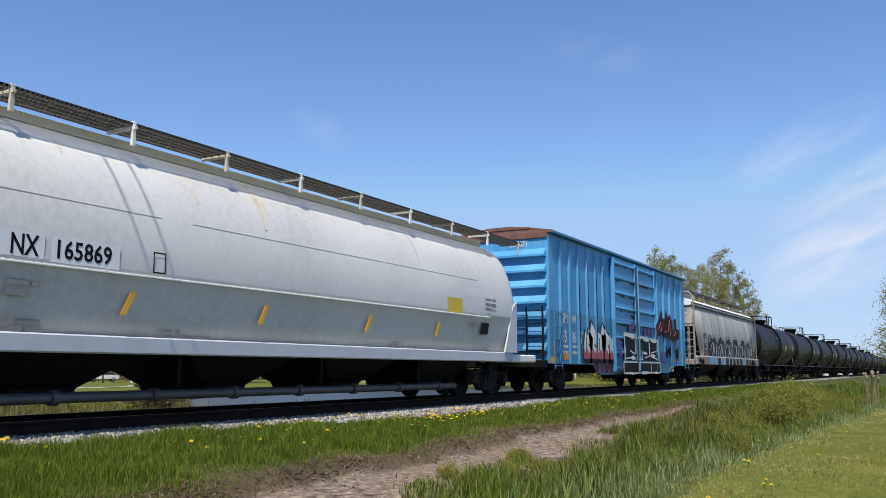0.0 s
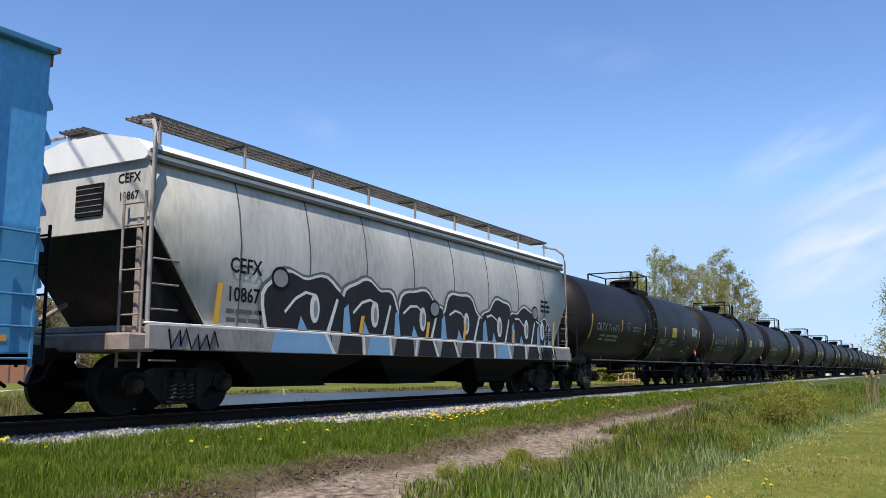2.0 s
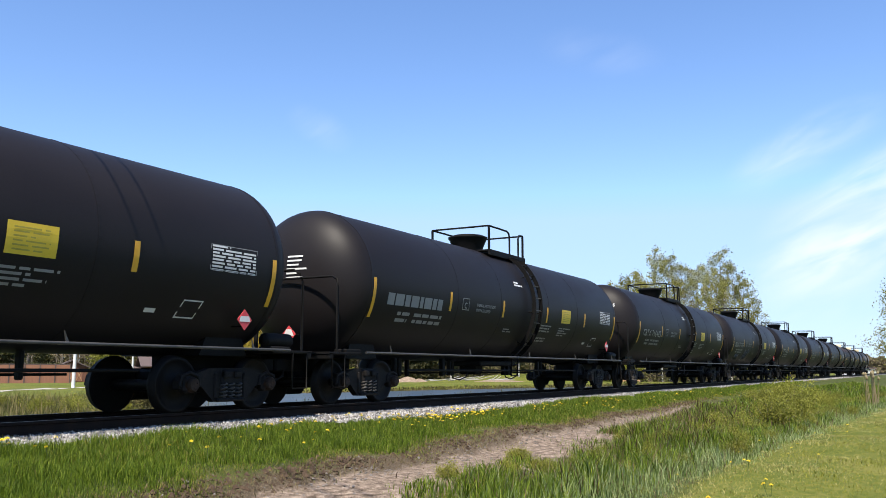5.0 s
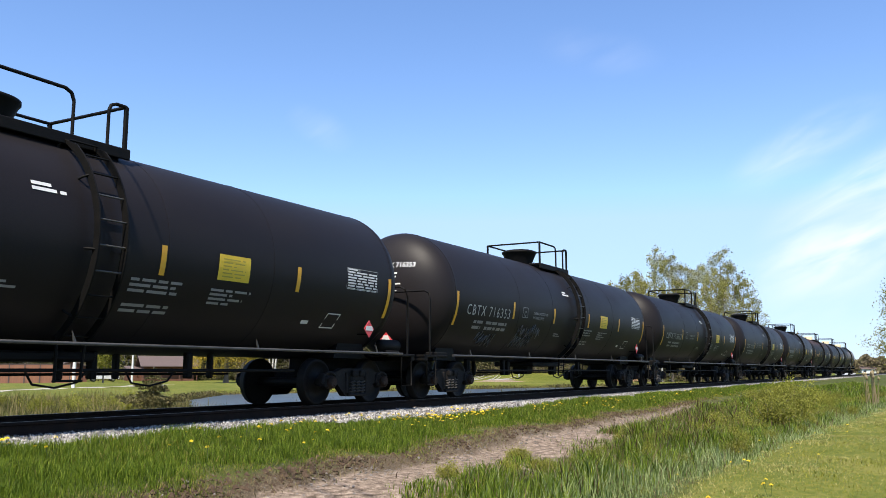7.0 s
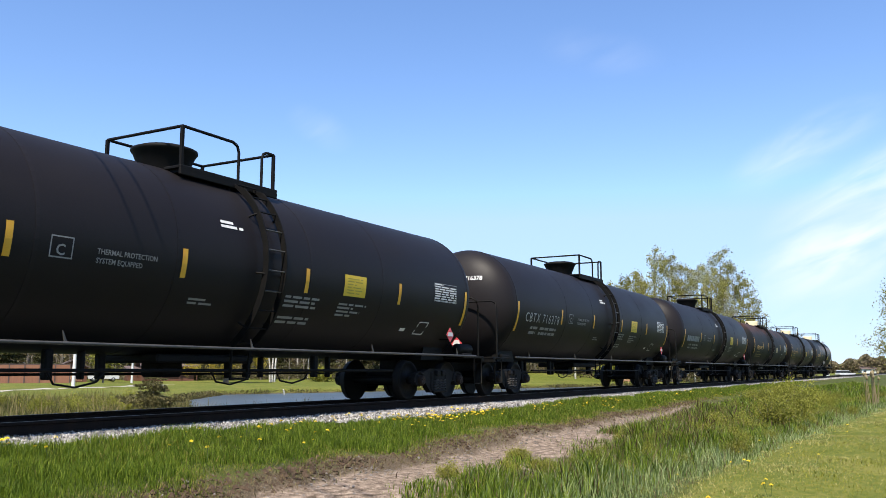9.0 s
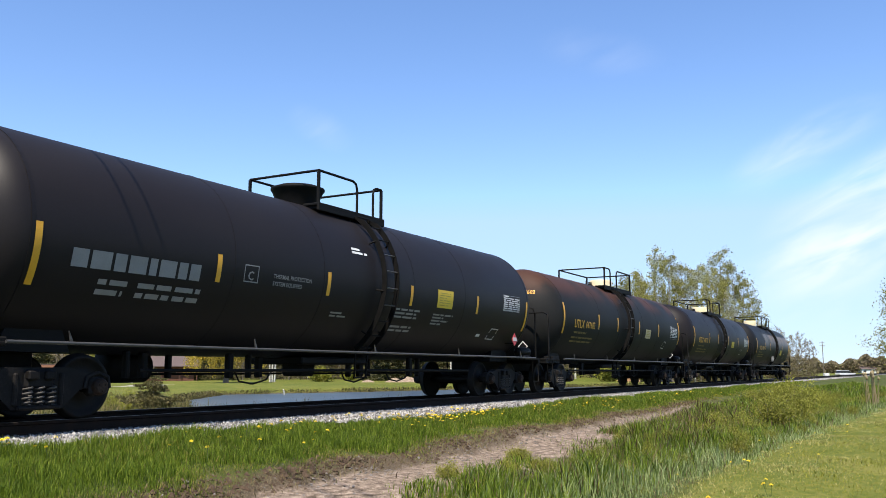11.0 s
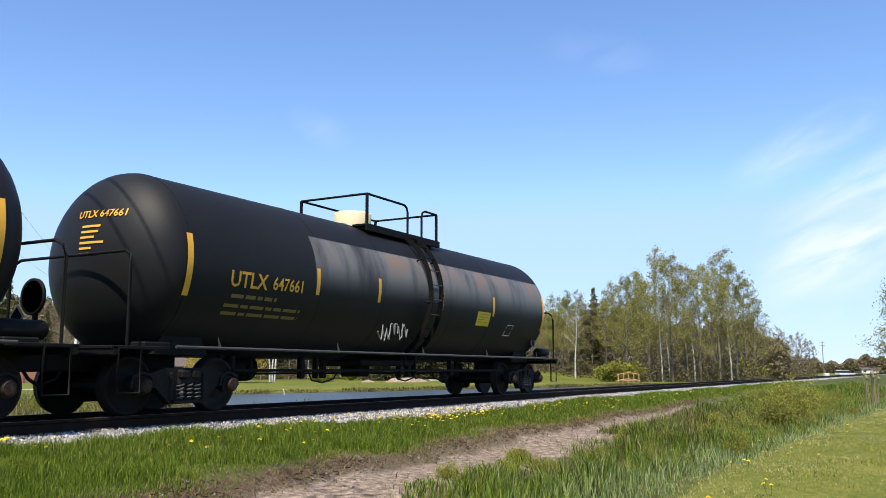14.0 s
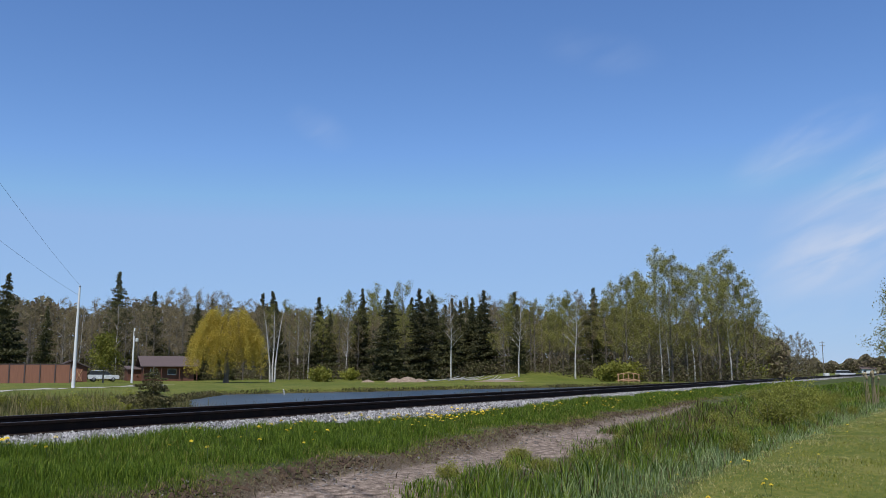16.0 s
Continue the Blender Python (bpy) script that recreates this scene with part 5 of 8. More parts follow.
        for q in range(5):
            l.tube([(s * (half + 0.22), -1.4, 0.85 + q * 0.38), (s * (half + 0.22), -0.9, 0.85 + q * 0.38)], 0.016, 6)
        part("end_ladder", l, IRON, car, "black end ladder")
        r = Builder().box(s * (half + 0.1), 0, 0.85, 0.3, 2.9, 0.24, 0.03)
        part("end_sill", r, IRON, car)
        bogie(car, 6.15 * s)
        coupler(car, 8.42 * s, s)
    r = Builder()
    r.box(0, 0, 0.72, 15.0, 0.5, 0.3, 0.03)
    r.box(1.5, -0.3, 0.55, 1.5, 0.6, 0.35, 0.05)
    part("centre_sill", r, IRON, car, "dark underframe")
    # lettering and paint
    y1 = -Y - 0.004
    word(car, "SM", 1, 0, -6.92, 2.08, 0.42, MARKWHITE, 0.9, flat=y1)
    word(car, "W", 1, 0, -6.12, 2.08, 0.42, MARKWHITE, 0.9, flat=y1)
    word(car, "55", 1, 0, -6.95, 1.5, 0.5, MARKWHITE, 0.85, flat=y1)
    word(car, "86", 1, 0, -6.15, 1.5, 0.5, MARKWHITE, 0.8, flat=y1)
    word(car, "7", 1, 0, -5.38, 1.5, 0.5, MARKWHITE, 0.85, flat=y1)
    bars(car, 1, 0, -6.95, 1.42, [0.5, 0.5], 0.08, MARKWHITE, 2.2, flat=y1)
    bars(car, 1, 0, -6.1, 1.42, [0.45, 0.45], 0.08, MARKWHITE, 2.2, flat=y1)
    p = Builder()
    flat_poly(p, [(-6.95, 0.98), (-6.4, 0.98), (-6.4, 1.17), (-6.95, 1.17)], y1)
    part("orange_panel", p, MARKORANGE, car, "faded orange data panel")
    p = Builder()
    flat_poly(p, [(-7.88, 0.87), (-7.4, 0.87), (-7.4, 1.06), (-7.88, 1.06)], y1 - 0.004)
    flat_poly(p, [(-7.62, 1.1), (-7.5, 1.1), (-7.5, 1.55), (-7.62, 1.55)], y1 - 0.004)
    for x in (-5.2, -3.9, 6.9):
        flat_poly(p, [(x - 0.05, 1.05), (x + 0.05, 1.05), (x + 0.05, 1.45), (x - 0.05, 1.45)], y1 - 0.008)
    part("yellow_stripe", p, MARKYELLOW, car, "yellow reflective patches")
    for x in (3.9, 5.8, 6.6, 7.4):
        p = Builder()
        flat_poly(p, [(x - 0.14, 1.0), (x + 0.14, 1.0), (x + 0.14, 1.08), (x - 0.14, 1.08)], y1 - 0.004)
        part("orange_panel", p, MARKORANGE, car)
    p = Builder()
    flat_poly(p, [(half - 0.9, 1.2), (half - 0.55, 1.2), (half - 0.55, 1.4), (half - 0.9, 1.4)], y1 - 0.004)
    part("black_panel", p, MARKBLACK, car, "small black data panel")
    e = Builder()
    vs, fs = letters("558671", 0.24)
    e.add([(-half - 0.012, -0.3 - u * 0.82, 4.3 + w) for u, w, _ in vs], fs)
    part("end_number", e, MARKWHITE, car, "white painted lettering")
    # sprayed lettering: jagged shapes with outlines
    def spray(name, shapes, material, y, label):
        for i, s in enumerate(shapes):
            p = Builder()
            flat_poly(p, s, y - 0.0012 * (i % 3))
            part(name, p, material, car, label)
    yg = -Y - 0.066
    r2 = random.Random(21)
    def jag(x, w, zt, k):
        """An angular letter with a spiked top."""
        return [(x, 1.02), (x + 0.3 * w, 1.0), (x + 0.42 * w, 1.3), (x + 0.55 * w, 1.02), (x + w, 1.0), (x + 1.08 * w, zt - 0.25), (x + 0.8 * w, zt - 0.12 + 0.1 * (k % 2)), (x + 0.55 * w, zt + 0.08 * (k % 3)),
                (x + 0.3 * w, zt - 0.2), (x - 0.06 * w, zt - 0.1)]
    for k, (x, w, zt) in enumerate(((-5.3, 0.7, 1.98), (-4.7, 0.64, 2.12), (-4.05, 0.72, 2.04), (-3.42, 0.68, 2.0), (-2.85, 0.6, 1.92))):
        lean = 0.16 * (-1) ** k
        o = [(p[0] + lean * (p[1] - 1.0) + r2.uniform(-0.05, 0.05), p[1] + r2.uniform(-0.07, 0.07)) for p in jag(x, w, zt, k)]
        mx = x + w / 2
        spray("graffiti", [[(mx + (p[0] - mx) * 1.2, 1.4 + (p[1] - 1.4) * 1.12) for p in o]], MARKBLACK, yg, "black outline of an angular letter")
        spray("graffiti", [o], mat_chrome_spray, yg - 0.006, "silver sprayed angular letter")
        spray("graffiti_stroke", [[(x + 0.25 * w, 1.3), (x + 0.33 * w, 1.28), (x + 0.4 * w, 1.7), (x + 0.32 * w, 1.72)], [(x + 0.6 * w, 1.45), (x + 0.85 * w, 1.4), (x + 0.82 * w, 1.46), (x + 0.62 * w, 1.52)]], MARKBLACK, yg - 0.01, "dark inner stroke")
        spray("graffiti", [[(x - 0.05, 0.95), (x + w, 0.93), (x + 0.97 * w, 1.32 + 0.06 * (k % 2)), (x + 0.7 * w, 1.2), (x + 0.45 * w, 1.36), (x + 0.2 * w, 1.22), (x, 1.38)]], PINK, yg - 0.012, "red fade in the letters")
        spray("graffiti", [[(x - 0.1, 0.9), (x + w * 1.05, 0.88), (x + w, 1.03), (x, 1.03)]], MAROON, yg - 0.013, "dark red drop shadow")
    for k, x in enumerate((-4.25, -3.75, -3.3, -2.9)):
        spray("graffiti", [[(x, 0.86), (x + 0.5, 0.86), (x + 0.42, 0.57), (x + 0.12, 0.57)]], PINK if k % 2 else mat_dull_red, -Y - 0.028, "red paint on the sill")
        spray("graffiti_stroke", [[(x + 0.2, 0.86), (x + 0.25, 0.86), (x + 0.36, 0.6), (x + 0.3, 0.6)]], MARKBLACK, -Y - 0.033, "dark stroke on the sill")
    yd = -Y - 0.172
    blocks = [[(-1.47, 1.02), (-0.28, 1.02), (-0.25, 1.94), (-1.47, 1.97)], [(0.03, 1.02), (1.5, 1.02), (1.5, 1.86), (0.03, 1.9)], [(1.56, 1.02), (2.7, 1.02), (2.7, 1.82), (1.56, 1.86)],
              [(-1.6, 0.58), (0.2, 0.58), (0.2, 0.93), (-1.6, 0.93)], [(0.26, 0.58), (1.7, 0.58), (1.7, 0.93), (0.26, 0.93)], [(1.76, 0.58), (2.95, 0.58), (2.95, 0.93), (1.76, 0.93)]]
    spray("graffiti", blocks, MARKBLACK, yd, "black block lettering sprayed over the doors")
    lines = [[(xa, z), (xb, z2), (xb, z2 + 0.05), (xa, z + 0.05)] for xa, xb, z, z2 in
             ((-1.5, -0.22, 1.95, 1.92), (0.0, 2.72, 1.88, 1.8), (-1.65, 3.0, 0.54, 0.55), (-1.65, 3.0, 0.93, 0.93), (-1.4, -0.4, 1.05, 1.12), (-0.9, -0.3, 1.35, 1.22), (0.1, 0.7, 1.05, 1.05), (0.9, 1.7, 1.1, 1.2), (1.9, 2.7, 1.15, 1.05), (1.8, 2.6, 1.3, 1.38))]
    lines += [[(xx, za), (xx + 0.06, za), (xx + 0.08, zb), (xx, zb)] for xx, za, zb in
              ((-1.52, 1.0, 1.98), (-0.28, 1.3, 1.95), (-0.02, 1.05, 1.9), (1.5, 1.25, 1.86), (0.55, 1.05, 1.4), (2.68, 1.4, 1.82), (-1.65, 0.55, 0.95), (0.2, 0.55, 0.95), (1.7, 0.55, 0.95), (2.95, 0.55, 0.95))]
    spray("graffiti_stroke", lines, MARKWHITE, yd - 0.006, "white outlines of the block lettering")
    # thick uneven white smears along the outlines
    rs = random.Random(61)
    smear = []
    for cx, cz, w, h in ((-1.1, 1.9, 0.5, 0.06), (-0.6, 1.86, 0.3, 0.09), (-1.45, 1.3, 0.06, 0.25), (0.3, 1.85, 0.4, 0.06), (1.1, 1.82, 0.45, 0.07), (2.2, 1.78, 0.45, 0.06), (0.05, 1.3, 0.07, 0.3),
                         (0.95, 1.3, 0.3, 0.06), (1.55, 1.5, 0.07, 0.25), (2.0, 1.2, 0.35, 0.08), (-0.5, 1.1, 0.3, 0.08), (2.72, 1.4, 0.06, 0.3), (-0.9, 0.56, 0.6, 0.05), (0.9, 0.57, 0.6, 0.05), (2.4, 0.57, 0.5, 0.05)):
        smear.append([(cx + w * math.cos(a) * rs.uniform(0.6, 1.25), cz + h * math.sin(a) * rs.uniform(0.6, 1.4)) for a in [0.524 * k for k in range(12)]])
    spray("graffiti_stroke", smear, MARKWHITE, yd - 0.011, "white outlines of the block lettering")
    purp = [[(x - 0.17, z - 0.12), (x + 0.17, z - 0.13), (x + 0.18, z + 0.1), (x + 0.03, z + 0.11), (x + 0.02, z + 0.16), (x - 0.16, z + 0.15)] for x, z in ((-2.1, 1.6), (-1.95, 1.25), (-1.9, 0.8), (-0.75, 2.15), (-0.4, 2.25), (0.4, 2.15), (1.15, 2.08), (1.6, 2.12), (2.05, 2.05))]
    spray("graffiti", purp, PURPLE, yd + 0.002, "purple sprayed blocks")
    spray("graffiti", [[(x, 0.95), (x + 0.3, 0.95), (x + 0.3, 1.4), (x, 1.4)] for x in (2.9, 3.55, 4.05)], PURPLE, yg, "purple sprayed blocks")
    # dark winged lettering near the trailing end
    wing = [[(3.0, 2.41), (3.45, 2.73), (3.85, 3.11), (3.95, 2.78), (4.23, 2.73), (4.51, 3.14), (4.75, 2.86), (5.08, 2.97), (5.42, 2.7), (5.48, 2.43), (5.58, 2.33), (5.54, 1.87), (5.23, 1.96), (4.34, 2.01), (3.79, 2.2), (3.46, 2.02), (3.07, 2.07)],
            [(5.76, 2.8), (6.07, 2.85), (6.12, 2.43), (6.63, 2.36), (6.57, 2.02), (5.58, 1.85), (5.55, 2.21), (5.79, 2.34)]]
    # black scribbles below it
    scrawl = random.Random(44)
    for xa, xb in ((4.3, 5.1), (5.9, 6.25)):
        tag, last = Builder(), None
        for k in range(9):
            p = (xa + (xb - xa) * (k + scrawl.uniform(-0.6, 0.6)) / 8, yg - 0.01, scrawl.uniform(1.15, 1.3) if k % 2 else scrawl.uniform(1.5, 1.72))
            if last:
                tag.tube([last, p], 0.022, 4, False)
            last = p
        part("graffiti_tag", tag, MARKBLACK, car, "black sprayed scribble")
    # red and pale strokes inside the letters
    for pts in ([(3.3, 2.3), (3.7, 2.6), (3.75, 2.3), (3.5, 2.2)], [(4.0, 2.6), (4.1, 2.2), (4.5, 2.25)], [(4.55, 2.7), (4.8, 2.2), (5.0, 2.75), (5.1, 2.1)], [(5.7, 2.1), (6.0, 2.3), (6.4, 2.2)]):
        tag = Builder().tube([(x, yg - 0.01, z) for x, z in pts], 0.016, 4, False)
        part("graffiti_tag", tag, PINK, car, "thin red stroke inside the dark lettering")
    spray("graffiti", [[(sum(q[0] for q in s) / len(s) + (p[0] - sum(q[0] for q in s) / len(s)) * 1.025, sum(q[1] for q in s) / len(s) + (p[1] - sum(q[1] for q in s) / len(s)) * 1.025) for p in s] for s in wing], PINK, yg - 0.002, "red outline of the dark lettering")
    spray("graffiti", wing, MAROON, yg - 0.006, "dark maroon sprayed lettering")
    word(car, "CST", 1, 0, 5.0, 0.62, 0.3, MARKWHITE, 1.3, "white sprayed tag", flat=-Y - 0.03, name="graffiti_tag")
    moving.append((car, x0))


mat_dark_rust = mat("dark_flaked_rust", [(0.02, 0.014, 0.012), (0.05, 0.03, 0.022), (0.11, 0.06, 0.04)], 6, 0.8)
mat_chrome_spray = mat("silver_spray", [(0.45, 0.45, 0.45), (0.66, 0.66, 0.65), (0.78, 0.78, 0.77)], 3, 0.5)
mat_dull_red = mat("dull_red_spray", [(0.14, 0.025, 0.04), (0.25, 0.05, 0.07)], 3, 0.6)


# ---- grey hopper with sloped ends ----
def covered_hopper_grey(x0):
    car = thing("covered_hopper_car", "grey covered hopper car with black and white graffiti", "hopper car", pose(x0, 0, 0), "cars of the freight train")
    half = 8.0
    Y = 1.55

    def ring(xt, xb, z):
        return [(xt[0], -Y, z), (xt[1], -Y, z), (xt[1], Y, z), (xt[0], Y, z)]
    prof = [(1.30, 1.52), (1.9, 1.55), (2.7, 1.56), (3.2, 1.50), (3.55, 1.42), (3.72, 1.36)]
    b = Builder()
    secs = []
    for z, y in prof:
        e = half - 1.15 + 1.13 * min(1, (z - 1.3) / 1.4)
        n = 8
        xs = [-e + 2 * e * k / n for k in range(n + 1)]
        secs.append([(x, -y, z) for x in xs] + [(x, y, z) for x in xs[::-1]])
    b.loft(secs)
    shell = part("body", b, GREYPAINT, car)
    for p in shell.data.polygons:
        p.use_smooth = abs(p.normal.x) < 0.3 and abs(p.normal.z) < 0.9
    for x in [-6.2 + 1.78 * k for k in range(8)]:
        b = Builder().loft([[(x - 0.012, -y - 0.008, z), (x + 0.012, -y - 0.008, z), (x + 0.012, -y + 0.02, z), (x - 0.012, -y + 0.02, z)] for z, y in prof])
        part("side_seam", b, mat_seam, car, "vertical weld seam")
    b = Builder()
    b.prism([(-1.36, 3.7), (-1.42, 3.74), (-1.42, 3.82), (-1.2, 4.02), (-0.5, 4.18), (0.5, 4.18), (1.2, 4.02), (1.42, 3.82), (1.42, 3.74), (1.36, 3.7)], "yz", -half - 0.05, half + 0.05)
    part("roof", b, ROOFWHITE, car, "white curved roof")
    for z, t in ((3.70, 0.07), (3.83, 0.06)):
        b = Builder().box(0, -1.43, z, 2 * half, 0.06, t, 0.01)
        part("eave_rail", b, mat_seam, car, "dark eave rail")
    for y in (-1.58, 1.58):
        b = Builder().box(0, y, 1.13, 2 * half + 0.1, 0.08, 0.36, 0.015)
        part("side_sill", b, mat_dim_sill, car, "deep side sill, streaky brownish grey with shade in its colour")
    b = Builder().box(0, -1.52, 1.325, 2 * half + 0.1, 0.16, 0.03, 0.008)
    part("sill_ledge", b, ROOFWHITE, car, "pale top edge of the sill")
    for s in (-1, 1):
        for y in (-1.52, 1.52):
            b = Builder()
            b.tube([(s * half, y, 1.2), (s * half, y, 3.9), (s * (half - 0.02), y * 0.97, 4.15), (s * (half - 0.15), y * 0.85, 4.32), (s * (half - 0.3), y * 0.6, 4.4)], 0.034, 8)
            part("corner_post", b, mat_dim_sill, car, "pale grey bent corner post")
        b = Builder()
        for y in (-1.5, -1.05):
            b.tube([(s * (half + 0.1), y, 0.7), (s * (half + 0.1), y, 3.2)], 0.022, 6)
        for k in range(8):
            b.tube([(s * (half + 0.1), -1.5, 0.8 + k * 0.32), (s * (half + 0.1), -1.05, 0.8 + k * 0.32)], 0.015, 6)
        for k in range(5):
            b.tube([(s * (half - 0.02), -1.57, 0.8 + k * 0.36), (s * (half - 0.5), -1.57, 0.8 + k * 0.36)], 0.015, 6)
        part("end_ladder", b, mat_rustrail, car, "weathered end ladder")
        b = Builder()
        b.box(s * (half + 0.1), 0, 1.05, 0.5, 3.1, 0.26, 0.03)
        b.box(s * (half - 0.7), 0, 1.25, 1.5, 2.2, 0.1, 0.02)
        for y in (-1.25, 1.25):
            b.box(s * (half - 0.05), y, 2.0, 0.1, 0.1, 1.7, 0.02)
            b.tube([(s * (half - 0.05), y, 1.3), (s * (half - 1.2), y, 2.0)], 0.04, 6)
        part("end_frame", b, mat_rustrail, car, "rusty end framing under the slope sheet")
        # black sheet set into the open end as its painted shade
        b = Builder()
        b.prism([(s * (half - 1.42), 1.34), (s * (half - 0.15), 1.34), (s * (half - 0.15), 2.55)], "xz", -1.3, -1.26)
        part("end_sheet", b, MARKBLACK, car, "black triangular sheet standing in for the shade under the slope")
        # black sheet over the slope; deep shade and grime are in its colour
        b = Builder().add([(s * (half - 1.12), -1.5, 1.3), (s * (half - 1.12), 1.5, 1.3), (s * (half + 0.004), 1.54, 2.7), (s * (half + 0.004), -1.54, 2.7),
                           (s * (half - 1.15), -1.5, 1.3), (s * (half - 1.15), 1.5, 1.3), (s * (half - 0.025), 1.54, 2.72), (s * (half - 0.025), -1.54, 2.72)],
                          [(0, 1, 2, 3), (7, 6, 5, 4), (0, 4, 5, 1), (1, 5, 6, 2), (2, 6, 7, 3), (3, 7, 4, 0)])
        part("slope_sheet", fix_normals(b.mesh("slope_sheet", mat_shade_grime)), None, car, "slope sheet blackened with painted shade and grime")
        bogie(car, 6.9 * s)
        coupler(car, 8.9 * s, s)
    for y in (-0.78, 0.78):
        b = Builder()
        n = 230
        for k in range(n):
            b.box(-half + 0.3 + (k + 0.5) * (2 * half - 0.6) / n, y, 4.5, 0.028, 0.56, 0.03)
        for dy in (-0.28, -0.14, 0.0, 0.14, 0.28):
            b.box(0, y + dy, 4.5, 2 * half - 0.6, 0.02, 0.045)
        part("running_board", b, GRATE, car, "steel grating roof walkway")
        for k in range(9):
            x = -half + 0.5 + k * (2 * half - 1.0) / 8
            p = Builder().box(x, y * 1.34, 4.27, 0.045, 0.04, 0.5, 0.006)
            part("board_post", p, mat_rustrail, car)
            p = Builder().box(x, y * 1.08, 4.46, 0.04, 0.5, 0.04)
            part("board_bracket", p, GRATE, car)
    for k in range(5):
        b = Builder().box(-6 + k * 3, 0, 4.24, 2.4, 0.75, 0.12, 0.03)
        part("roof_hatch", b, ROOFWHITE, car, "white roof hatch cover")
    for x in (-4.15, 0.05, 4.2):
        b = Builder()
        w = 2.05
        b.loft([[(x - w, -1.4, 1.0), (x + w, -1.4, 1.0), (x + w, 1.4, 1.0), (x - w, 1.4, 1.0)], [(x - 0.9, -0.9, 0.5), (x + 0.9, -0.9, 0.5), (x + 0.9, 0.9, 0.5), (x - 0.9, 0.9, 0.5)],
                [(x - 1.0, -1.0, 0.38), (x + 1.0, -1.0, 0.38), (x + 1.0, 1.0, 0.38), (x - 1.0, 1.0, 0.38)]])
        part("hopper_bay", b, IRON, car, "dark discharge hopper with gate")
    yl = -1.575
    word(car, "CEFX", 1, 0, -6.45, 2.2, 0.34, MARKBLACK, 0.92, flat=yl)
    word(car, "10867", 1, 0, -6.5, 1.74, 0.33, MARKBLACK, 0.92, flat=yl)
    bars(car, 1, 0, -6.5, 1.62, [0.9, 0.9], 0.07, mat_seam, 2.0, flat=yl)
    for x, zt in ((-6.75, 2.0), (-2.9, 1.7), (-0.4, 1.7), (1.3, 1.75), (4.0, 1.7), (6.75, 2.05)):
        p = Builder()
        flat_poly(p, [(x - 0.07, 1.36), (x + 0.05, 1.36), (x + 0.13, zt), (x + 0.02, zt)], yl - 0.03)
        part("yellow_stripe", p, MARKYELLOW, car, "slanting yellow reflective stripe")
    # overlapping bubble letters: black bodies, white outlines, blue between
    def petals(cx, w, zt, lean, kind):
        """Outline of one swollen letter standing on the sill."""
        n = 22
        pts = []
        for k in range(n):
            a = math.pi * (1 - k / (n - 1))
            r = 1.0 + 0.08 * math.sin(3 * a + kind) + 0.05 * math.sin(7 * a + 2 * kind)
            pts.append((cx + w * math.cos(a) * r + lean * math.sin(a), 1.37 + (zt - 1.37) * abs(math.sin(a)) ** 0.6 * r))
        return pts
    def grown(pts, k):
        mx = sum(p[0] for p in pts) / len(pts)
        return [(mx + (p[0] - mx) * k, max(1.345, 1.6 + (p[1] - 1.6) * k)) for p in pts]
    def paint(pts, y, material, label, name="graffiti"):
        p = Builder()
        flat_poly(p, pts, y)
        part(name, p, material, car, label)
    spec = ((-4.45, 1.1, 2.36, -0.1), (-2.55, 0.95, 2.36, 0.1), (-0.7, 1.05, 2.3, 0.2), (1.3, 1.1, 2.34, -0.1), (3.1, 0.95, 2.36, 0.15), (4.75, 0.95, 2.28, -0.1), (5.85, 0.62, 2.1, 0.12))
    for i, (cx, w, zt, lean) in enumerate(spec):
        o = petals(cx, w, zt, lean, i)
        yy = yl - 0.004 * (i % 2)
        paint(grown(o, 1.14), yy, mat_soot, "black overspray round the letters")
        paint(grown(o, 1.07), yy - 0.002, MARKWHITE, "white outline of a swollen letter")
        paint(o, yy - 0.008, mat_blackwash, "black swollen letter")
        for k, (dx, z, w2, h2) in enumerate(((0.15, 1.75, 0.14, 0.26), (0.17, 1.74, 0.06, 0.16))):
            ring = [(cx + dx + w2 * math.cos(6.283 * q / 14), z + h2 * math.sin(6.283 * q / 14)) for q in range(14)]
            paint(ring, yy - 0.011 - 0.003 * k, MARKGREY if k else MARKWHITE, "hollow of the letter", "letter_hollow")
        arc = [(cx - 0.62 * w + 0.28 * q, 1.5 + 0.55 * math.sin(0.55 * q + 0.3 + 0.2 * i)) for q in range(4)]
        paint(arc + [(p[0] + 0.02, p[1] - 0.05) for p in arc[::-1]], yy - 0.012, MARKWHITE, "white highlight stroke", "letter_stroke")
        paint([(cx + 0.45 * w, 1.36), (cx + 0.55 * w, 1.36), (cx + 0.78 * w, 1.95), (cx + 0.72 * w, 1.98)], yy - 0.012, MARKWHITE, "white dividing stroke", "letter_stroke")
        paint([(cx + 0.9 * w, 1.36), (cx + 1.15 * w, 1.36), (cx + 1.05 * w, 1.9), (cx + 0.93 * w, 1.8)], yy - 0.015, SKYSPRAY, "pale blue fill between letters")
        paint([(cx - 0.3 * w, 1.36), (cx - 0.05 * w, 1.36), (cx - 0.22 * w, 1.6)], yy - 0.015, SKYSPRAY, "pale blue fill between letters")
    for cx, cz in ((-5.25, 2.2), (-0.05, 2.0), (5.5, 2.22)):
        paint([(cx + 0.24 * math.cos(q * 0.4488), cz + 0.2 * math.sin(q * 0.4488)) for q in range(14)], yl - 0.018, MARKBLACK, "black speech balloon")
        paint([(cx + 0.19 * math.cos(q * 0.4488), cz + 0.15 * math.sin(q * 0.4488)) for q in range(14)], yl - 0.021, MARKGREY, "grey speech balloon")
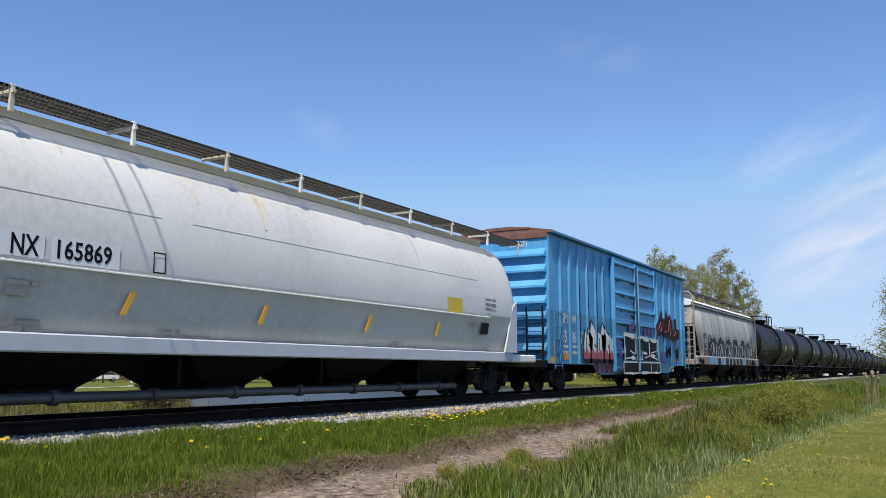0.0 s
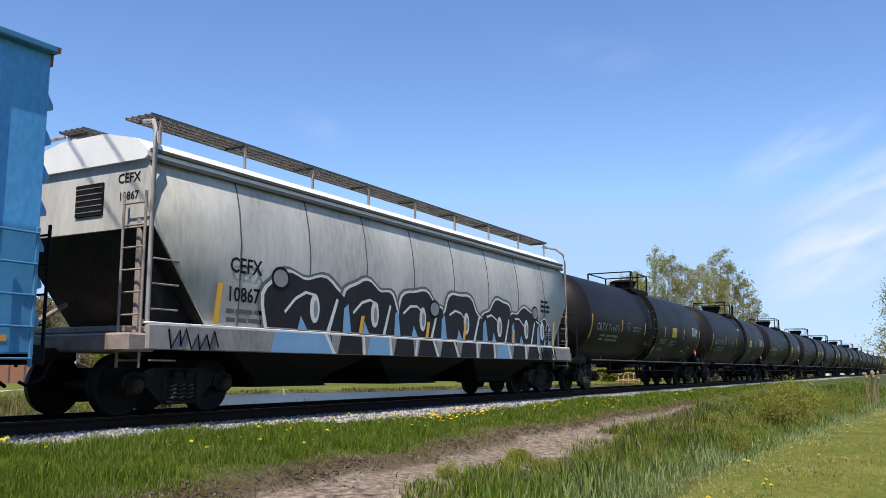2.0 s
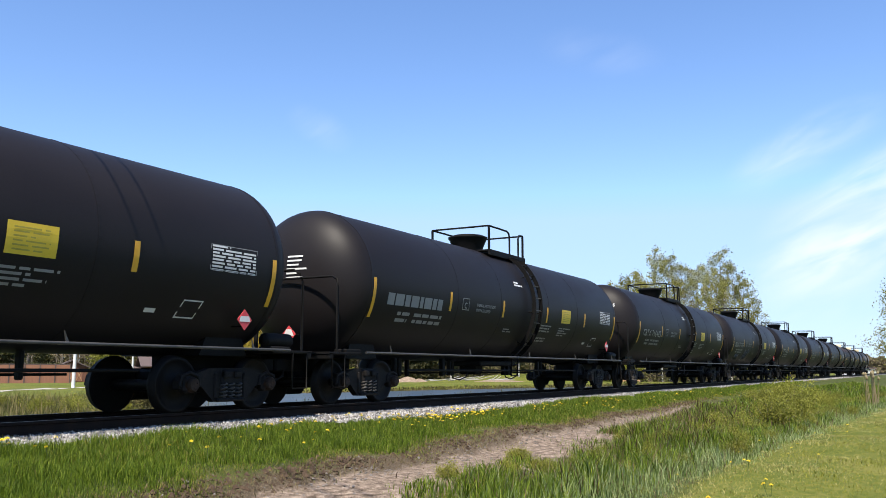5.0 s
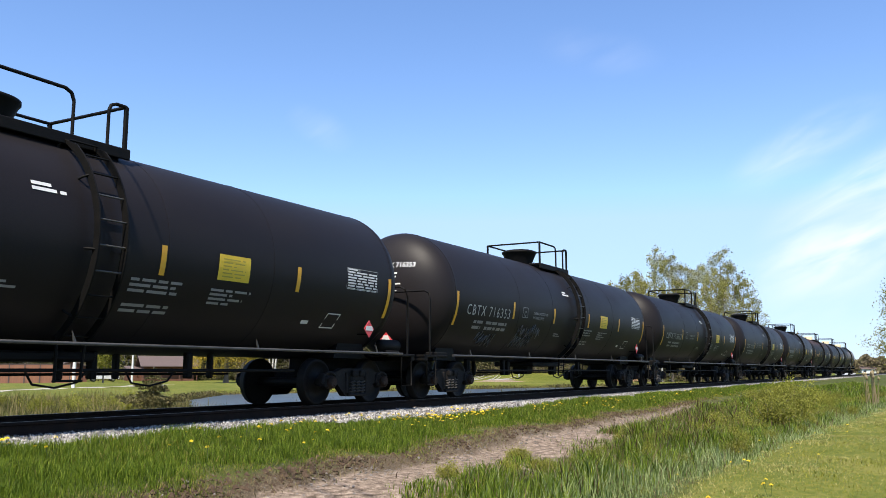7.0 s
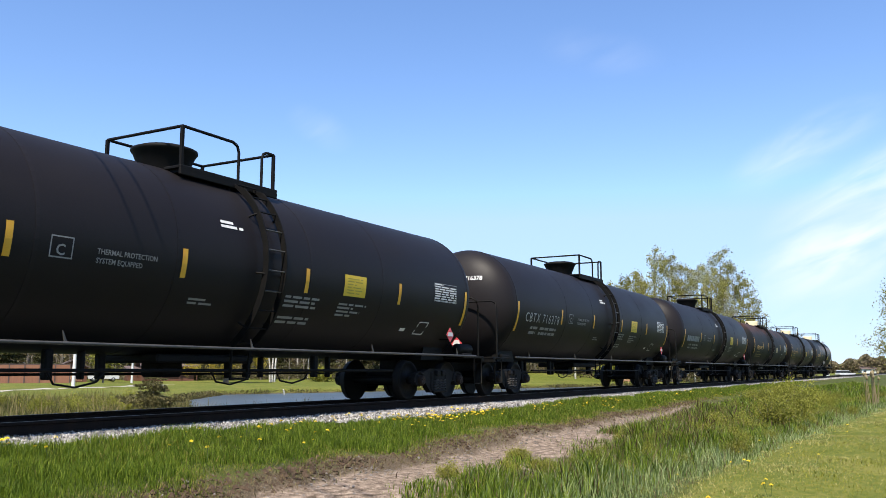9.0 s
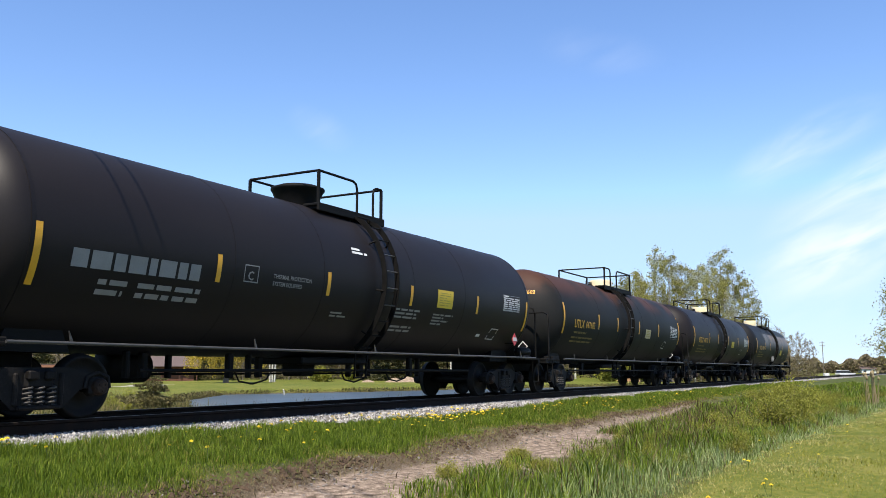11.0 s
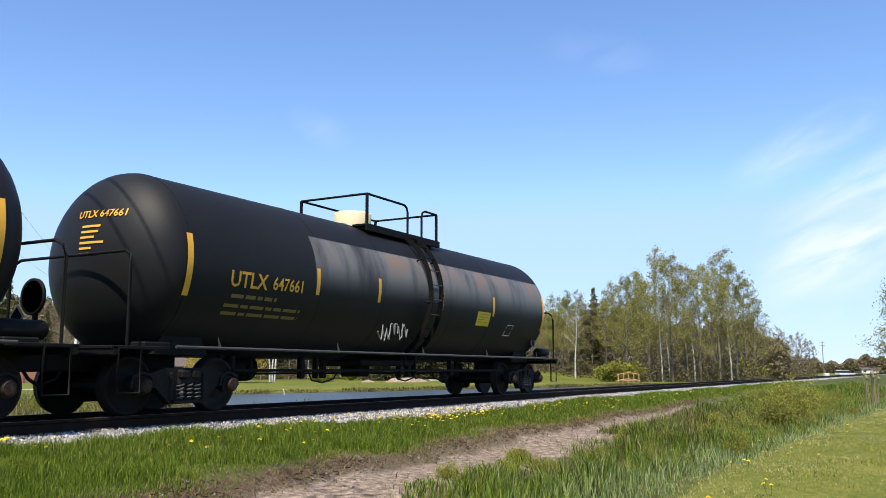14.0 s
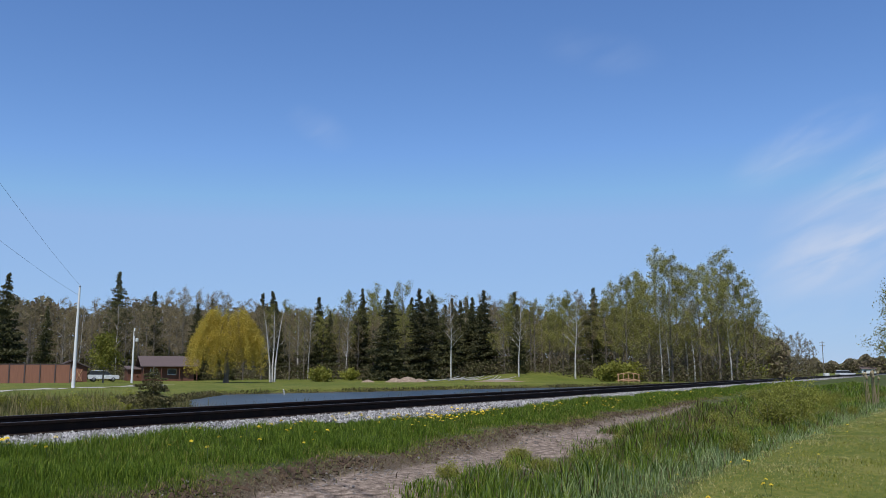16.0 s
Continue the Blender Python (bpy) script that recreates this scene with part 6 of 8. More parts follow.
    rk = random.Random(14)
    for k in range(12):
        x = -4.6 + k * 0.95
        paint2 = [(x, 0.96), (x + 0.8, 0.96), (x + 0.75, 1.3), (x + 0.1, 1.3)]
        paint(paint2, -1.624, mat_blackwash if k % 6 != 2 else SKYSPRAY, "paint run over the sill")
        d = rk.uniform(-0.2, 0.2)
        paint([(x + 0.8, 0.96), (x + 0.9, 0.96), (x + 0.78 + d, 1.3), (x + 0.7 + d, 1.3)], -1.628, MARKWHITE, "white stroke on the sill", "letter_stroke")
    paint([(-5.5, 0.96), (-3.75, 0.96), (-3.9, 1.3), (-5.4, 1.3)], -1.626, SKYSPRAY, "pale blue paint on the sill")
    bars(car, 1, 0, 5.95, 2.62, [0.5, 0.62, 0.6], 0.07, MARKBLACK, 1.9, flat=yl)
    for x in (6.18, 6.44):
        paint([(x, 1.5), (x + 0.22, 1.5), (x + 0.22, 1.76), (x, 1.76)], yl - 0.024, MARKBLACK, "small black data panel", "black_panel")
        bars(car, 1, 0, x + 0.03, 1.72, [0.15, 0.15, 0.1], 0.03, MARKGREY, 2.0, flat=yl - 0.027)
    for xa, xb in ((5.6, 6.9), (-7.7, -6.7)):
        pts = [(xa + (xb - xa) * q / 11 + rk.uniform(-0.05, 0.05), -1.626, (1.02 if q % 2 else 1.24) + rk.uniform(-0.06, 0.05)) for q in range(12)]
        part("graffiti_tag", Builder().tube(pts, 0.016, 4, False), MARKBLACK, car, "black sprayed scribble on the sill")
    # number on the end sheet
    vs, fs = letters("CEFX", 0.2)
    e = Builder().add([(-half + 0.014, -0.75 - u, 3.4 + w) for u, w, _ in vs], fs)
    part("end_lettering", e, MARKBLACK, car)
    vs, fs = letters("10867", 0.17)
    part("end_lettering", Builder().add([(-half + 0.014, -0.78 - u, 3.14 + w) for u, w, _ in vs], fs), MARKBLACK, car)
    vent = part("vent_screen", Builder().box(-half + 0.005, -0.15, 3.2, 0.03, 0.62, 0.5, 0.01), MARKBLACK, car, "dark screened vent on the end sheet")
    for k in range(5):
        part("screen_bar", Builder().box(-half - 0.014, -0.15, 3.02 + 0.09 * k, 0.01, 0.58, 0.012), mat_rustrail, vent)
    # hand brake at the trailing end
    wheel = Builder().turned([(-0.02, 0.27), (-0.02, 0.31), (0.02, 0.31), (0.02, 0.27), (-0.02, 0.27)], 0, 22, (half - 0.1, -0.85, 2.25))
    for k in range(3):
        c, q = 0.28 * math.cos(1.047 * k), 0.28 * math.sin(1.047 * k)
        wheel.tube([(half - 0.1, -0.85 - c, 2.25 - q), (half - 0.1, -0.85 + c, 2.25 + q)], 0.016, 5)
    part("brake_wheel", wheel, IRON, car, "black hand brake wheel")
    part("brake_housing", Builder().box(half - 0.3, -0.85, 2.1, 0.3, 0.25, 0.7, 0.03), IRON, car)
    part("brake_stand", Builder().box(half - 0.3, -0.85, 1.5, 0.1, 0.12, 0.7, 0.02), IRON, car)
    moving.append((car, x0))


mat_seam = mat("dark_seam", [(0.05, 0.05, 0.049), (0.1, 0.098, 0.095)], 4, 0.7)
# browner and darker than the body: the sill's shade is in this grey
mat_dim_sill = mat("dim_grey_sill", [(0.12, 0.108, 0.1), (0.25, 0.23, 0.215), (0.36, 0.34, 0.32)], 2.2, 0.65, 0, 0.1, 16, (1, 1, 0.4), 0.5)
# near-black for the slope sheets: the shade under the ends, with grime
mat_shade_grime = mat("shade_and_grime_black", [(0.008, 0.0075, 0.007), (0.02, 0.017, 0.015), (0.05, 0.04, 0.034)], 2.0, 0.8, 0, 0.2, 20, spec=0.15)
mat_soot = mat("black_overspray", [(0.06, 0.06, 0.06), (0.16, 0.155, 0.15)], 5, 0.7)
mat_blackwash = mat("worn_black_spray", [(0.006, 0.005, 0.0055), (0.013, 0.0105, 0.0115), (0.035, 0.03, 0.03)], 2.5, 0.6, 0, 0.05, 20, (1, 1, 0.5), 0.6, spec=0.25)
mat_rustrail = mat("rusty_grey_steel", [(0.12, 0.09, 0.075), (0.25, 0.2, 0.17), (0.34, 0.3, 0.27)], 5, 0.7, 0.1)

covered_hopper_white(12.6)
boxcar(31.1)
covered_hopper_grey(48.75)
LONG = "black jacketed tank car with a black manway dome"
for k, num in enumerate(("CBTX 716471", "CBTX 716519", "", "CBTX 716405", "CBTX 716353", "CBTX 716333", "CBTX 716378", "")):
    tank_car("long", num, 66.52 + 17.83 * k + (0, 0, 0.05, 0.15, 0.1, 0.05, 0.1, 0.18)[k], TANK, LONG, k == 0)
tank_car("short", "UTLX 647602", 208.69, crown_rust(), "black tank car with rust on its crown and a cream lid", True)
tank_car("short", "UTLX 647771", 225.22, TANK, "black tank car with yellow lettering and a cream lid", True)
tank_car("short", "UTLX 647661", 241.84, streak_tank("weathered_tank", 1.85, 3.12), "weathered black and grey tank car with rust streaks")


# ---- trees, buildings and the rest of the surroundings ----
def away(px_angle, d):
    """A place d metres from the camera, px_angle degrees to the right of its axis."""
    a = radians(AZ - px_angle)
    return EYE[0] + d * math.cos(a), EYE[1] + d * math.sin(a)


def leaf_tris(rng, centres, size, up=0.3):
    """One small four-sided leaf clump at each place."""
    n = len(centres)
    a = rng.normal(0, 1, (n, 3))
    a /= np.linalg.norm(a, axis=1, keepdims=True)
    b = rng.normal(0, 1, (n, 3))
    b -= (b * a).sum(1, keepdims=True) * a
    b /= np.linalg.norm(b, axis=1, keepdims=True)
    s = size * rng.uniform(0.5, 1.3, (n, 1))
    return np.stack([centres - a * s, centres + b * s * 0.55, centres + a * s, centres - b * s * 0.55], 1)


def spruce_mesh(seed, h=14.0, w=2.6, leaf=0.15, gap=1.0, rep=5):
    """A pointed spruce: tiers of drooping boughs whose tips turn up."""
    rng = np.random.default_rng(seed)
    t = Builder().tube([(0, 0, -0.3), (0.05, 0, h * 0.5), (0, 0, h * 0.995)], 0.012 * h, 7, True, 0.015)
    tris = []
    z = h * 0.06
    side = 1 + 0.18 * np.sin(np.arange(8) * 2.1 + seed)
    while z < h * 0.985:
        k = 1 - z / h
        r = w * k ** 0.8 * rng.uniform(0.6, 1.12)
        for q in range(int(6 + 6 * k)):
            ang = rng.uniform(0, 6.283)
            rr = max(0.06 * w, r * rng.uniform(0.55, 1.15) * side[int(ang / 0.786) % 8])
            m = max(3, int(rr * 1.15 / leaf))
            f = (np.arange(m) + 0.6) / m
            f = f ** 0.75
            drop = -0.34 * rr * f ** 1.2 + 0.2 * rr * f ** 3
            wide = 0.2 * rr * (1.05 - f) + 0.35 * leaf
            f, drop, wide = (np.repeat(v, rep) for v in (f, drop, wide))
            off = rng.normal(0, 1, len(f)) * wide
            c = np.stack([np.cos(ang) * rr * f - np.sin(ang) * off, np.sin(ang) * rr * f + np.cos(ang) * off, z + drop - 0.25 * np.abs(off) + rng.normal(0, 0.3 * leaf, len(f))], -1)
            c[:, 2] += rng.uniform(-0.25, 0.25) * gap
            tris.append(leaf_tris(rng, c, leaf * (0.75 + 0.35 * k)))
        z += (0.26 + 0.3 * k) * gap
    return t, np.concatenate(tris)


def branches(rng, b, h, spread, start=0.3, n=16, r=0.12, lean=0.0, rise=0.9):
    """A trunk with limbs and twigs; returns the twig ends."""
    top = (lean, rng.uniform(-0.3, 0.3), h)
    mid = (lean * 0.4 + rng.uniform(-0.2, 0.2), 0, h * 0.5)
    b.tube([(0, 0, -0.3), (lean * 0.1, 0.0, h * 0.25), mid, (lean * 0.75, rng.uniform(-0.2, 0.2), h * 0.77), top], r, 7, True, 0.02)
    ends = []
    for k in range(n):
        f = start + (0.97 - start) * (k + rng.random()) / n
        z0 = h * f
        x0 = lean * f * f
        a = rng.uniform(0, 6.283)
        L = spread * (1.15 - f) ** 0.7 * rng.uniform(0.6, 1.15)
        p0 = np.array([x0, 0, z0])
        d = np.array([math.cos(a), math.sin(a), rise])
        p1 = p0 + d * L * 0.5 + np.array([0, 0, 0.1 * L])
        p2 = p0 + d * L * np.array([1, 1, 1.1])
        b.tube([p0, p1, p2], r * 0.35 * (1.1 - f), 4, False, 0.008)
        for q in range(4):
            g = rng.uniform(0.35, 1)
            s = p0 + (p2 - p0) * g
            e = s + np.array([rng.normal(0, 0.45), rng.normal(0, 0.45), rng.uniform(0.1, 0.8)]) * L * 0.4
            b.tube([s, e], 0.012, 3, False, 0.004)
            ends += [s + (e - s) * v for v in (0.4, 0.7, 1.0)]
        ends += [p0 + (p2 - p0) * v for v in (0.5, 0.75, 1.0)]
    return np.array(ends)


def broadleaf_mesh(seed, h=12.0, spread=2.6, leaves=5, size=0.16, jitter=0.3, start=0.3, n=20, r=0.13, lean=0.0, rise=0.9):
    rng = np.random.default_rng(seed)
    b = Builder()
    e = branches(rng, b, h, spread, start, n, r, lean, rise)
    c = np.repeat(e, leaves, 0) + rng.normal(0, jitter, (len(e) * leaves, 3))
    return b, leaf_tris(rng, c, size)


def willow_mesh(seed):
    rng = np.random.default_rng(seed)
    b = Builder()
    h = 7.6
    b.tube([(0, 0, -0.3), (0.1, 0, 1.2), (0.0, 0, 3.5), (0.2, 0.1, 6.2)], 0.38, 9, True, 0.06)
    tris = []
    for k in range(400):
        a, f = rng.uniform(0, 6.283), rng.uniform(0.25, 1.0) ** 0.6
        r = 3.9 * f * rng.uniform(0.8, 1.1)
        zt = h * (1.0 - 0.42 * f * f) * rng.uniform(0.86, 1.05)
        base = np.array([math.cos(a) * r * 0.75, math.sin(a) * r * 0.75, zt])
        if k % 4 == 0:
            b.tube([(0.05, 0, 2.0 + 2 * (1 - f)), base * np.array([0.5, 0.5, 0.8]), base], 0.06, 4, False, 0.015)
        L = rng.uniform(1.5, 4.2) * (0.5 + 0.5 * f)
        m = int(L * 75)
        g = rng.random(m)
        out = np.array([math.cos(a), math.sin(a), 0]) * (0.25 * r)
        c = base + out * np.sqrt(g)[:, None] + np.stack([rng.normal(0, 0.13, m), rng.normal(0, 0.13, m), 0.25 * np.sin(g * 3) - L * g], -1)
        c = c[c[:, 2] > 0.5]
        tris.append(leaf_tris(rng, c, 0.066))
    return b, np.concatenate(tris)


def bush_mesh(seed, w=1.0, h=1.0, n=900, size=0.08):
    rng = np.random.default_rng(seed)
    b = Builder()
    ends = []
    for k in range(16):
        a, t = rng.uniform(0, 6.283), rng.uniform(0.1, 0.9)
        p = np.array([math.cos(a) * w * t, math.sin(a) * w * t, h * rng.uniform(0.6, 1.0) * (1 - 0.35 * t)])
        b.tube([(0.1 * math.cos(a), 0.1 * math.sin(a), -0.1), p * np.array([0.6, 0.6, 0.6]), p], 0.015, 4, False, 0.004)
        ends += [p * v for v in (0.45, 0.65, 0.85, 1.0)]
    e = np.array(ends)
    c = e[rng.integers(0, len(e), n)] + rng.normal(0, 0.16, (n, 3)) * np.array([w, w, h])
    c = c[c[:, 2] > 0.02]
    return b, leaf_tris(rng, c, size)


def plant(name, made, bark, leaf, label, category, m=None, group="", parts=("trunk", "crown")):
    b, tris = made
    ob = thing(name, label, category, m, group)
    part(parts[0], b, bark, ob)
    part(parts[1], soup(parts[1], tris, leaf), None, ob)
    return ob


def put(ob, x, y, s=1.0, rz=0.0, sz=None):
    return copy_thing(ob, Matrix.LocRotScale((x, y, gz(x, y) - 0.05), Euler((0, 0, rz)), (s, s, sz or s)))


def deg(px):
    return math.degrees(math.atan((px - 784) / 1539.0))


def make_woods():
    rng = random.Random(17)
    far = pose(0, 0, 0)
    sp = [plant("spruce_tree", spruce_mesh(31 + i, 14, 3.5 + 0.6 * i, 0.18, 1.1), BARK, SPRUCE, "dark green spruce at the edge of the woods", "spruce tree", far, "woods behind the pond") for i in range(3)]
    bl = [plant("broadleaf_tree", broadleaf_mesh(41 + i, 12, 3.0, 9, 0.09, 0.19, 0.22, 30), BARK, OLIVE, "tall tree in thin olive spring leaf", "tree", far, "woods behind the pond") for i in range(3)]
    bare = [plant("bare_tree", broadleaf_mesh(51 + i, 12, 2.4, 6, 0.07, 0.17, 0.22, 30, 0.12), BARK, BUDS, "grey bare tree just coming into bud", "tree", far, "woods behind the pond") for i in range(3)]
    bi = [plant("birch_tree", broadleaf_mesh(61 + i, 12, 2.0, 2, 0.09, 0.22, 0.35, 24, 0.12, 0.5), BIRCH, BUDS, "white-barked birch almost without leaves", "birch tree", far, "woods behind the pond") for i in range(2)]
    asp = [plant("aspen_tree", broadleaf_mesh(81 + i, 12, 3.1, 10, 0.085, 0.2, 0.1, 36, 0.14), BARK, OLIVE, "tall aspen in yellow-green spring leaf beside the line", "aspen tree", far, "aspens beside the line") for i in range(3)]
    pool = {"a": asp, "s": sp, "b": bl, "n": bare, "w": bi}

    def tree(kind, px, d, ytop):
        x, y = away(deg(px), d)
        ob = pool[kind][rng.randrange(len(pool[kind]))]
        hgt = (656 - ytop) / 1539.0 * d + 0.66 - gz(x, y)
        ref = 14.0 if kind == "s" else 12.6
        s = hgt / ref
        put(ob, x, y, s * rng.uniform(0.9, 1.1), rng.uniform(0, 6.28), s)

    # the trees that stand out along the edge
    for px, d, yt in ((4, 150, 500), (203, 178, 492), (268, 176, 522), (372, 190, 534), (461, 185, 522), (485, 175, 536), (562, 165, 527), (583, 163, 552), (640, 168, 512), (686, 150, 512), (742, 155, 511), (765, 165, 522), (784, 160, 556)):
        tree("s", px, d, yt)
    for px, d, yt in ((815, 170, 532), (835, 165, 542), (857, 160, 514), (1053, 165, 511), (912, 180, 518)):
        tree("s", px, d, yt)
    for px, d, yt in ((615, 165, 515), (660, 170, 504), (712, 172, 497), (940, 170, 530), (985, 172, 523), (1090, 165, 500), (1110, 150, 490)):
        tree("b", px, d, yt)
    for px, d, yt in ((798, 150, 512), (918, 145, 520), (1018, 150, 508), (545, 160, 545), (527, 170, 540), (612, 158, 560)):
        tree("w", px, d, yt)
    # clump of leafing aspens beside the line
    for px, yt in ((1140, 480), (1165, 447), (1190, 452), (1215, 470), (1240, 474), (1262, 478), (1283, 449), (1305, 473), (1322, 500), (1338, 530), (1150, 500), (1200, 500), (1275, 500)):
        tree("a", px, rng.uniform(135, 160), yt)
    for px in (1185, 1218, 1230, 1172, 1295):
        tree("w", px, rng.uniform(132, 140), 520)
    for px in (1345, 1352, 1360, 1368, 1375, 1383, 1390, 1398, 1405, 1412, 1420, 1427, 1434, 1441):
        tree("n", px, rng.uniform(200, 240), 583 + (px - 1360) * 0.25 + rng.uniform(-6, 6))
    # the body of the woods
    for row, d0 in enumerate((160, 172, 186, 200)):
        px = -60.0
        while px < 1140:
            yt = 548 + 10 * math.sin(px * 0.013) - 6 * row + rng.uniform(-12, 14)
            if px > 1000:
                yt -= 18
            dark = 470 < px < 860
            kind = rng.choice("nnnbs" if not dark else "nnbss")
            if px < 470:
                kind = rng.choice("nnnnnw" if row else "nnnns")
            if px > 930:
                kind = rng.choice("nnbbb")
            tree(kind, px, d0 + rng.uniform(-6, 6), yt)
            px += rng.uniform(22, 34)
    for p in pool.values():
        for ob in p:
            ob.matrix_basis = Matrix.LocRotScale((rng.uniform(230, 300), rng.uniform(150, 220), -1), None, (0.9, 0.9, 0.9))
    # undergrowth at the edge of the woods
    n = 26000
    g = np.random.default_rng(8)
    px = g.uniform(-60, 1445, n)
    d = np.where(px > 1345, g.uniform(200, 240, n), np.where(px > 1130, g.uniform(134, 160, n), g.uniform(152, 200, n)))
    a = np.radians(AZ) - np.arctan((px - 784) / 1539.0)
    x, y = EYE[0] + d * np.cos(a), EYE[1] + d * np.sin(a)
    c = np.stack([x, y, ground_z(x, y) + np.abs(g.normal(0, np.where(px > 1130, 2.0, 1.2), n))], -1)
    c = np.repeat(c, 4, 0) + g.normal(0, 0.5, (4 * n, 3))
    tagged(new("undergrowth", soup("undergrowth", leaf_tris(g, c, 0.17), leafy("brown_undergrowth", [(0.06, 0.046, 0.028), (0.12, 0.095, 0.052), (0.13, 0.13, 0.04)], 0.0, 0.2))), "brown and green brush under the trees", "undergrowth", kind="stuff")
    # far woods on the skyline
    n = 110000
    px = np.concatenate([g.uniform(-80, 1445, n), g.uniform(1430, 1640, n // 3)])
    m = len(px)
    d = np.where(px > 1400, g.uniform(560, 640, m), g.uniform(205, 235, m))
    top = np.where(px > 1400, 8 + 2 * np.sin(px * 0.05) + 1.2 * np.sin(px * 0.21), np.interp(px, [0, 470, 1000, 1300, 1445], [16.5, 15.5, 15, 12.5, 5.5]) + 1.2 * np.sin(px * 0.03) + 0.9 * np.sin(px * 0.11))
    a = np.radians(AZ) - np.arctan((px - 784) / 1539.0)
    x, y = EYE[0] + d * np.cos(a), EYE[1] + d * np.sin(a)
    c = np.stack([x, y, -1 + top * g.random(m)], -1)
    size = np.where(px > 1445, 0.8, 0.5)[:, None, None]
    q = leaf_tris(g, np.zeros((m, 3)), 1.0) * size + c[:, None]
    tagged(new("far_woods", soup("far_woods", q, leafy("far_grey_woods", [(0.115, 0.088, 0.052), (0.185, 0.145, 0.085), (0.18, 0.168, 0.075)], 0.0, 0.2))), "distant grey-brown woods along the skyline", "woods", kind="stuff")
    # willow, birch clump, round bush, shrub trees
    x, y = away(deg(400), 128)
    ob = plant("willow_tree", willow_mesh(5), BARK, WILLOW, "weeping willow in bright yellow-green leaf on the lawn", "willow tree", Matrix.LocRotScale((x, y, gz(x, y)), None, (1.45, 1.45, 1.5)))
    x, y = away(deg(482), 135)
    ob = thing("birch_clump", "clump of white birch stems without leaves", "birch tree", pose(x, y, gz(x, y)))
    r2 = np.random.default_rng(77)
    for dx, lean, hh in ((-0.5, -1.6, 10.5), (0.0, 0.2, 11.0), (0.5, 1.7, 11.0)):
        b = Builder()
        e = branches(r2, b, hh, 1.4, 0.4, 12, 0.16, lean)
        st = part("stem", b, BIRCH, ob, at=(dx, 0, 0))
        part("twig_buds", soup("twig_buds", leaf_tris(r2, np.repeat(e, 2, 0) + r2.normal(0, 0.2, (2 * len(e), 3)), 0.08), BUDS), None, st)
    bush = plant("bush", bush_mesh(3, 2.2, 2.4, 2600, 0.2), BARK, BUSH, "rounded yellow-green bush on the lawn", "bush", None)
    x, y = away(deg(567), 140)
    bush.matrix_basis = Matrix.LocRotScale((x, y, gz(x, y) - 0.2), None, (1.05, 1.05, 0.95))
    x, y = away(deg(183), 130)
    plant("lawn_tree", broadleaf_mesh(91, 6.2, 2.6, 8, 0.17, 0.4, 0.22, 30, 0.12, 0, 0.6), BARK, BUSH, "small round tree in yellow-green leaf by the parked car", "tree", pose(x, y, gz(x, y)))
    for px, d, s in ((1090, 140, 1.3), (1120, 138, 1.2), (1320, 150, 1.4), (1075, 143, 1.0), (620, 150, 0.8)):
        x, y = away(deg(px), d)
        put(bush, x, y, s, px)
    # young spruce on the bank just behind the rails
    x, y = away(deg(272), 36)
    t, tr = spruce_mesh(71, 2.3, 2.3, 0.055, 0.36, 6)
    plant("young_spruce", (t, tr), BARK, leafy("young_spruce_needles", [(0.07, 0.066, 0.024), (0.12, 0.108, 0.04), (0.17, 0.145, 0.06)], 0.0, 0.3), "young sparse spruce on the bank behind the rails", "spruce tree", Matrix.LocRotScale((x, y, gz(x, y)), None, (1.0, 1.0, 1.05)))
    # tree at the right edge of the lawn
    x, y = away(deg(1602), 60)
    plant("lawn_tree", broadleaf_mesh(95, 6.6, 2.6, 14, 0.06, 0.28, 0.25, 36, 0.1, 0, 0.5), BARK, OLIVE, "small tree in fresh leaf at the far end of the lawn", "tree", pose(x, y, gz(x, y)))


make_woods()


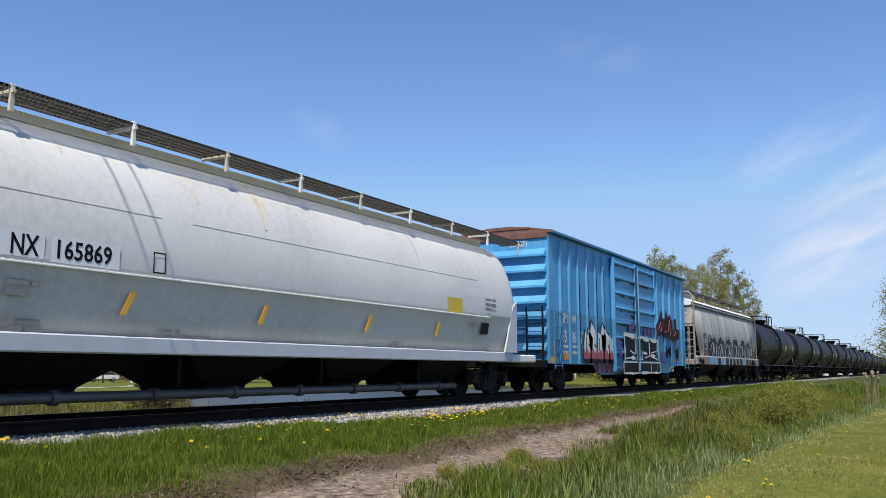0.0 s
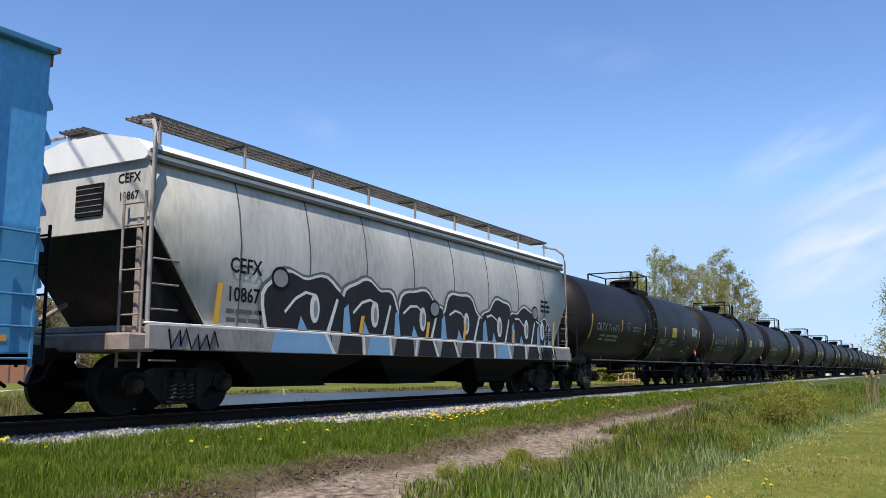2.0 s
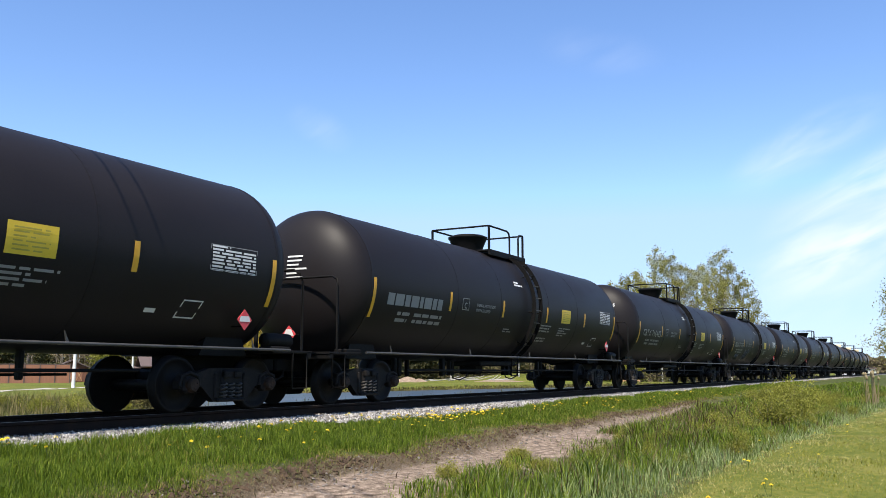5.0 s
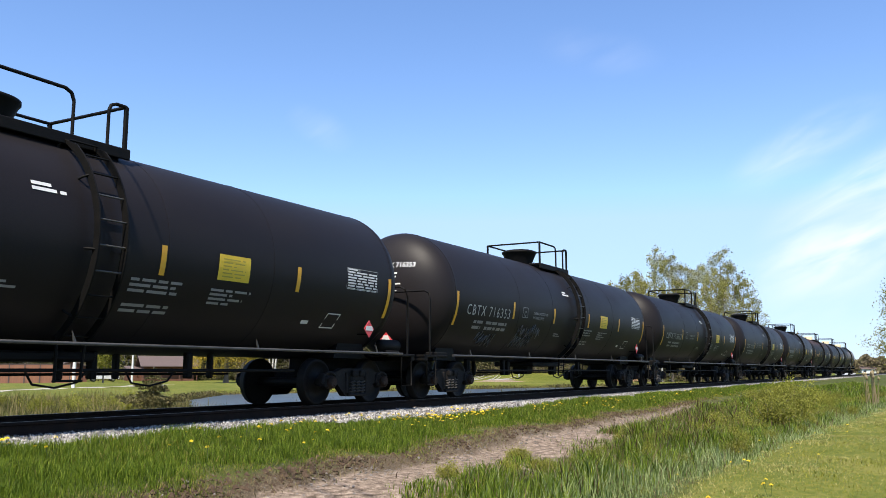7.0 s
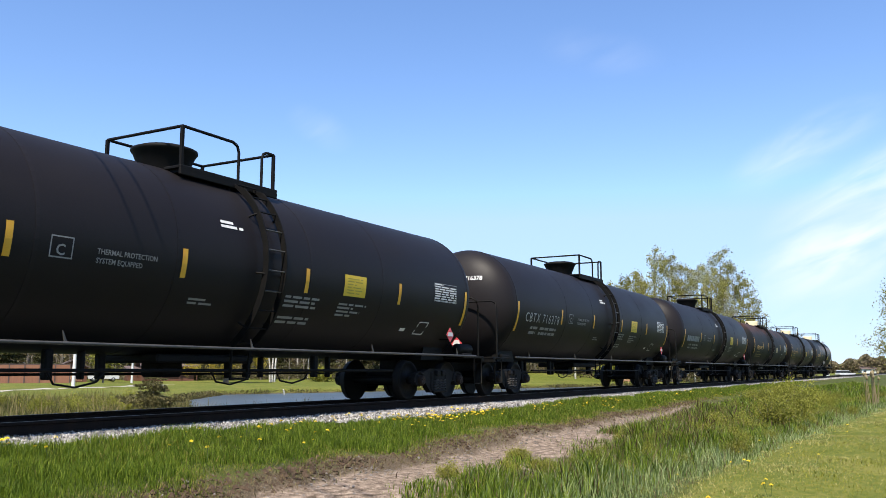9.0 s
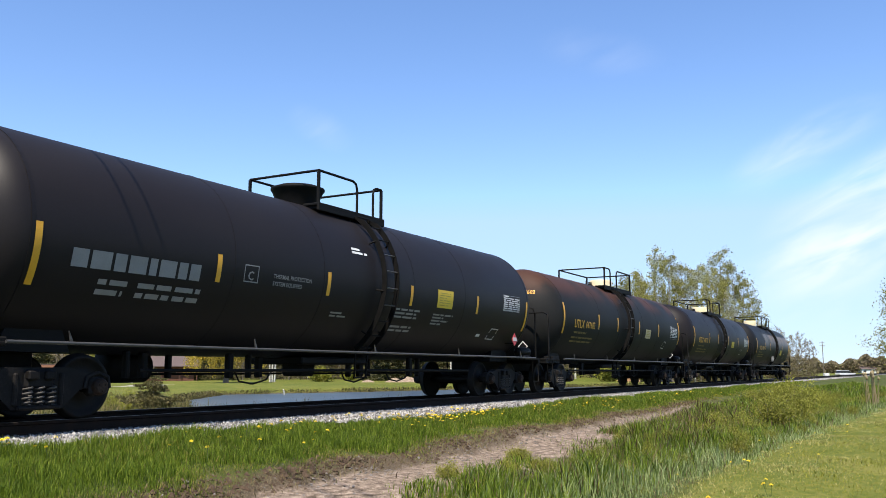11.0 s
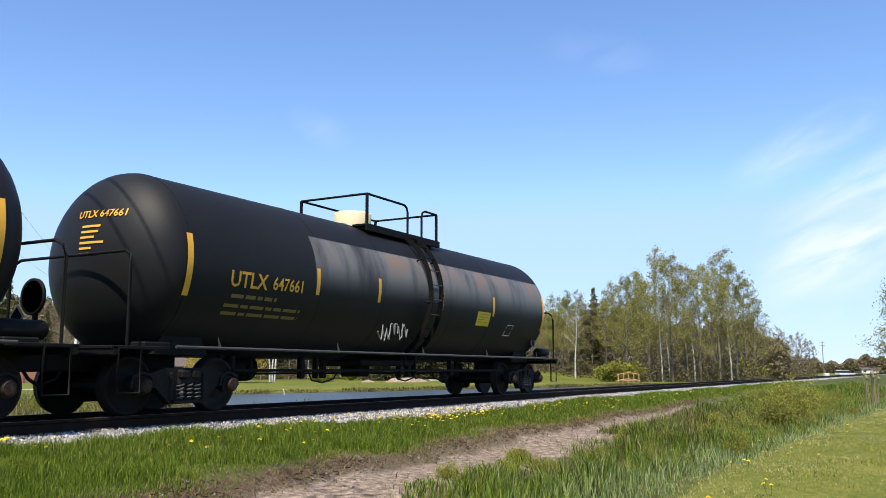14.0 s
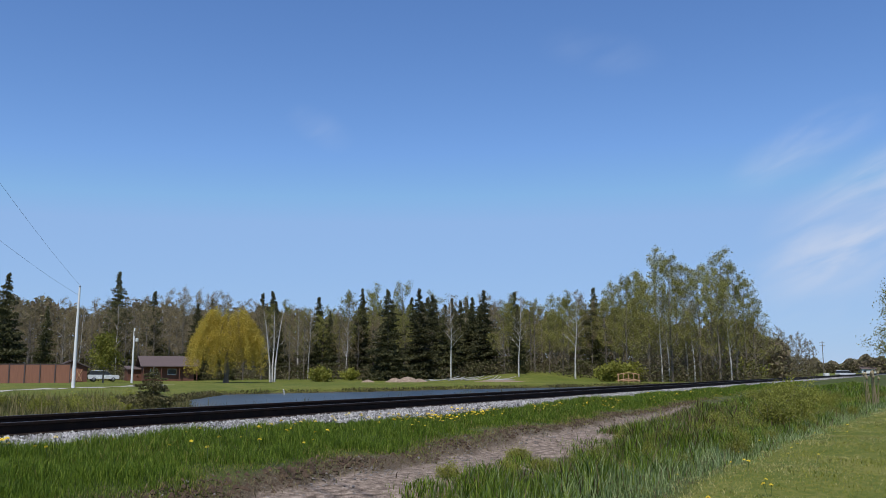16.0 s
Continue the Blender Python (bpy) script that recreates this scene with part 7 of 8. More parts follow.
def make_buildings():
    def frame_at(px, d, extra=0.0):
        x, y = away(deg(px), d)
        return pose(x, y, gz(x, y), 0, 0, AZ - deg(px) - 90 + extra)

    # log cabin with porch
    h = thing("log_cabin", "brown log cabin with a low brown roof and porch", "house", frame_at(300, 150, 10))
    part("wall", Builder().box(0, 2.5, 1.25, 8.0, 5.0, 2.9, 0.03), LOGWALL, h)
    r = Builder().prism([(-0.9, 2.3), (-0.9, 2.45), (2.5, 4.1), (5.6, 2.45), (5.6, 2.3), (2.5, 3.95)], "yz", -4.7, 4.9)
    part("roof", r, SHINGLE, h, "brown shingle roof")
    for x, w in ((-2.5, 1.2), (0.4, 1.4)):
        win = part("window", Builder().box(x, -0.02, 1.5, w, 0.06, 1.0, 0.01), WHITEPOLE, h, "window with a pale frame")
        part("pane", Builder().box(x, -0.055, 1.5, w - 0.16, 0.03, 0.84), GLASS, win)
    part("door", Builder().box(2.6, -0.02, 1.0, 0.95, 0.08, 2.05, 0.01), LOGWALL, h)
    for x in (-4.2, -1.4, 1.5, 4.3):
        part("porch_post", Builder().box(x, -0.7, 1.15, 0.14, 0.14, 2.4, 0.02), LOGWALL, h)
    # low wing
    h = thing("side_shed", "low brown shed beside the cabin", "shed", frame_at(243, 152, 10))
    part("wall", Builder().box(0, 1.5, 0.9, 3.0, 3.0, 2.1, 0.02), LOGWALL, h)
    part("roof", Builder().prism([(-0.3, 1.85), (-0.3, 1.97), (3.2, 2.5), (3.2, 2.38)], "yz", -1.7, 1.7), SHINGLE, h)
    # red shed with gable
    h = thing("garden_shed", "small red-brown shed with a gable roof and an orange door", "shed", frame_at(127, 145, 4))
    part("wall", Builder().prism([(-2.2, -0.2), (2.2, -0.2), (2.2, 2.2), (0, 3.1), (-2.2, 2.2)], "xz", 0, 4), LOGWALL, h)
    part("roof", Builder().prism([(-2.7, 2.05), (0, 3.2), (2.7, 2.05), (2.7, 2.2), (0, 3.38), (-2.7, 2.2)], "xz", -0.4, 4.3), SHINGLE, h, "brown gable roof")
    d = part("door", Builder().box(0.6, -0.04, 1.0, 1.9, 0.08, 1.9, 0.01), FENCEWOOD, h, "orange-brown double door with cross braces")
    for x0, x1 in ((-0.3, 0.55), (0.65, 1.5)):
        for za, zb in ((0.15, 1.85), (1.85, 0.15)):
            part("brace", Builder().tube([(x0, -0.1, za), (x1, -0.1, zb)], 0.05, 4), TIMBER, d)
    # no opening here: a dark panel carries the shade inside the doorway
    part("doorway", Builder().box(-1.1, -0.03, 1.0, 0.7, 0.06, 1.9), GLASS, h, "dark panel painted as the shade of an open doorway")
    # board fence
    f = thing("board_fence", "tall red-brown board fence with posts", "fence", frame_at(40, 135, 0))
    for k in range(9):
        x = -9.5 + k * 1.95
        part("post", Builder().box(x, -0.06, 1.35, 0.14, 0.14, 2.9, 0.01), SHINGLE, f)
        if k < 8:
            part("panel", Builder().box(x + 0.975, 0, 1.3, 1.8, 0.06, 2.7, 0.01), FENCEWOOD, f)
    part("top_rail", Builder().box(-1.7, 0, 2.7, 15.8, 0.12, 0.12, 0.01), SHINGLE, f)
    # parked car
    c = thing("parked_car", "silver sport utility car parked by the shed", "car", frame_at(183, 146, 8))
    b = Builder()
    for y in ((-0.88, 0.88),):
        low = [(-2.25, 0.45), (2.25, 0.45), (2.3, 0.8), (2.15, 1.0), (1.1, 1.05), (-2.3, 1.08), (-2.35, 0.7)]
        b.prism(low, "xz", -0.88, 0.88)
    part("body", b, CARPAINT, c)
    b = Builder().prism([(1.15, 1.05), (0.5, 1.62), (-1.9, 1.68), (-2.28, 1.08)], "xz", -0.78, 0.78)
    part("cabin", b, GLASS, c, "dark windows")
    part("roof", Builder().prism([(0.52, 1.62), (0.3, 1.72), (-1.8, 1.76), (-1.95, 1.66)], "xz", -0.76, 0.76), CARPAINT, c)
    for x in (-1.45, 1.4):
        for y in (-0.82, 0.82):
            w = part("wheel", Builder().turned([(-0.11, 0.2), (-0.11, 0.33), (0.11, 0.33), (0.11, 0.2)], 1, 18, (x, y, 0.34)), RUBBER, c)
            part("rim", Builder().turned([(-0.118, 0.0), (-0.118, 0.2), (0.118, 0.2), (0.118, 0.0)], 1, 14, (x, y, 0.34)), STEEL, w)
    for x, y in ((2.26, -0.6), (2.26, 0.6)):
        part("headlight", Builder().box(x, y, 0.85, 0.08, 0.3, 0.16, 0.02), STEEL, c)
    # poles
    x, y = away(deg(131), 86)
    p = thing("white_pole", "tall white-painted utility pole", "utility pole", pose(x, y, gz(x, y), 0, 0.3, 0))
    part("shaft", Builder().tube([(0, 0, -0.3), (0, 0, 5), (0.05, 0, 9.2)], 0.165, 12, True, 0.085), WHITEPOLE, p)
    part("insulator", Builder().turned([(0, 0.06), (0.1, 0.09), (0.2, 0.05), (0.25, 0.0)], 2, 10, (0.05, 0, 9.15)), STEEL, p)
    x, y = away(deg(234), 128)
    p = thing("yard_light_pole", "white yard pole with a lamp and meter box", "utility pole", pose(x, y, gz(x, y)))
    part("shaft", Builder().tube([(0, 0, -0.3), (0.05, 0, 7.6)], 0.16, 10, True, 0.1), WHITEPOLE, p)
    part("lamp_head", Builder().box(0.45, -0.1, 6.0, 0.4, 0.3, 0.5, 0.06), WHITEPOLE, p)
    part("insulator", Builder().box(0.05, 0, 6.9, 0.16, 0.3, 0.7, 0.03), BARK, p)
    # footbridge rail by the pond
    x, y = away(deg(1112), 132)
    g = thing("garden_bridge", "small arched wooden bridge with railings", "footbridge", pose(x, y, gz(x, y), 0, 0, AZ - deg(1112) - 90))
    for yy in (-0.6, 0.6):
        path = [(-1.6 + 3.2 * k / 10, yy, 1.15 + 0.25 * math.sin(math.pi * k / 10)) for k in range(11)]
        part("handrail", Builder().tube(path, 0.07, 6), TIMBER, g)
        path = [(q[0], q[1], q[2] - 0.9) for q in path]
        part("side_beam", Builder().tube(path, 0.09, 6), TIMBER, g)
        for xx in (-1.5, -0.75, 0, 0.75, 1.5):
            part("baluster", Builder().box(xx, yy, 0.6, 0.12, 0.12, 1.4, 0.01), TIMBER, g)
    part("deck", Builder().prism([(-1.6 + 3.2 * k / 8, 0.3 + 0.25 * math.sin(math.pi * k / 8)) for k in range(9)] + [(1.6, 0.2), (-1.6, 0.2)], "xz", -0.6, 0.6), TIMBER, g)
    # far end of the line: pole, house and car by the crossing
    x, y = away(deg(1458), 250)
    p = thing("far_utility_pole", "distant grey utility pole with crossarm", "utility pole", pose(x, y, gz(x, y), 0, 0, AZ))
    part("shaft", Builder().tube([(0, 0, -0.3), (0, 0, 9.4)], 0.13, 8, True, 0.09), BARK, p)
    for z in (8.2, 9.0):
        part("crossarm", Builder().box(0, 0, z, 0.12, 1.3, 0.14, 0.02), BARK, p)
    x, y = away(deg(1462), 200)
    solid("signal_cabinet", Builder().box(0, 0, 0.5, 0.8, 1.0, 1.2, 0.04), WHITEPOLE, "white equipment cabinet by the crossing", "cabinet", at=pose(x, y, gz(x, y), 0, 0, AZ))
    h = thing("far_house", "distant low white house with a dark roof", "house", frame_at(1538, 560, 20))
    part("wall", Builder().box(0, 3, 1.2, 8, 6, 2.6, 0.05), WHITEPOLE, h)
    part("roof", Builder().prism([(-0.6, 2.45), (3, 4.0), (6.6, 2.45)], "yz", -4.5, 4.5), SHINGLE, h)
    for xx in (-2.3, 1.6):
        part("window", Builder().box(xx, -0.02, 1.3, 1.6, 0.08, 1.0), GLASS, h)
    x, y = away(deg(1496), 235)
    dark_car = copy_thing(c, pose(x, y, gz(x, y), 0, 0, AZ - 75))
    tagged(dark_car, "car waiting far off by the crossing", "car")
    # driveway strip
    d = Builder()
    pts = []
    for k in range(25):
        xx = 28 + k * 1.6
        yy = 55.5 + 0.16 * (xx - 45)
        pts.append([(xx, yy, gz(xx, yy) + 0.03), (xx, yy + 1.9, gz(xx, yy + 1.9) + 0.03)])
    d.loft(pts, closed=False, caps=False)
    solid("driveway", d, mat("pale_gravel_drive", [(0.3, 0.28, 0.24), (0.42, 0.4, 0.35)], 3, 0.9, 0, 0.2), "pale gravel drive across the lawn", "driveway", "structure")
    # driftwood and stump by the water, log piles at the wood's edge
    x, y = away(deg(505), 76)
    s = solid("driftwood_post", Builder().tube([(0.35, 0, -0.4), (0, 0, 0.4), (-0.2, 0, 0.95)], 0.1, 7, True, 0.07), BIRCH, "bleached stump leaning at the pond's edge", "stump", at=pose(x, y, gz(x, y)))
    rg = random.Random(4)
    DRIFT = mat("bleached_wood", [(0.25, 0.23, 0.2), (0.4, 0.38, 0.34)], 5, 0.8)
    heap_mat = mat("tan_earth", [(0.13, 0.09, 0.06), (0.24, 0.18, 0.13), (0.34, 0.27, 0.2)], 3, 0.95, 0, 0.4, 14, spec=0.1)
    for px, w, hh in ((700, 1.9, 0.75), (722, 2.2, 0.9), (742, 1.5, 0.6), (652, 1.2, 0.5), (880, 4.5, 0.35)):
        x, y = away(deg(px), 131)
        rows = [[(w * q * math.cos(a) * rg.uniform(0.85, 1.15), 0.7 * w * q * math.sin(a) * rg.uniform(0.85, 1.15), hh * (1 - q ** 1.6) * rg.uniform(0.85, 1.1) - 0.1) for a in [0.449 * j for j in range(14)]] for q in (1.0, 0.75, 0.5, 0.25, 0.05)]
        solid("earth_heap", Builder().loft(rows), heap_mat, "low heap of bare tan earth beside the pond", "earth heap", group="earth heaps by the woods", at=pose(x, y, gz(x, y), 0, 0, AZ - deg(px) - 90))
    for k in range(16):
        px = rg.uniform(760, 900)
        x, y = away(deg(px), rg.uniform(130, 138))
        b = Builder().tube([(-rg.uniform(1, 2.6), 0, 0), (0, 0, 0.1), (rg.uniform(1, 2.6), 0, rg.uniform(0, 0.7))], 0.1, 6, True, 0.05)
        solid("fallen_log", b, DRIFT, "bleached fallen log at the edge of the woods", "log", group="logs by the woods", at=pose(x, y, gz(x, y) + 0.15, 0, 0, rg.uniform(-70, 20)))


make_buildings()


# ---- plants along the line ----
def blades(rng, x, y, h, w, lean=0.35, z=None):
    """Bent grass blades of two faces each."""
    n = len(x)
    z = ground_z(x, y) - 0.02 if z is None else z
    a = rng.uniform(0, 2 * np.pi, n)
    dx, dy = np.cos(a), np.sin(a)
    b = a + np.pi / 2 + rng.normal(0, 0.5, n)
    wx, wy = np.cos(b) * w / 2, np.sin(b) * w / 2
    l1, l2 = lean * h * rng.uniform(0.1, 0.5, n), lean * h * rng.uniform(0.5, 1.6, n)
    p0a = np.stack([x - wx, y - wy, z], -1)
    p0b = np.stack([x + wx, y + wy, z], -1)
    m = np.stack([x + dx * l1, y + dy * l1, z + h * 0.6], -1)
    e = np.stack([wx, wy, np.zeros(n)], -1) * 0.75
    t = np.stack([x + dx * l2, y + dy * l2, z + h], -1)
    V = np.stack([p0a, p0b, m - e, m + e, t], 1)
    return V


def blade_object(name, V, material, label):
    n = len(V)
    base = np.arange(n)[:, None] * 5
    quads = base + np.array([[0, 1, 3, 2]])
    tris = base + np.array([[2, 3, 4]])
    me = bpy.data.meshes.new(name)
    me.vertices.add(n * 5)
    me.vertices.foreach_set("co", V.reshape(-1).astype(np.float32))
    me.loops.add(n * 7)
    idx = np.concatenate([quads, tris], 1).reshape(-1).astype(np.int32)
    me.loops.foreach_set("vertex_index", idx)
    me.polygons.add(2 * n)
    starts = (np.arange(n)[:, None] * 7 + np.array([[0, 4]])).reshape(-1).astype(np.int32)
    me.polygons.foreach_set("loop_start", starts)
    me.materials.append(material)
    me.update(calc_edges=True)
    return tagged(new(name, me), label, "grass", kind="stuff")


def lawn_edge(x):
    return np.interp(x, [0, 10, 17, 31, 60, 200], [-7.85, -7.9, -8.15, -8.85, -10.3, -17])


def make_plants():
    rng = np.random.default_rng(12)

    def patch(n, x0, x1, y0, y1, power=1.7):
        x = x0 + (x1 - x0) * rng.random(n) ** power
        return x, y0 + (y1 - y0) * rng.random(n)

    def wave(x, y, f, p):
        """Slow uneven patches between -1 and 1."""
        return np.sin(f * x + 1.7 * np.sin(0.8 * f * y + p)) * np.sin(1.3 * f * y + 1.4 * np.sin(0.7 * f * x + 2 * p))
    # verge between ballast and track
    x, y = patch(300000, 4.0, 85, -4.75, -1.6, 1.8)
    edge = -4.35 + 0.032 * (x - 7) + 0.15 * np.sin(x * 0.9) + 0.2 * np.sin(x * 2.7)
    bare = ballast_edge(x)
    keep = (y > edge - 0.3 * rng.random(len(x))) & (y < bare - 0.04 + 0.07 * rng.normal(0, 1, len(x)))
    x, y, edge, bare = x[keep], y[keep], edge[keep], bare[keep]
    clump = wave(x, y, 2.6, 0.4) + 0.6 * wave(x, y, 6.0, 1.1)
    h = np.clip(0.105 + 0.045 * clump + rng.normal(0, 0.032, len(x)), 0.025, 0.26)
    h *= np.clip((y - edge) / 0.9 + 0.3, 0.3, 1.1) * np.clip((bare - y) / 0.5 + 0.45, 0.45, 1.0)
    pale = rng.random(len(x)) < np.clip(0.75 - (y - edge) / 0.75, 0.06, 0.8) + 0.12 * wave(x, y, 1.1, 2.0)
    w = 0.0045 + 0.00036 * x
    blade_object("verge_grass", blades(rng, x[~pale], y[~pale], h[~pale], w[~pale]), GRASS, "fresh green grass between ballast and dirt track")
    blade_object("verge_pale_grass", blades(rng, x[pale], y[pale], h[pale] * 0.85, w[pale], 0.6), PALEGRASS, "yellowing grass above the dirt track")
    # ditch vegetation between the track and the lawn
    x, y = patch(270000, 3.5, 85, -11.0, -4.0, 1.75)
    le = lawn_edge(x)
    top = np.interp(x, [7, 12, 17, 30], [-6.0, -5.6, -5.2, -4.2]) + 0.12 * np.sin(x * 0.7 + 1) + 0.12 * np.sin(x * 2.2)
    keep = (y > le + 0.12 * rng.normal(0, 1, len(x))) & (y < top + 0.15 * rng.normal(0, 1, len(x)))
    x, y, le, top = x[keep], y[keep], le[keep], top[keep]
    tuft = wave(x, y, 2.1, 0.9) + 0.5 * wave(x, y, 5.2, 0.2)
    h = np.clip(0.2 + 0.12 * tuft + 0.06 * wave(x, y, 0.8, 2.2) + rng.normal(0, 0.075, len(x)), 0.03, 0.6)
    h *= np.clip((y - le) / 0.9 + 0.25, 0.25, 1) * np.clip((top - y) / 1.0 + 0.35, 0.35, 1)
    w = (0.0055 + 0.00036 * x) * (1 + 0.7 * (tuft > 0.35))
    weeds = np.exp(-((x - 23) / 7) ** 2) * np.clip((y + 7.2) / 0.8, 0, 1)
    pick = rng.random(len(x))
    old = pick < 0.06 + 0.1 * (tuft < -0.5) + 0.3 * weeds
    blue = ~old & (rng.random(len(x)) < np.clip(1.15 - (y - le) / 1.1 + 0.3 * wave(x, y, 0.7, 1.0), 0.08, 0.95))
    green = ~old & ~blue
    blade_object("ditch_dead_stems", blades(rng, x[old], y[old], h[old] * 1.1, w[old], 0.5), leafy("dead_stems", [(0.06, 0.036, 0.018), (0.13, 0.08, 0.042), (0.22, 0.16, 0.09)], 0, 0.3), "brown dead stems among the ditch weeds")
    blade_object("ditch_grass", blades(rng, x[green], y[green], h[green], w[green], 0.45), GRASS, "tall green grass and weeds in the ditch")
    blade_object("ditch_reeds", blades(rng, x[blue], y[blue], h[blue], w[blue] * 0.9, 0.3), REED, "blue-green reedy grass in the ditch")
    # mown lawn
    x, y = patch(170000, 5, 55, -18, -7.6, 1.6)
    keep = y < lawn_edge(x) + 0.25
    x, y = x[keep], y[keep]
    h = np.clip(rng.normal(0.042, 0.014, len(x)), 0.015, 0.1)
    dry = rng.random(len(x)) < np.clip(0.4 + 0.35 * wave(x, y, 0.9, 0.3) + 0.3 * wave(x, y, 3.0, 1.2) + 0.55 * np.exp(-((y - lawn_edge(x)) / 0.55) ** 2), 0.05, 0.9)
    blade_object("lawn_grass", blades(rng, x[~dry], y[~dry], h[~dry], 0.006 + 0.0004 * x[~dry], 0.6), LAWN, "mown yellowish lawn grass")
    blade_object("lawn_thatch", blades(rng, x[dry], y[dry], h[dry], 0.006 + 0.0004 * x[dry], 0.9), leafy("pale_thatch", [(0.26, 0.25, 0.065), (0.38, 0.34, 0.12), (0.49, 0.43, 0.19)], 0, 0.4), "pale dry clippings in the lawn")
    # dry tufts, clods and stones along the dirt track
    x, y = patch(34000, 4, 34, -5.1, -3.3)
    keep = np.abs(y + 4.42 - 0.032 * (x - 7)) < 0.28 * np.abs(rng.normal(0, 1, len(x)))
    x, y = x[keep], y[keep]
    blade_object("dry_tufts", blades(rng, x, y, np.clip(rng.normal(0.055, 0.028, len(x)), 0.015, 0.15), 0.006 + 0.0004 * x, 1.0), leafy("dry_tuft_blades", [(0.09, 0.062, 0.03), (0.2, 0.145, 0.072), (0.12, 0.13, 0.035)], 0, 0.25), "dry tan tufts along the dirt track")
    dirs = np.array([(1, 0, 0), (-1, 0, 0), (0, 1, 0), (0, -1, 0), (0, 0, 0.7), (0, 0, -0.7)], float)
    tri = np.array([(0, 2, 4), (2, 1, 4), (1, 3, 4), (3, 0, 4), (2, 0, 5), (1, 2, 5), (3, 1, 5), (0, 3, 5)])

    def lumps(n, y0, spread_y, lo, hi):
        x = 4.5 + 26 * rng.random(n) ** 1.4
        y = y0 + 0.032 * (x - 7) + rng.normal(0, spread_y, n)
        sz = rng.uniform(lo, hi, n) * rng.uniform(0.5, 1.2, n)
        pts = dirs[None] * sz[:, None, None] * rng.uniform(0.6, 1.3, (n, 6, 1)) + np.stack([x, y, ground_z(x, y)], -1)[:, None]
        return pts[:, tri].reshape(-1, 3, 3)
    tagged(new("track_stones", soup("track_stones", lumps(1500, -4.75, 0.32, 0.006, 0.03), STONE)), "small stones on the dirt track", "stones", kind="stuff")
    tagged(new("soil_clods", soup("soil_clods", lumps(2600, -4.42, 0.13, 0.015, 0.055), mat("dark_soil_clods", [(0.03, 0.02, 0.013), (0.07, 0.047, 0.032), (0.13, 0.095, 0.068)], 14, 0.95, 0, 0.4, 60, spec=0.1))), "dark crumbling soil along the edge of the dirt track", "soil", kind="stuff")
    # rough bank between the rails and the pond
    coarse = leafy("coarse_bank_grass", [(0.05, 0.052, 0.015), (0.12, 0.12, 0.03), (0.19, 0.16, 0.06), (0.3, 0.23, 0.11)], 0, 0.35)
    x, y = rng.uniform(12, 70, 90000), rng.uniform(3, 34, 90000)
    d = pond_distance(x, y)
    keep = (d > 0.15) & ((y < 13) & (x > 20) & (rng.random(len(x)) < 0.3) | (y > 13) & (x < 36) & (y < 34 - 6 * rng.random(len(x)) ** 2))
    x, y = x[keep], y[keep]
    h = np.clip(rng.normal(0.36, 0.15, len(x)) * (1 + 0.7 * wave(x, y, 0.9, 0.7)), 0.05, 0.85)
    blade_object("bank_grass", blades(rng, x, y, h, 0.026), coarse, "coarse tan and green grass on the bank")
    # tussocks along the far shore
    x, y = rng.uniform(24, 128, 420000), rng.uniform(17, 48, 420000)
    d = pond_distance(x, y)
    keep = (d > -0.1) & (d < 0.9) & (y > 18)
    x, y = x[keep], y[keep]
    h = np.clip(rng.normal(0.14, 0.08, len(x)) * (1 + 0.6 * wave(x, y, 0.5, 0.2)), 0.04, 0.6)
    blade_object("shore_tussocks", blades(rng, x, y, h, 0.06, 0.6), leafy("shore_blades", [(0.045, 0.035, 0.015), (0.1, 0.085, 0.03), (0.16, 0.15, 0.045)], 0, 0.3), "dark matted grass along the pond's shore")
    # shrubs
    rng = np.random.default_rng(15)
    shrubs = [plant("ditch_shrub", bush_mesh(13 + i, 0.75, 0.85, 2600, 0.034), BARK, BUSH, "low leafy shrub in the ditch", "shrub", pose(26 + 3 * i, -7.0 - 0.3 * i, gz(26 + 3 * i, -7.0 - 0.3 * i)), "shrubs in the ditch", ("stems", "foliage")) for i in range(2)]
    rg = random.Random(6)
    for k in range(34):
        x = rg.uniform(17, 52) if k % 3 else rg.uniform(9, 18)
        y = lawn_edge(x) + rg.uniform(0.9, 2.6)
        put(shrubs[k % 2], x, float(y), rg.uniform(0.35, 0.65) if x > 19 else rg.uniform(0.2, 0.32), rg.uniform(0, 6.28))
    for k in range(70):
        x = rg.uniform(8, 34)
        y = lawn_edge(x) + rg.uniform(0.35, 3.0)
        if y < np.interp(x, [7, 12, 17, 30], [-6.2, -5.8, -5.4, -4.5]):
            put(shrubs[k % 2], x, float(y), rg.uniform(0.2, 0.5) if x > 16 else rg.uniform(0.14, 0.3), rg.uniform(0, 6.28))
    for k in range(24):
        x, y = away(deg(rg.uniform(-10, 330)), rg.uniform(37, 47))
        put(shrubs[k % 2], x, y, rg.uniform(0.35, 0.9), rg.uniform(0, 6.28))
    # the tall growth at the ditch's far end
    for px, d, sc in ((1345, 33, 0.62), (1362, 31, 0.8), (1380, 33, 1.0), (1398, 35, 1.05), (1412, 34, 0.8), (1428, 38, 0.9), (1444, 40, 0.75), (1375, 40, 1.15), (1458, 44, 0.75), (1325, 36, 0.6), (1300, 29, 0.42), (1278, 27, 0.36), (1395, 29, 0.5), (1475, 47, 0.7)):
        x, y = away(deg(px), d)
        put(shrubs[px % 2], x, y, sc, px, sc * rg.uniform(0.95, 1.45))
    # dry reed stalks
    x0, y0 = away(deg(1534), 43)
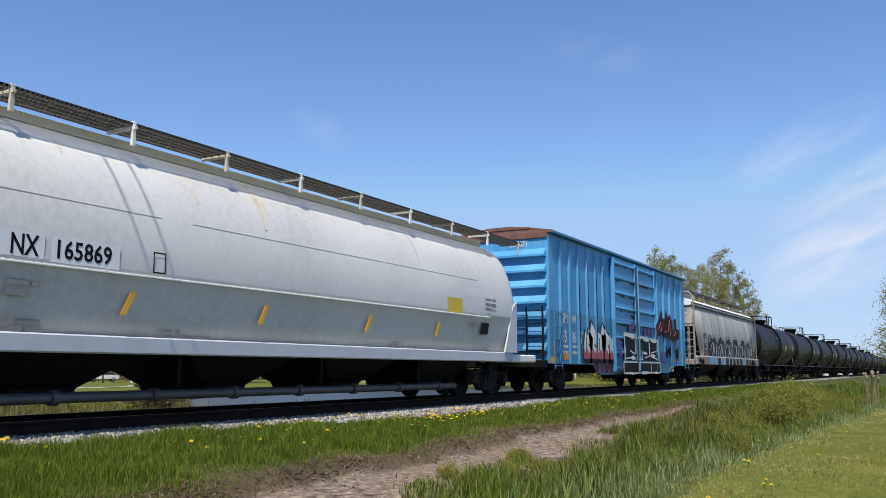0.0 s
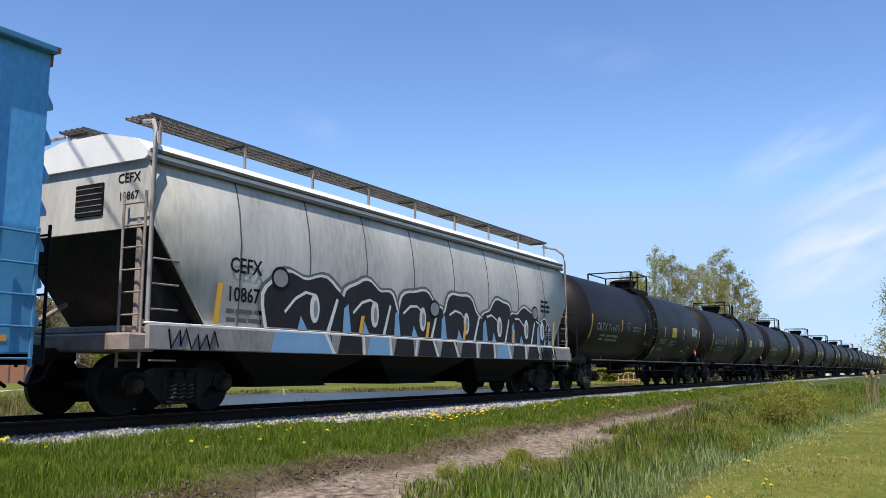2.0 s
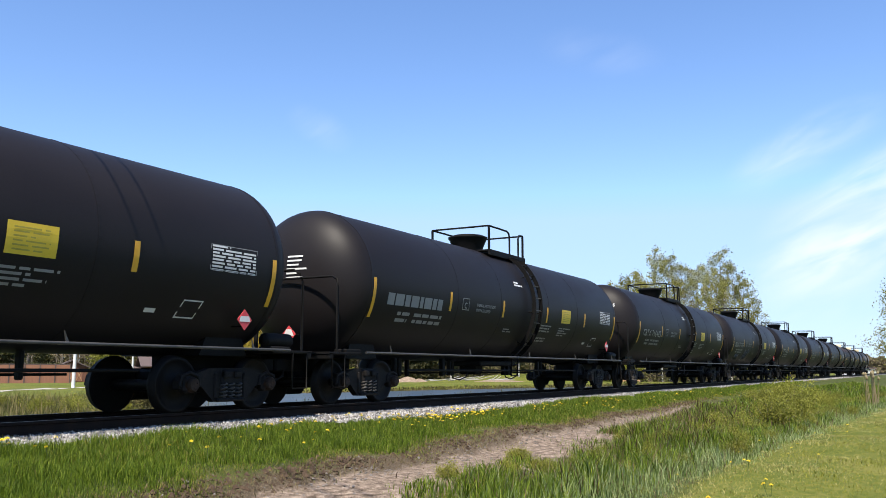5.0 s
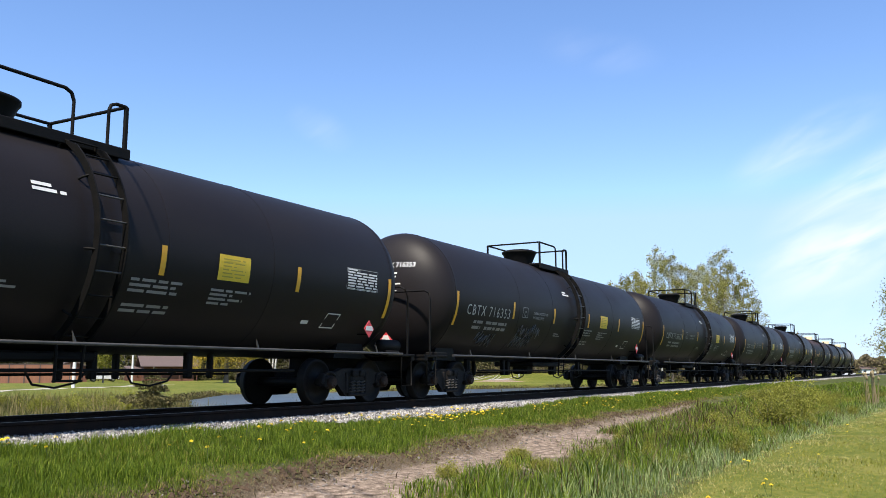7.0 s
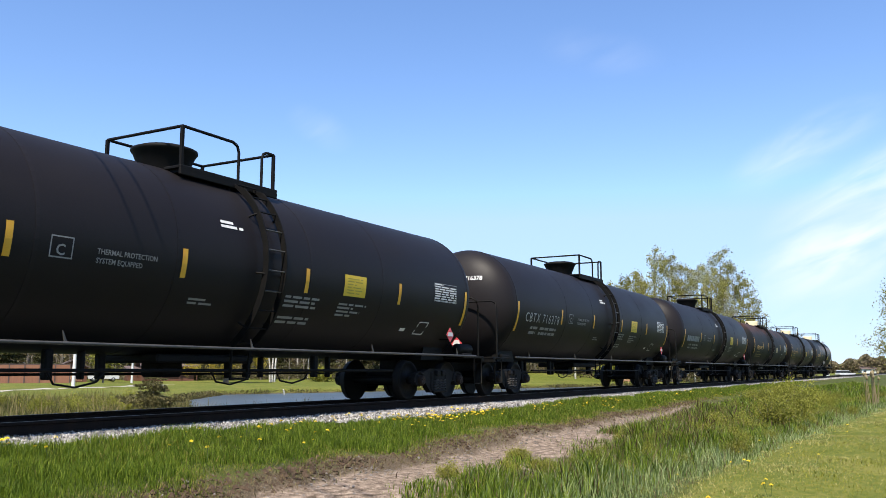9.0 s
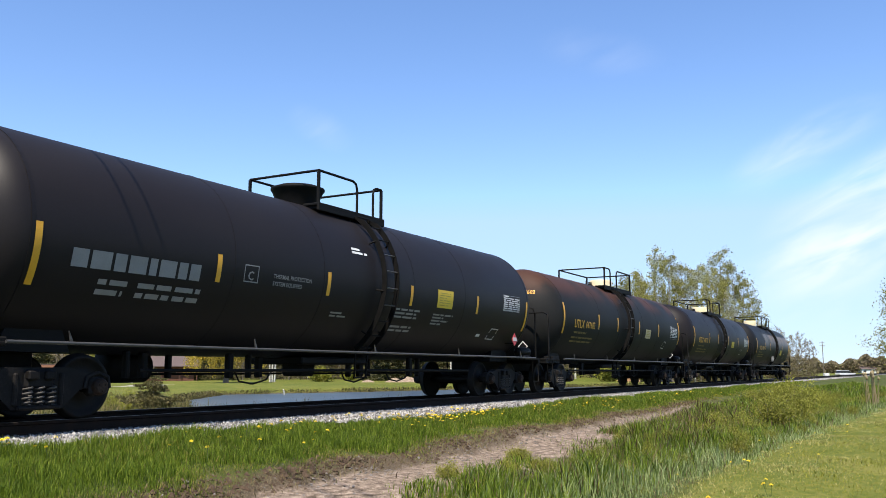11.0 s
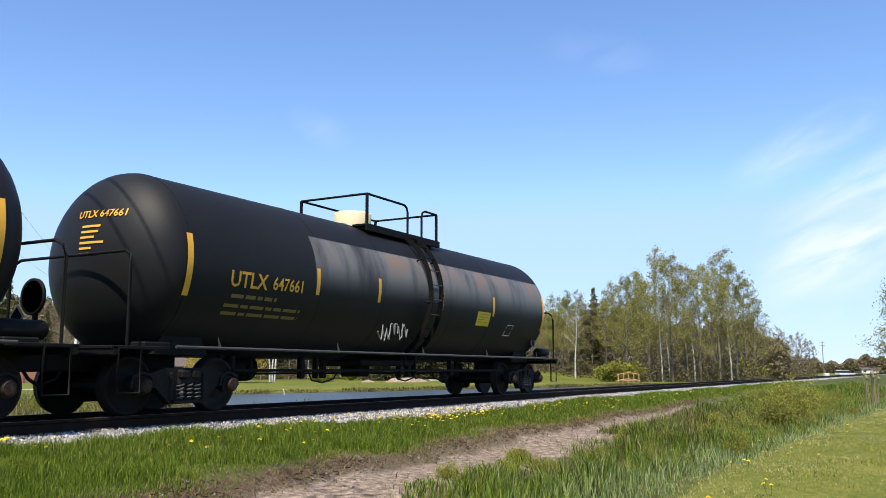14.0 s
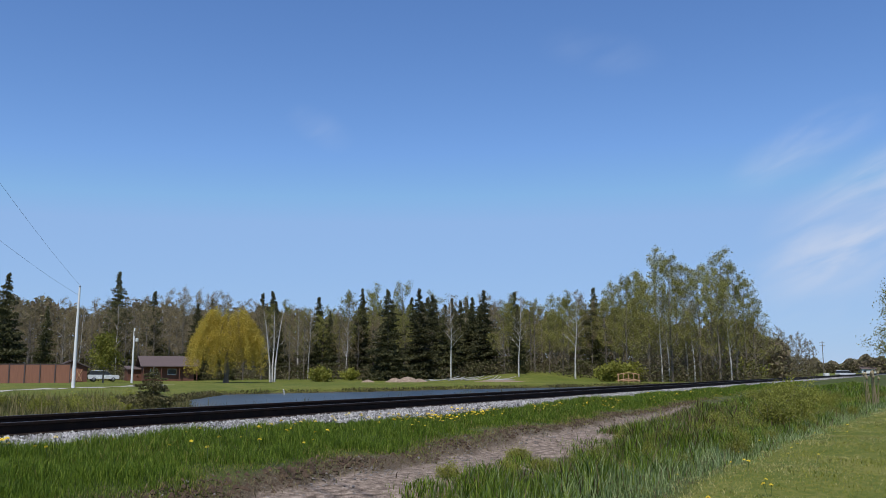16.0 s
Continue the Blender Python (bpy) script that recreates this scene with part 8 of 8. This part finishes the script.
    for k in range(14):
        xx, yy = x0 + rg.uniform(-0.5, 0.5), y0 + rg.uniform(-0.45, 0.3)
        ob = thing("dry_reed", "dead bleached cattail stalk", "reed", pose(xx, yy, gz(xx, yy), rg.uniform(-5, 5), rg.uniform(-5, 5), 0), "dry reeds at the lawn's edge")
        hh = rg.uniform(1.15, 1.5)
        part("stalk", Builder().tube([(0, 0, -0.05), (0.01, 0, hh * 0.5), (0.04, 0, hh)], 0.02, 5, True, 0.01), DRYGRASS, ob)
        part("seed_head", Builder().turned([(hh - 0.02, 0.0), (hh, 0.05), (hh + 0.08, 0.06), (hh + 0.16, 0.0)], 2, 7, (0.04, 0, 0)), DRYGRASS, ob)
    # dandelions
    st = Builder().tube([(0, 0, -0.03), (0.005, 0, 0.12), (0.0, 0, 0.18)], 0.004, 4)
    hd = Builder()
    for r, z in ((0.03, 0.182), (0.023, 0.192), (0.012, 0.2)):
        nn = 11
        for k in range(nn):
            a = 6.283 * k / nn + r * 90
            c, s = math.cos(a), math.sin(a)
            hd.add([(0, 0, z - 0.002), (r * c - 0.006 * s, r * s + 0.006 * c, z), (r * 1.1 * c, r * 1.1 * s, z + 0.003), (r * c + 0.006 * s, r * s - 0.006 * c, z)], [(0, 1, 2, 3)])
    first = thing("dandelion", "yellow dandelion in flower in the grass", "dandelion", pose(9, -3.2, gz(9, -3.2)), "dandelions in the verge")
    part("stalk", st, STALK, first)
    part("flower_head", hd, PETAL, first)
    clusters = [(rg.gauss(18, 3.6), rg.gauss(-2.7, 0.28)) for _ in range(17)]
    spots = []
    for k in range(290):
        c = rg.random()
        if c < 0.62:
            q = rg.choice(clusters)
            x, y = rg.gauss(q[0], 0.45), rg.gauss(q[1], 0.14)
        elif c < 0.75:
            x, y = rg.uniform(6, 13), rg.choice([rg.gauss(-2.25, 0.12), rg.uniform(-3.6, -2.2)])
        elif c < 0.9:
            x, y = rg.uniform(20, 38), rg.gauss(-3.0, 0.5)
        else:
            x, y = rg.uniform(8, 26), rg.uniform(-9.5, -5.8)
        spots.append((x, y))
    for x, y in spots:
        s = rg.uniform(0.55, 1.0)
        copy_thing(first, Matrix.LocRotScale((x, y, gz(x, y)), Euler((rg.uniform(-0.3, 0.3), rg.uniform(-0.3, 0.3), rg.uniform(0, 6))), (s, s, s)))


make_plants()


# overhead wires: two cross the line, more run to the white pole
def make_wires():
    def wire(p, q, sag=0.5, r=0.006):
        n = 24
        pts = []
        for k in range(n + 1):
            t = k / n
            pts.append(tuple(p[i] + (q[i] - p[i]) * t - (sag * 4 * t * (1 - t) if i == 2 else 0) for i in range(3)))
        solid("overhead_wire", Builder().tube(pts, r, 5), WIRE, "thin black overhead wire strung between poles", "overhead wire", group="overhead wires")
    x, y = away(deg(135), 86)
    tip = (x, y, gz(x, y) + 9.25)
    for dx in (0.0, 0.43):
        wire((-20.4 + dx, -50, 9.4), (36.6 + dx, 58, 9.4), 0.4, 0.016)
    wire(tip, (-8.0, -12.0, 8.3))
    wire((tip[0], tip[1], tip[2] - 0.9), (-9.0, -11.0, 6.2))


make_wires()


# thin cloud in the eastern sky, far beyond everything else
def make_cloud():
    far = 3000.0
    unit = far / 1523.0
    m = bpy.data.materials.new("cirrus")
    m.use_nodes = True
    N, K = m.node_tree.nodes, m.node_tree.links
    for n in list(N):
        if n.type != "OUTPUT_MATERIAL":
            N.remove(n)
    tc = N.new("ShaderNodeTexCoord")

    def math_node(kind, a, b):
        n = N.new("ShaderNodeMath")
        n.operation = kind
        for i, v in enumerate((a, b)):
            if isinstance(v, float):
                n.inputs[i].default_value = v
            else:
                K.new(v, n.inputs[i])
        return n.outputs[0]

    def smooth(src, lo, hi, top=1.0):
        r = N.new("ShaderNodeMapRange")
        r.interpolation_type = "SMOOTHSTEP"
        r.inputs[1].default_value, r.inputs[2].default_value, r.inputs[4].default_value = lo, hi, top
        K.new(src, r.inputs[0])
        return r.outputs[0]

    def place(x, y, turn, lx, ly):
        mp = N.new("ShaderNodeMapping")
        mp.vector_type = "TEXTURE"
        mp.inputs["Location"].default_value = (x * unit, y * unit, 0)
        mp.inputs["Rotation"].default_value = (0, 0, radians(turn))
        mp.inputs["Scale"].default_value = (lx * unit, ly * unit, 1)
        K.new(tc.outputs["Object"], mp.inputs[0])
        return mp.outputs[0]

    # wisps: where they lie along and above the middle of the sheet, tilt, length, width, density
    total = None
    for x, y, turn, lx, ly, dens in ((85, 92, 25, 165, 56, 0.55), (190, -20, 22, 235, 110, 0.72), (90, -105, 12, 200, 66, 0.5), (230, 60, 25, 150, 60, 0.35), (-795, 205, -30, 95, 45, 0.12), (-240, 285, -15, 130, 50, 0.1), (160, -170, 4, 260, 60, 0.25)):
        g = N.new("ShaderNodeTexGradient")
        g.gradient_type = "SPHERICAL"
        K.new(place(x, y, turn, lx, ly), g.inputs[0])
        lobe = smooth(g.outputs[1], 0.0, 0.85, dens)
        total = lobe if total is None else math_node("ADD", total, lobe)

    def noise(turn, lx, ly, detail, warp):
        n = N.new("ShaderNodeTexNoise")
        n.inputs["Scale"].default_value, n.inputs["Detail"].default_value, n.inputs["Distortion"].default_value = 1.0, detail, warp
        K.new(place(0, 0, turn, lx, ly), n.inputs["Vector"])
        return n.outputs[0]
    veil = math_node("MULTIPLY", total, smooth(noise(24, 170, 46, 4.0, 0.4), 0.22, 0.72))
    veil = math_node("MULTIPLY", veil, smooth(noise(24, 420, 150, 2.0, 0.2), 0.15, 0.6))
    em = N.new("ShaderNodeEmission")
    em.inputs[0].default_value, em.inputs[1].default_value = (0.72, 0.79, 0.94, 1), 0.9
    tr = N.new("ShaderNodeBsdfTransparent")
    mx = N.new("ShaderNodeMixShader")
    K.new(math_node("MINIMUM", veil, 0.85), mx.inputs[0])
    K.new(tr.outputs[0], mx.inputs[1])
    K.new(em.outputs[0], mx.inputs[2])
    K.new(mx.outputs[0], N["Material Output"].inputs[0])
    me = bpy.data.meshes.new("cirrus_cloud")
    w, h = 1250 * unit, 380 * unit
    me.from_pydata([(-w, -h * 0.6, 0), (w * 0.5, -h * 0.6, 0), (w * 0.5, h, 0), (-w, h, 0)], [], [(0, 1, 2, 3)])
    me.materials.append(m)
    ob = tagged(new("cloud_backdrop", me), "thin white wisps of high cloud", "cloud", kind="structure")
    # the sheet stands square to the line of sight towards its middle
    a, up = radians(AZ - deg(1350)), radians(TILT + 2.2)
    ray = Vector((math.cos(up) * math.cos(a), math.cos(up) * math.sin(a), math.sin(up)))
    eye = Vector(EYE)
    ob.matrix_basis = look(eye + ray * far, eye + ray * far * 2)
    ob.visible_shadow = False


make_cloud()


# a fly that crosses close to the camera
def make_fly():
    fly = thing("fly", "small dark fly in flight with spread wings", "insect")
    b = Builder().turned([(-0.012, 0.0), (-0.009, 0.0035), (0.0, 0.0045), (0.008, 0.003), (0.013, 0.0)], 0, 10)
    part("body", b, RUBBER, fly)
    part("head", Builder().turned([(-0.0165, 0.0), (-0.0155, 0.0022), (-0.013, 0.0026), (-0.0115, 0.0)], 0, 8), RUBBER, fly)
    for s in (-1, 1):
        w = Builder().add([(-0.004, 0.002 * s, 0.002), (-0.008, 0.016 * s, 0.009), (0.0, 0.024 * s, 0.013), (0.007, 0.016 * s, 0.009), (0.003, 0.003 * s, 0.002),
                           (-0.004, 0.002 * s, 0.0014), (-0.008, 0.016 * s, 0.0084), (0.0, 0.024 * s, 0.0124), (0.007, 0.016 * s, 0.0084), (0.003, 0.003 * s, 0.0014)],
                          [(0, 1, 2, 3, 4), (9, 8, 7, 6, 5), (0, 5, 6, 1), (1, 6, 7, 2), (2, 7, 8, 3), (3, 8, 9, 4), (4, 9, 5, 0)])
        part("wing", w, mat_fly_wing, fly, "smoky wing")
    return fly


mat_fly_wing = mat("smoky_wing", [(0.05, 0.05, 0.055), (0.09, 0.09, 0.1)], 200, 0.3)
FLY = make_fly()
FLY.scale = (0.7, 0.7, 0.7)


# ---- motion ----
def motions():
    def at(px, py, d):
        """A place d metres out along the line of sight given by its offsets from the middle of the view."""
        aim = Vector(AIM) - Vector(EYE)
        right = aim.cross(Vector((0, 0, 1))).normalized()
        p = Vector(EYE) + (aim + right * px / 1523 + right.cross(aim) * py / 1523) * d
        return pose(p.x, p.y, p.z, 0, -18, AZ - 70)
    walk(FLY, [(0.0, at(2600, -200, 3.0)), (2.8, at(1450, -160, 2.2)), (2.9, at(985, -60, 2.2)), (3.0, at(618, 55, 2.2)), (3.1, at(285, 156, 2.3)), (3.2, at(-16, 257, 2.5)), (3.3, at(-178, 291, 3.2)),
               (3.4, at(-228, 301, 4.2)), (3.5, at(-262, 307, 5.4)), (3.8, at(-350, 330, 9.0)), (4.4, at(-520, 380, 16.0)), (16.0, at(-2600, 900, 90.0))])
    for car, x0 in moving:
        walk(car, [(0.0, pose(x0, 0, 0)), (8.0, pose(x0 - SPEED * 8.0, 0, 0)), (16.0, pose(x0 - SPEED * 16.0, 0, 0))])
    # the wheels roll; all leading axles share one set of keys, all trailing axles another
    step = 1.0 / 30
    turn = math.degrees(SPEED * step / WHEEL_R)
    lead = {}
    for w, e in wheelsets:
        if e not in lead:
            walk(w, [(k * step, pose(AXLE * e, 0, WHEEL_R, 0, -turn * k, 0)) for k in range(481)])
            lead[e] = w
        else:
            w.rotation_mode = "QUATERNION"
            data = w.animation_data_create()
            data.action = lead[e].animation_data.action
            data.action_slot = lead[e].animation_data.action_slot


motions()
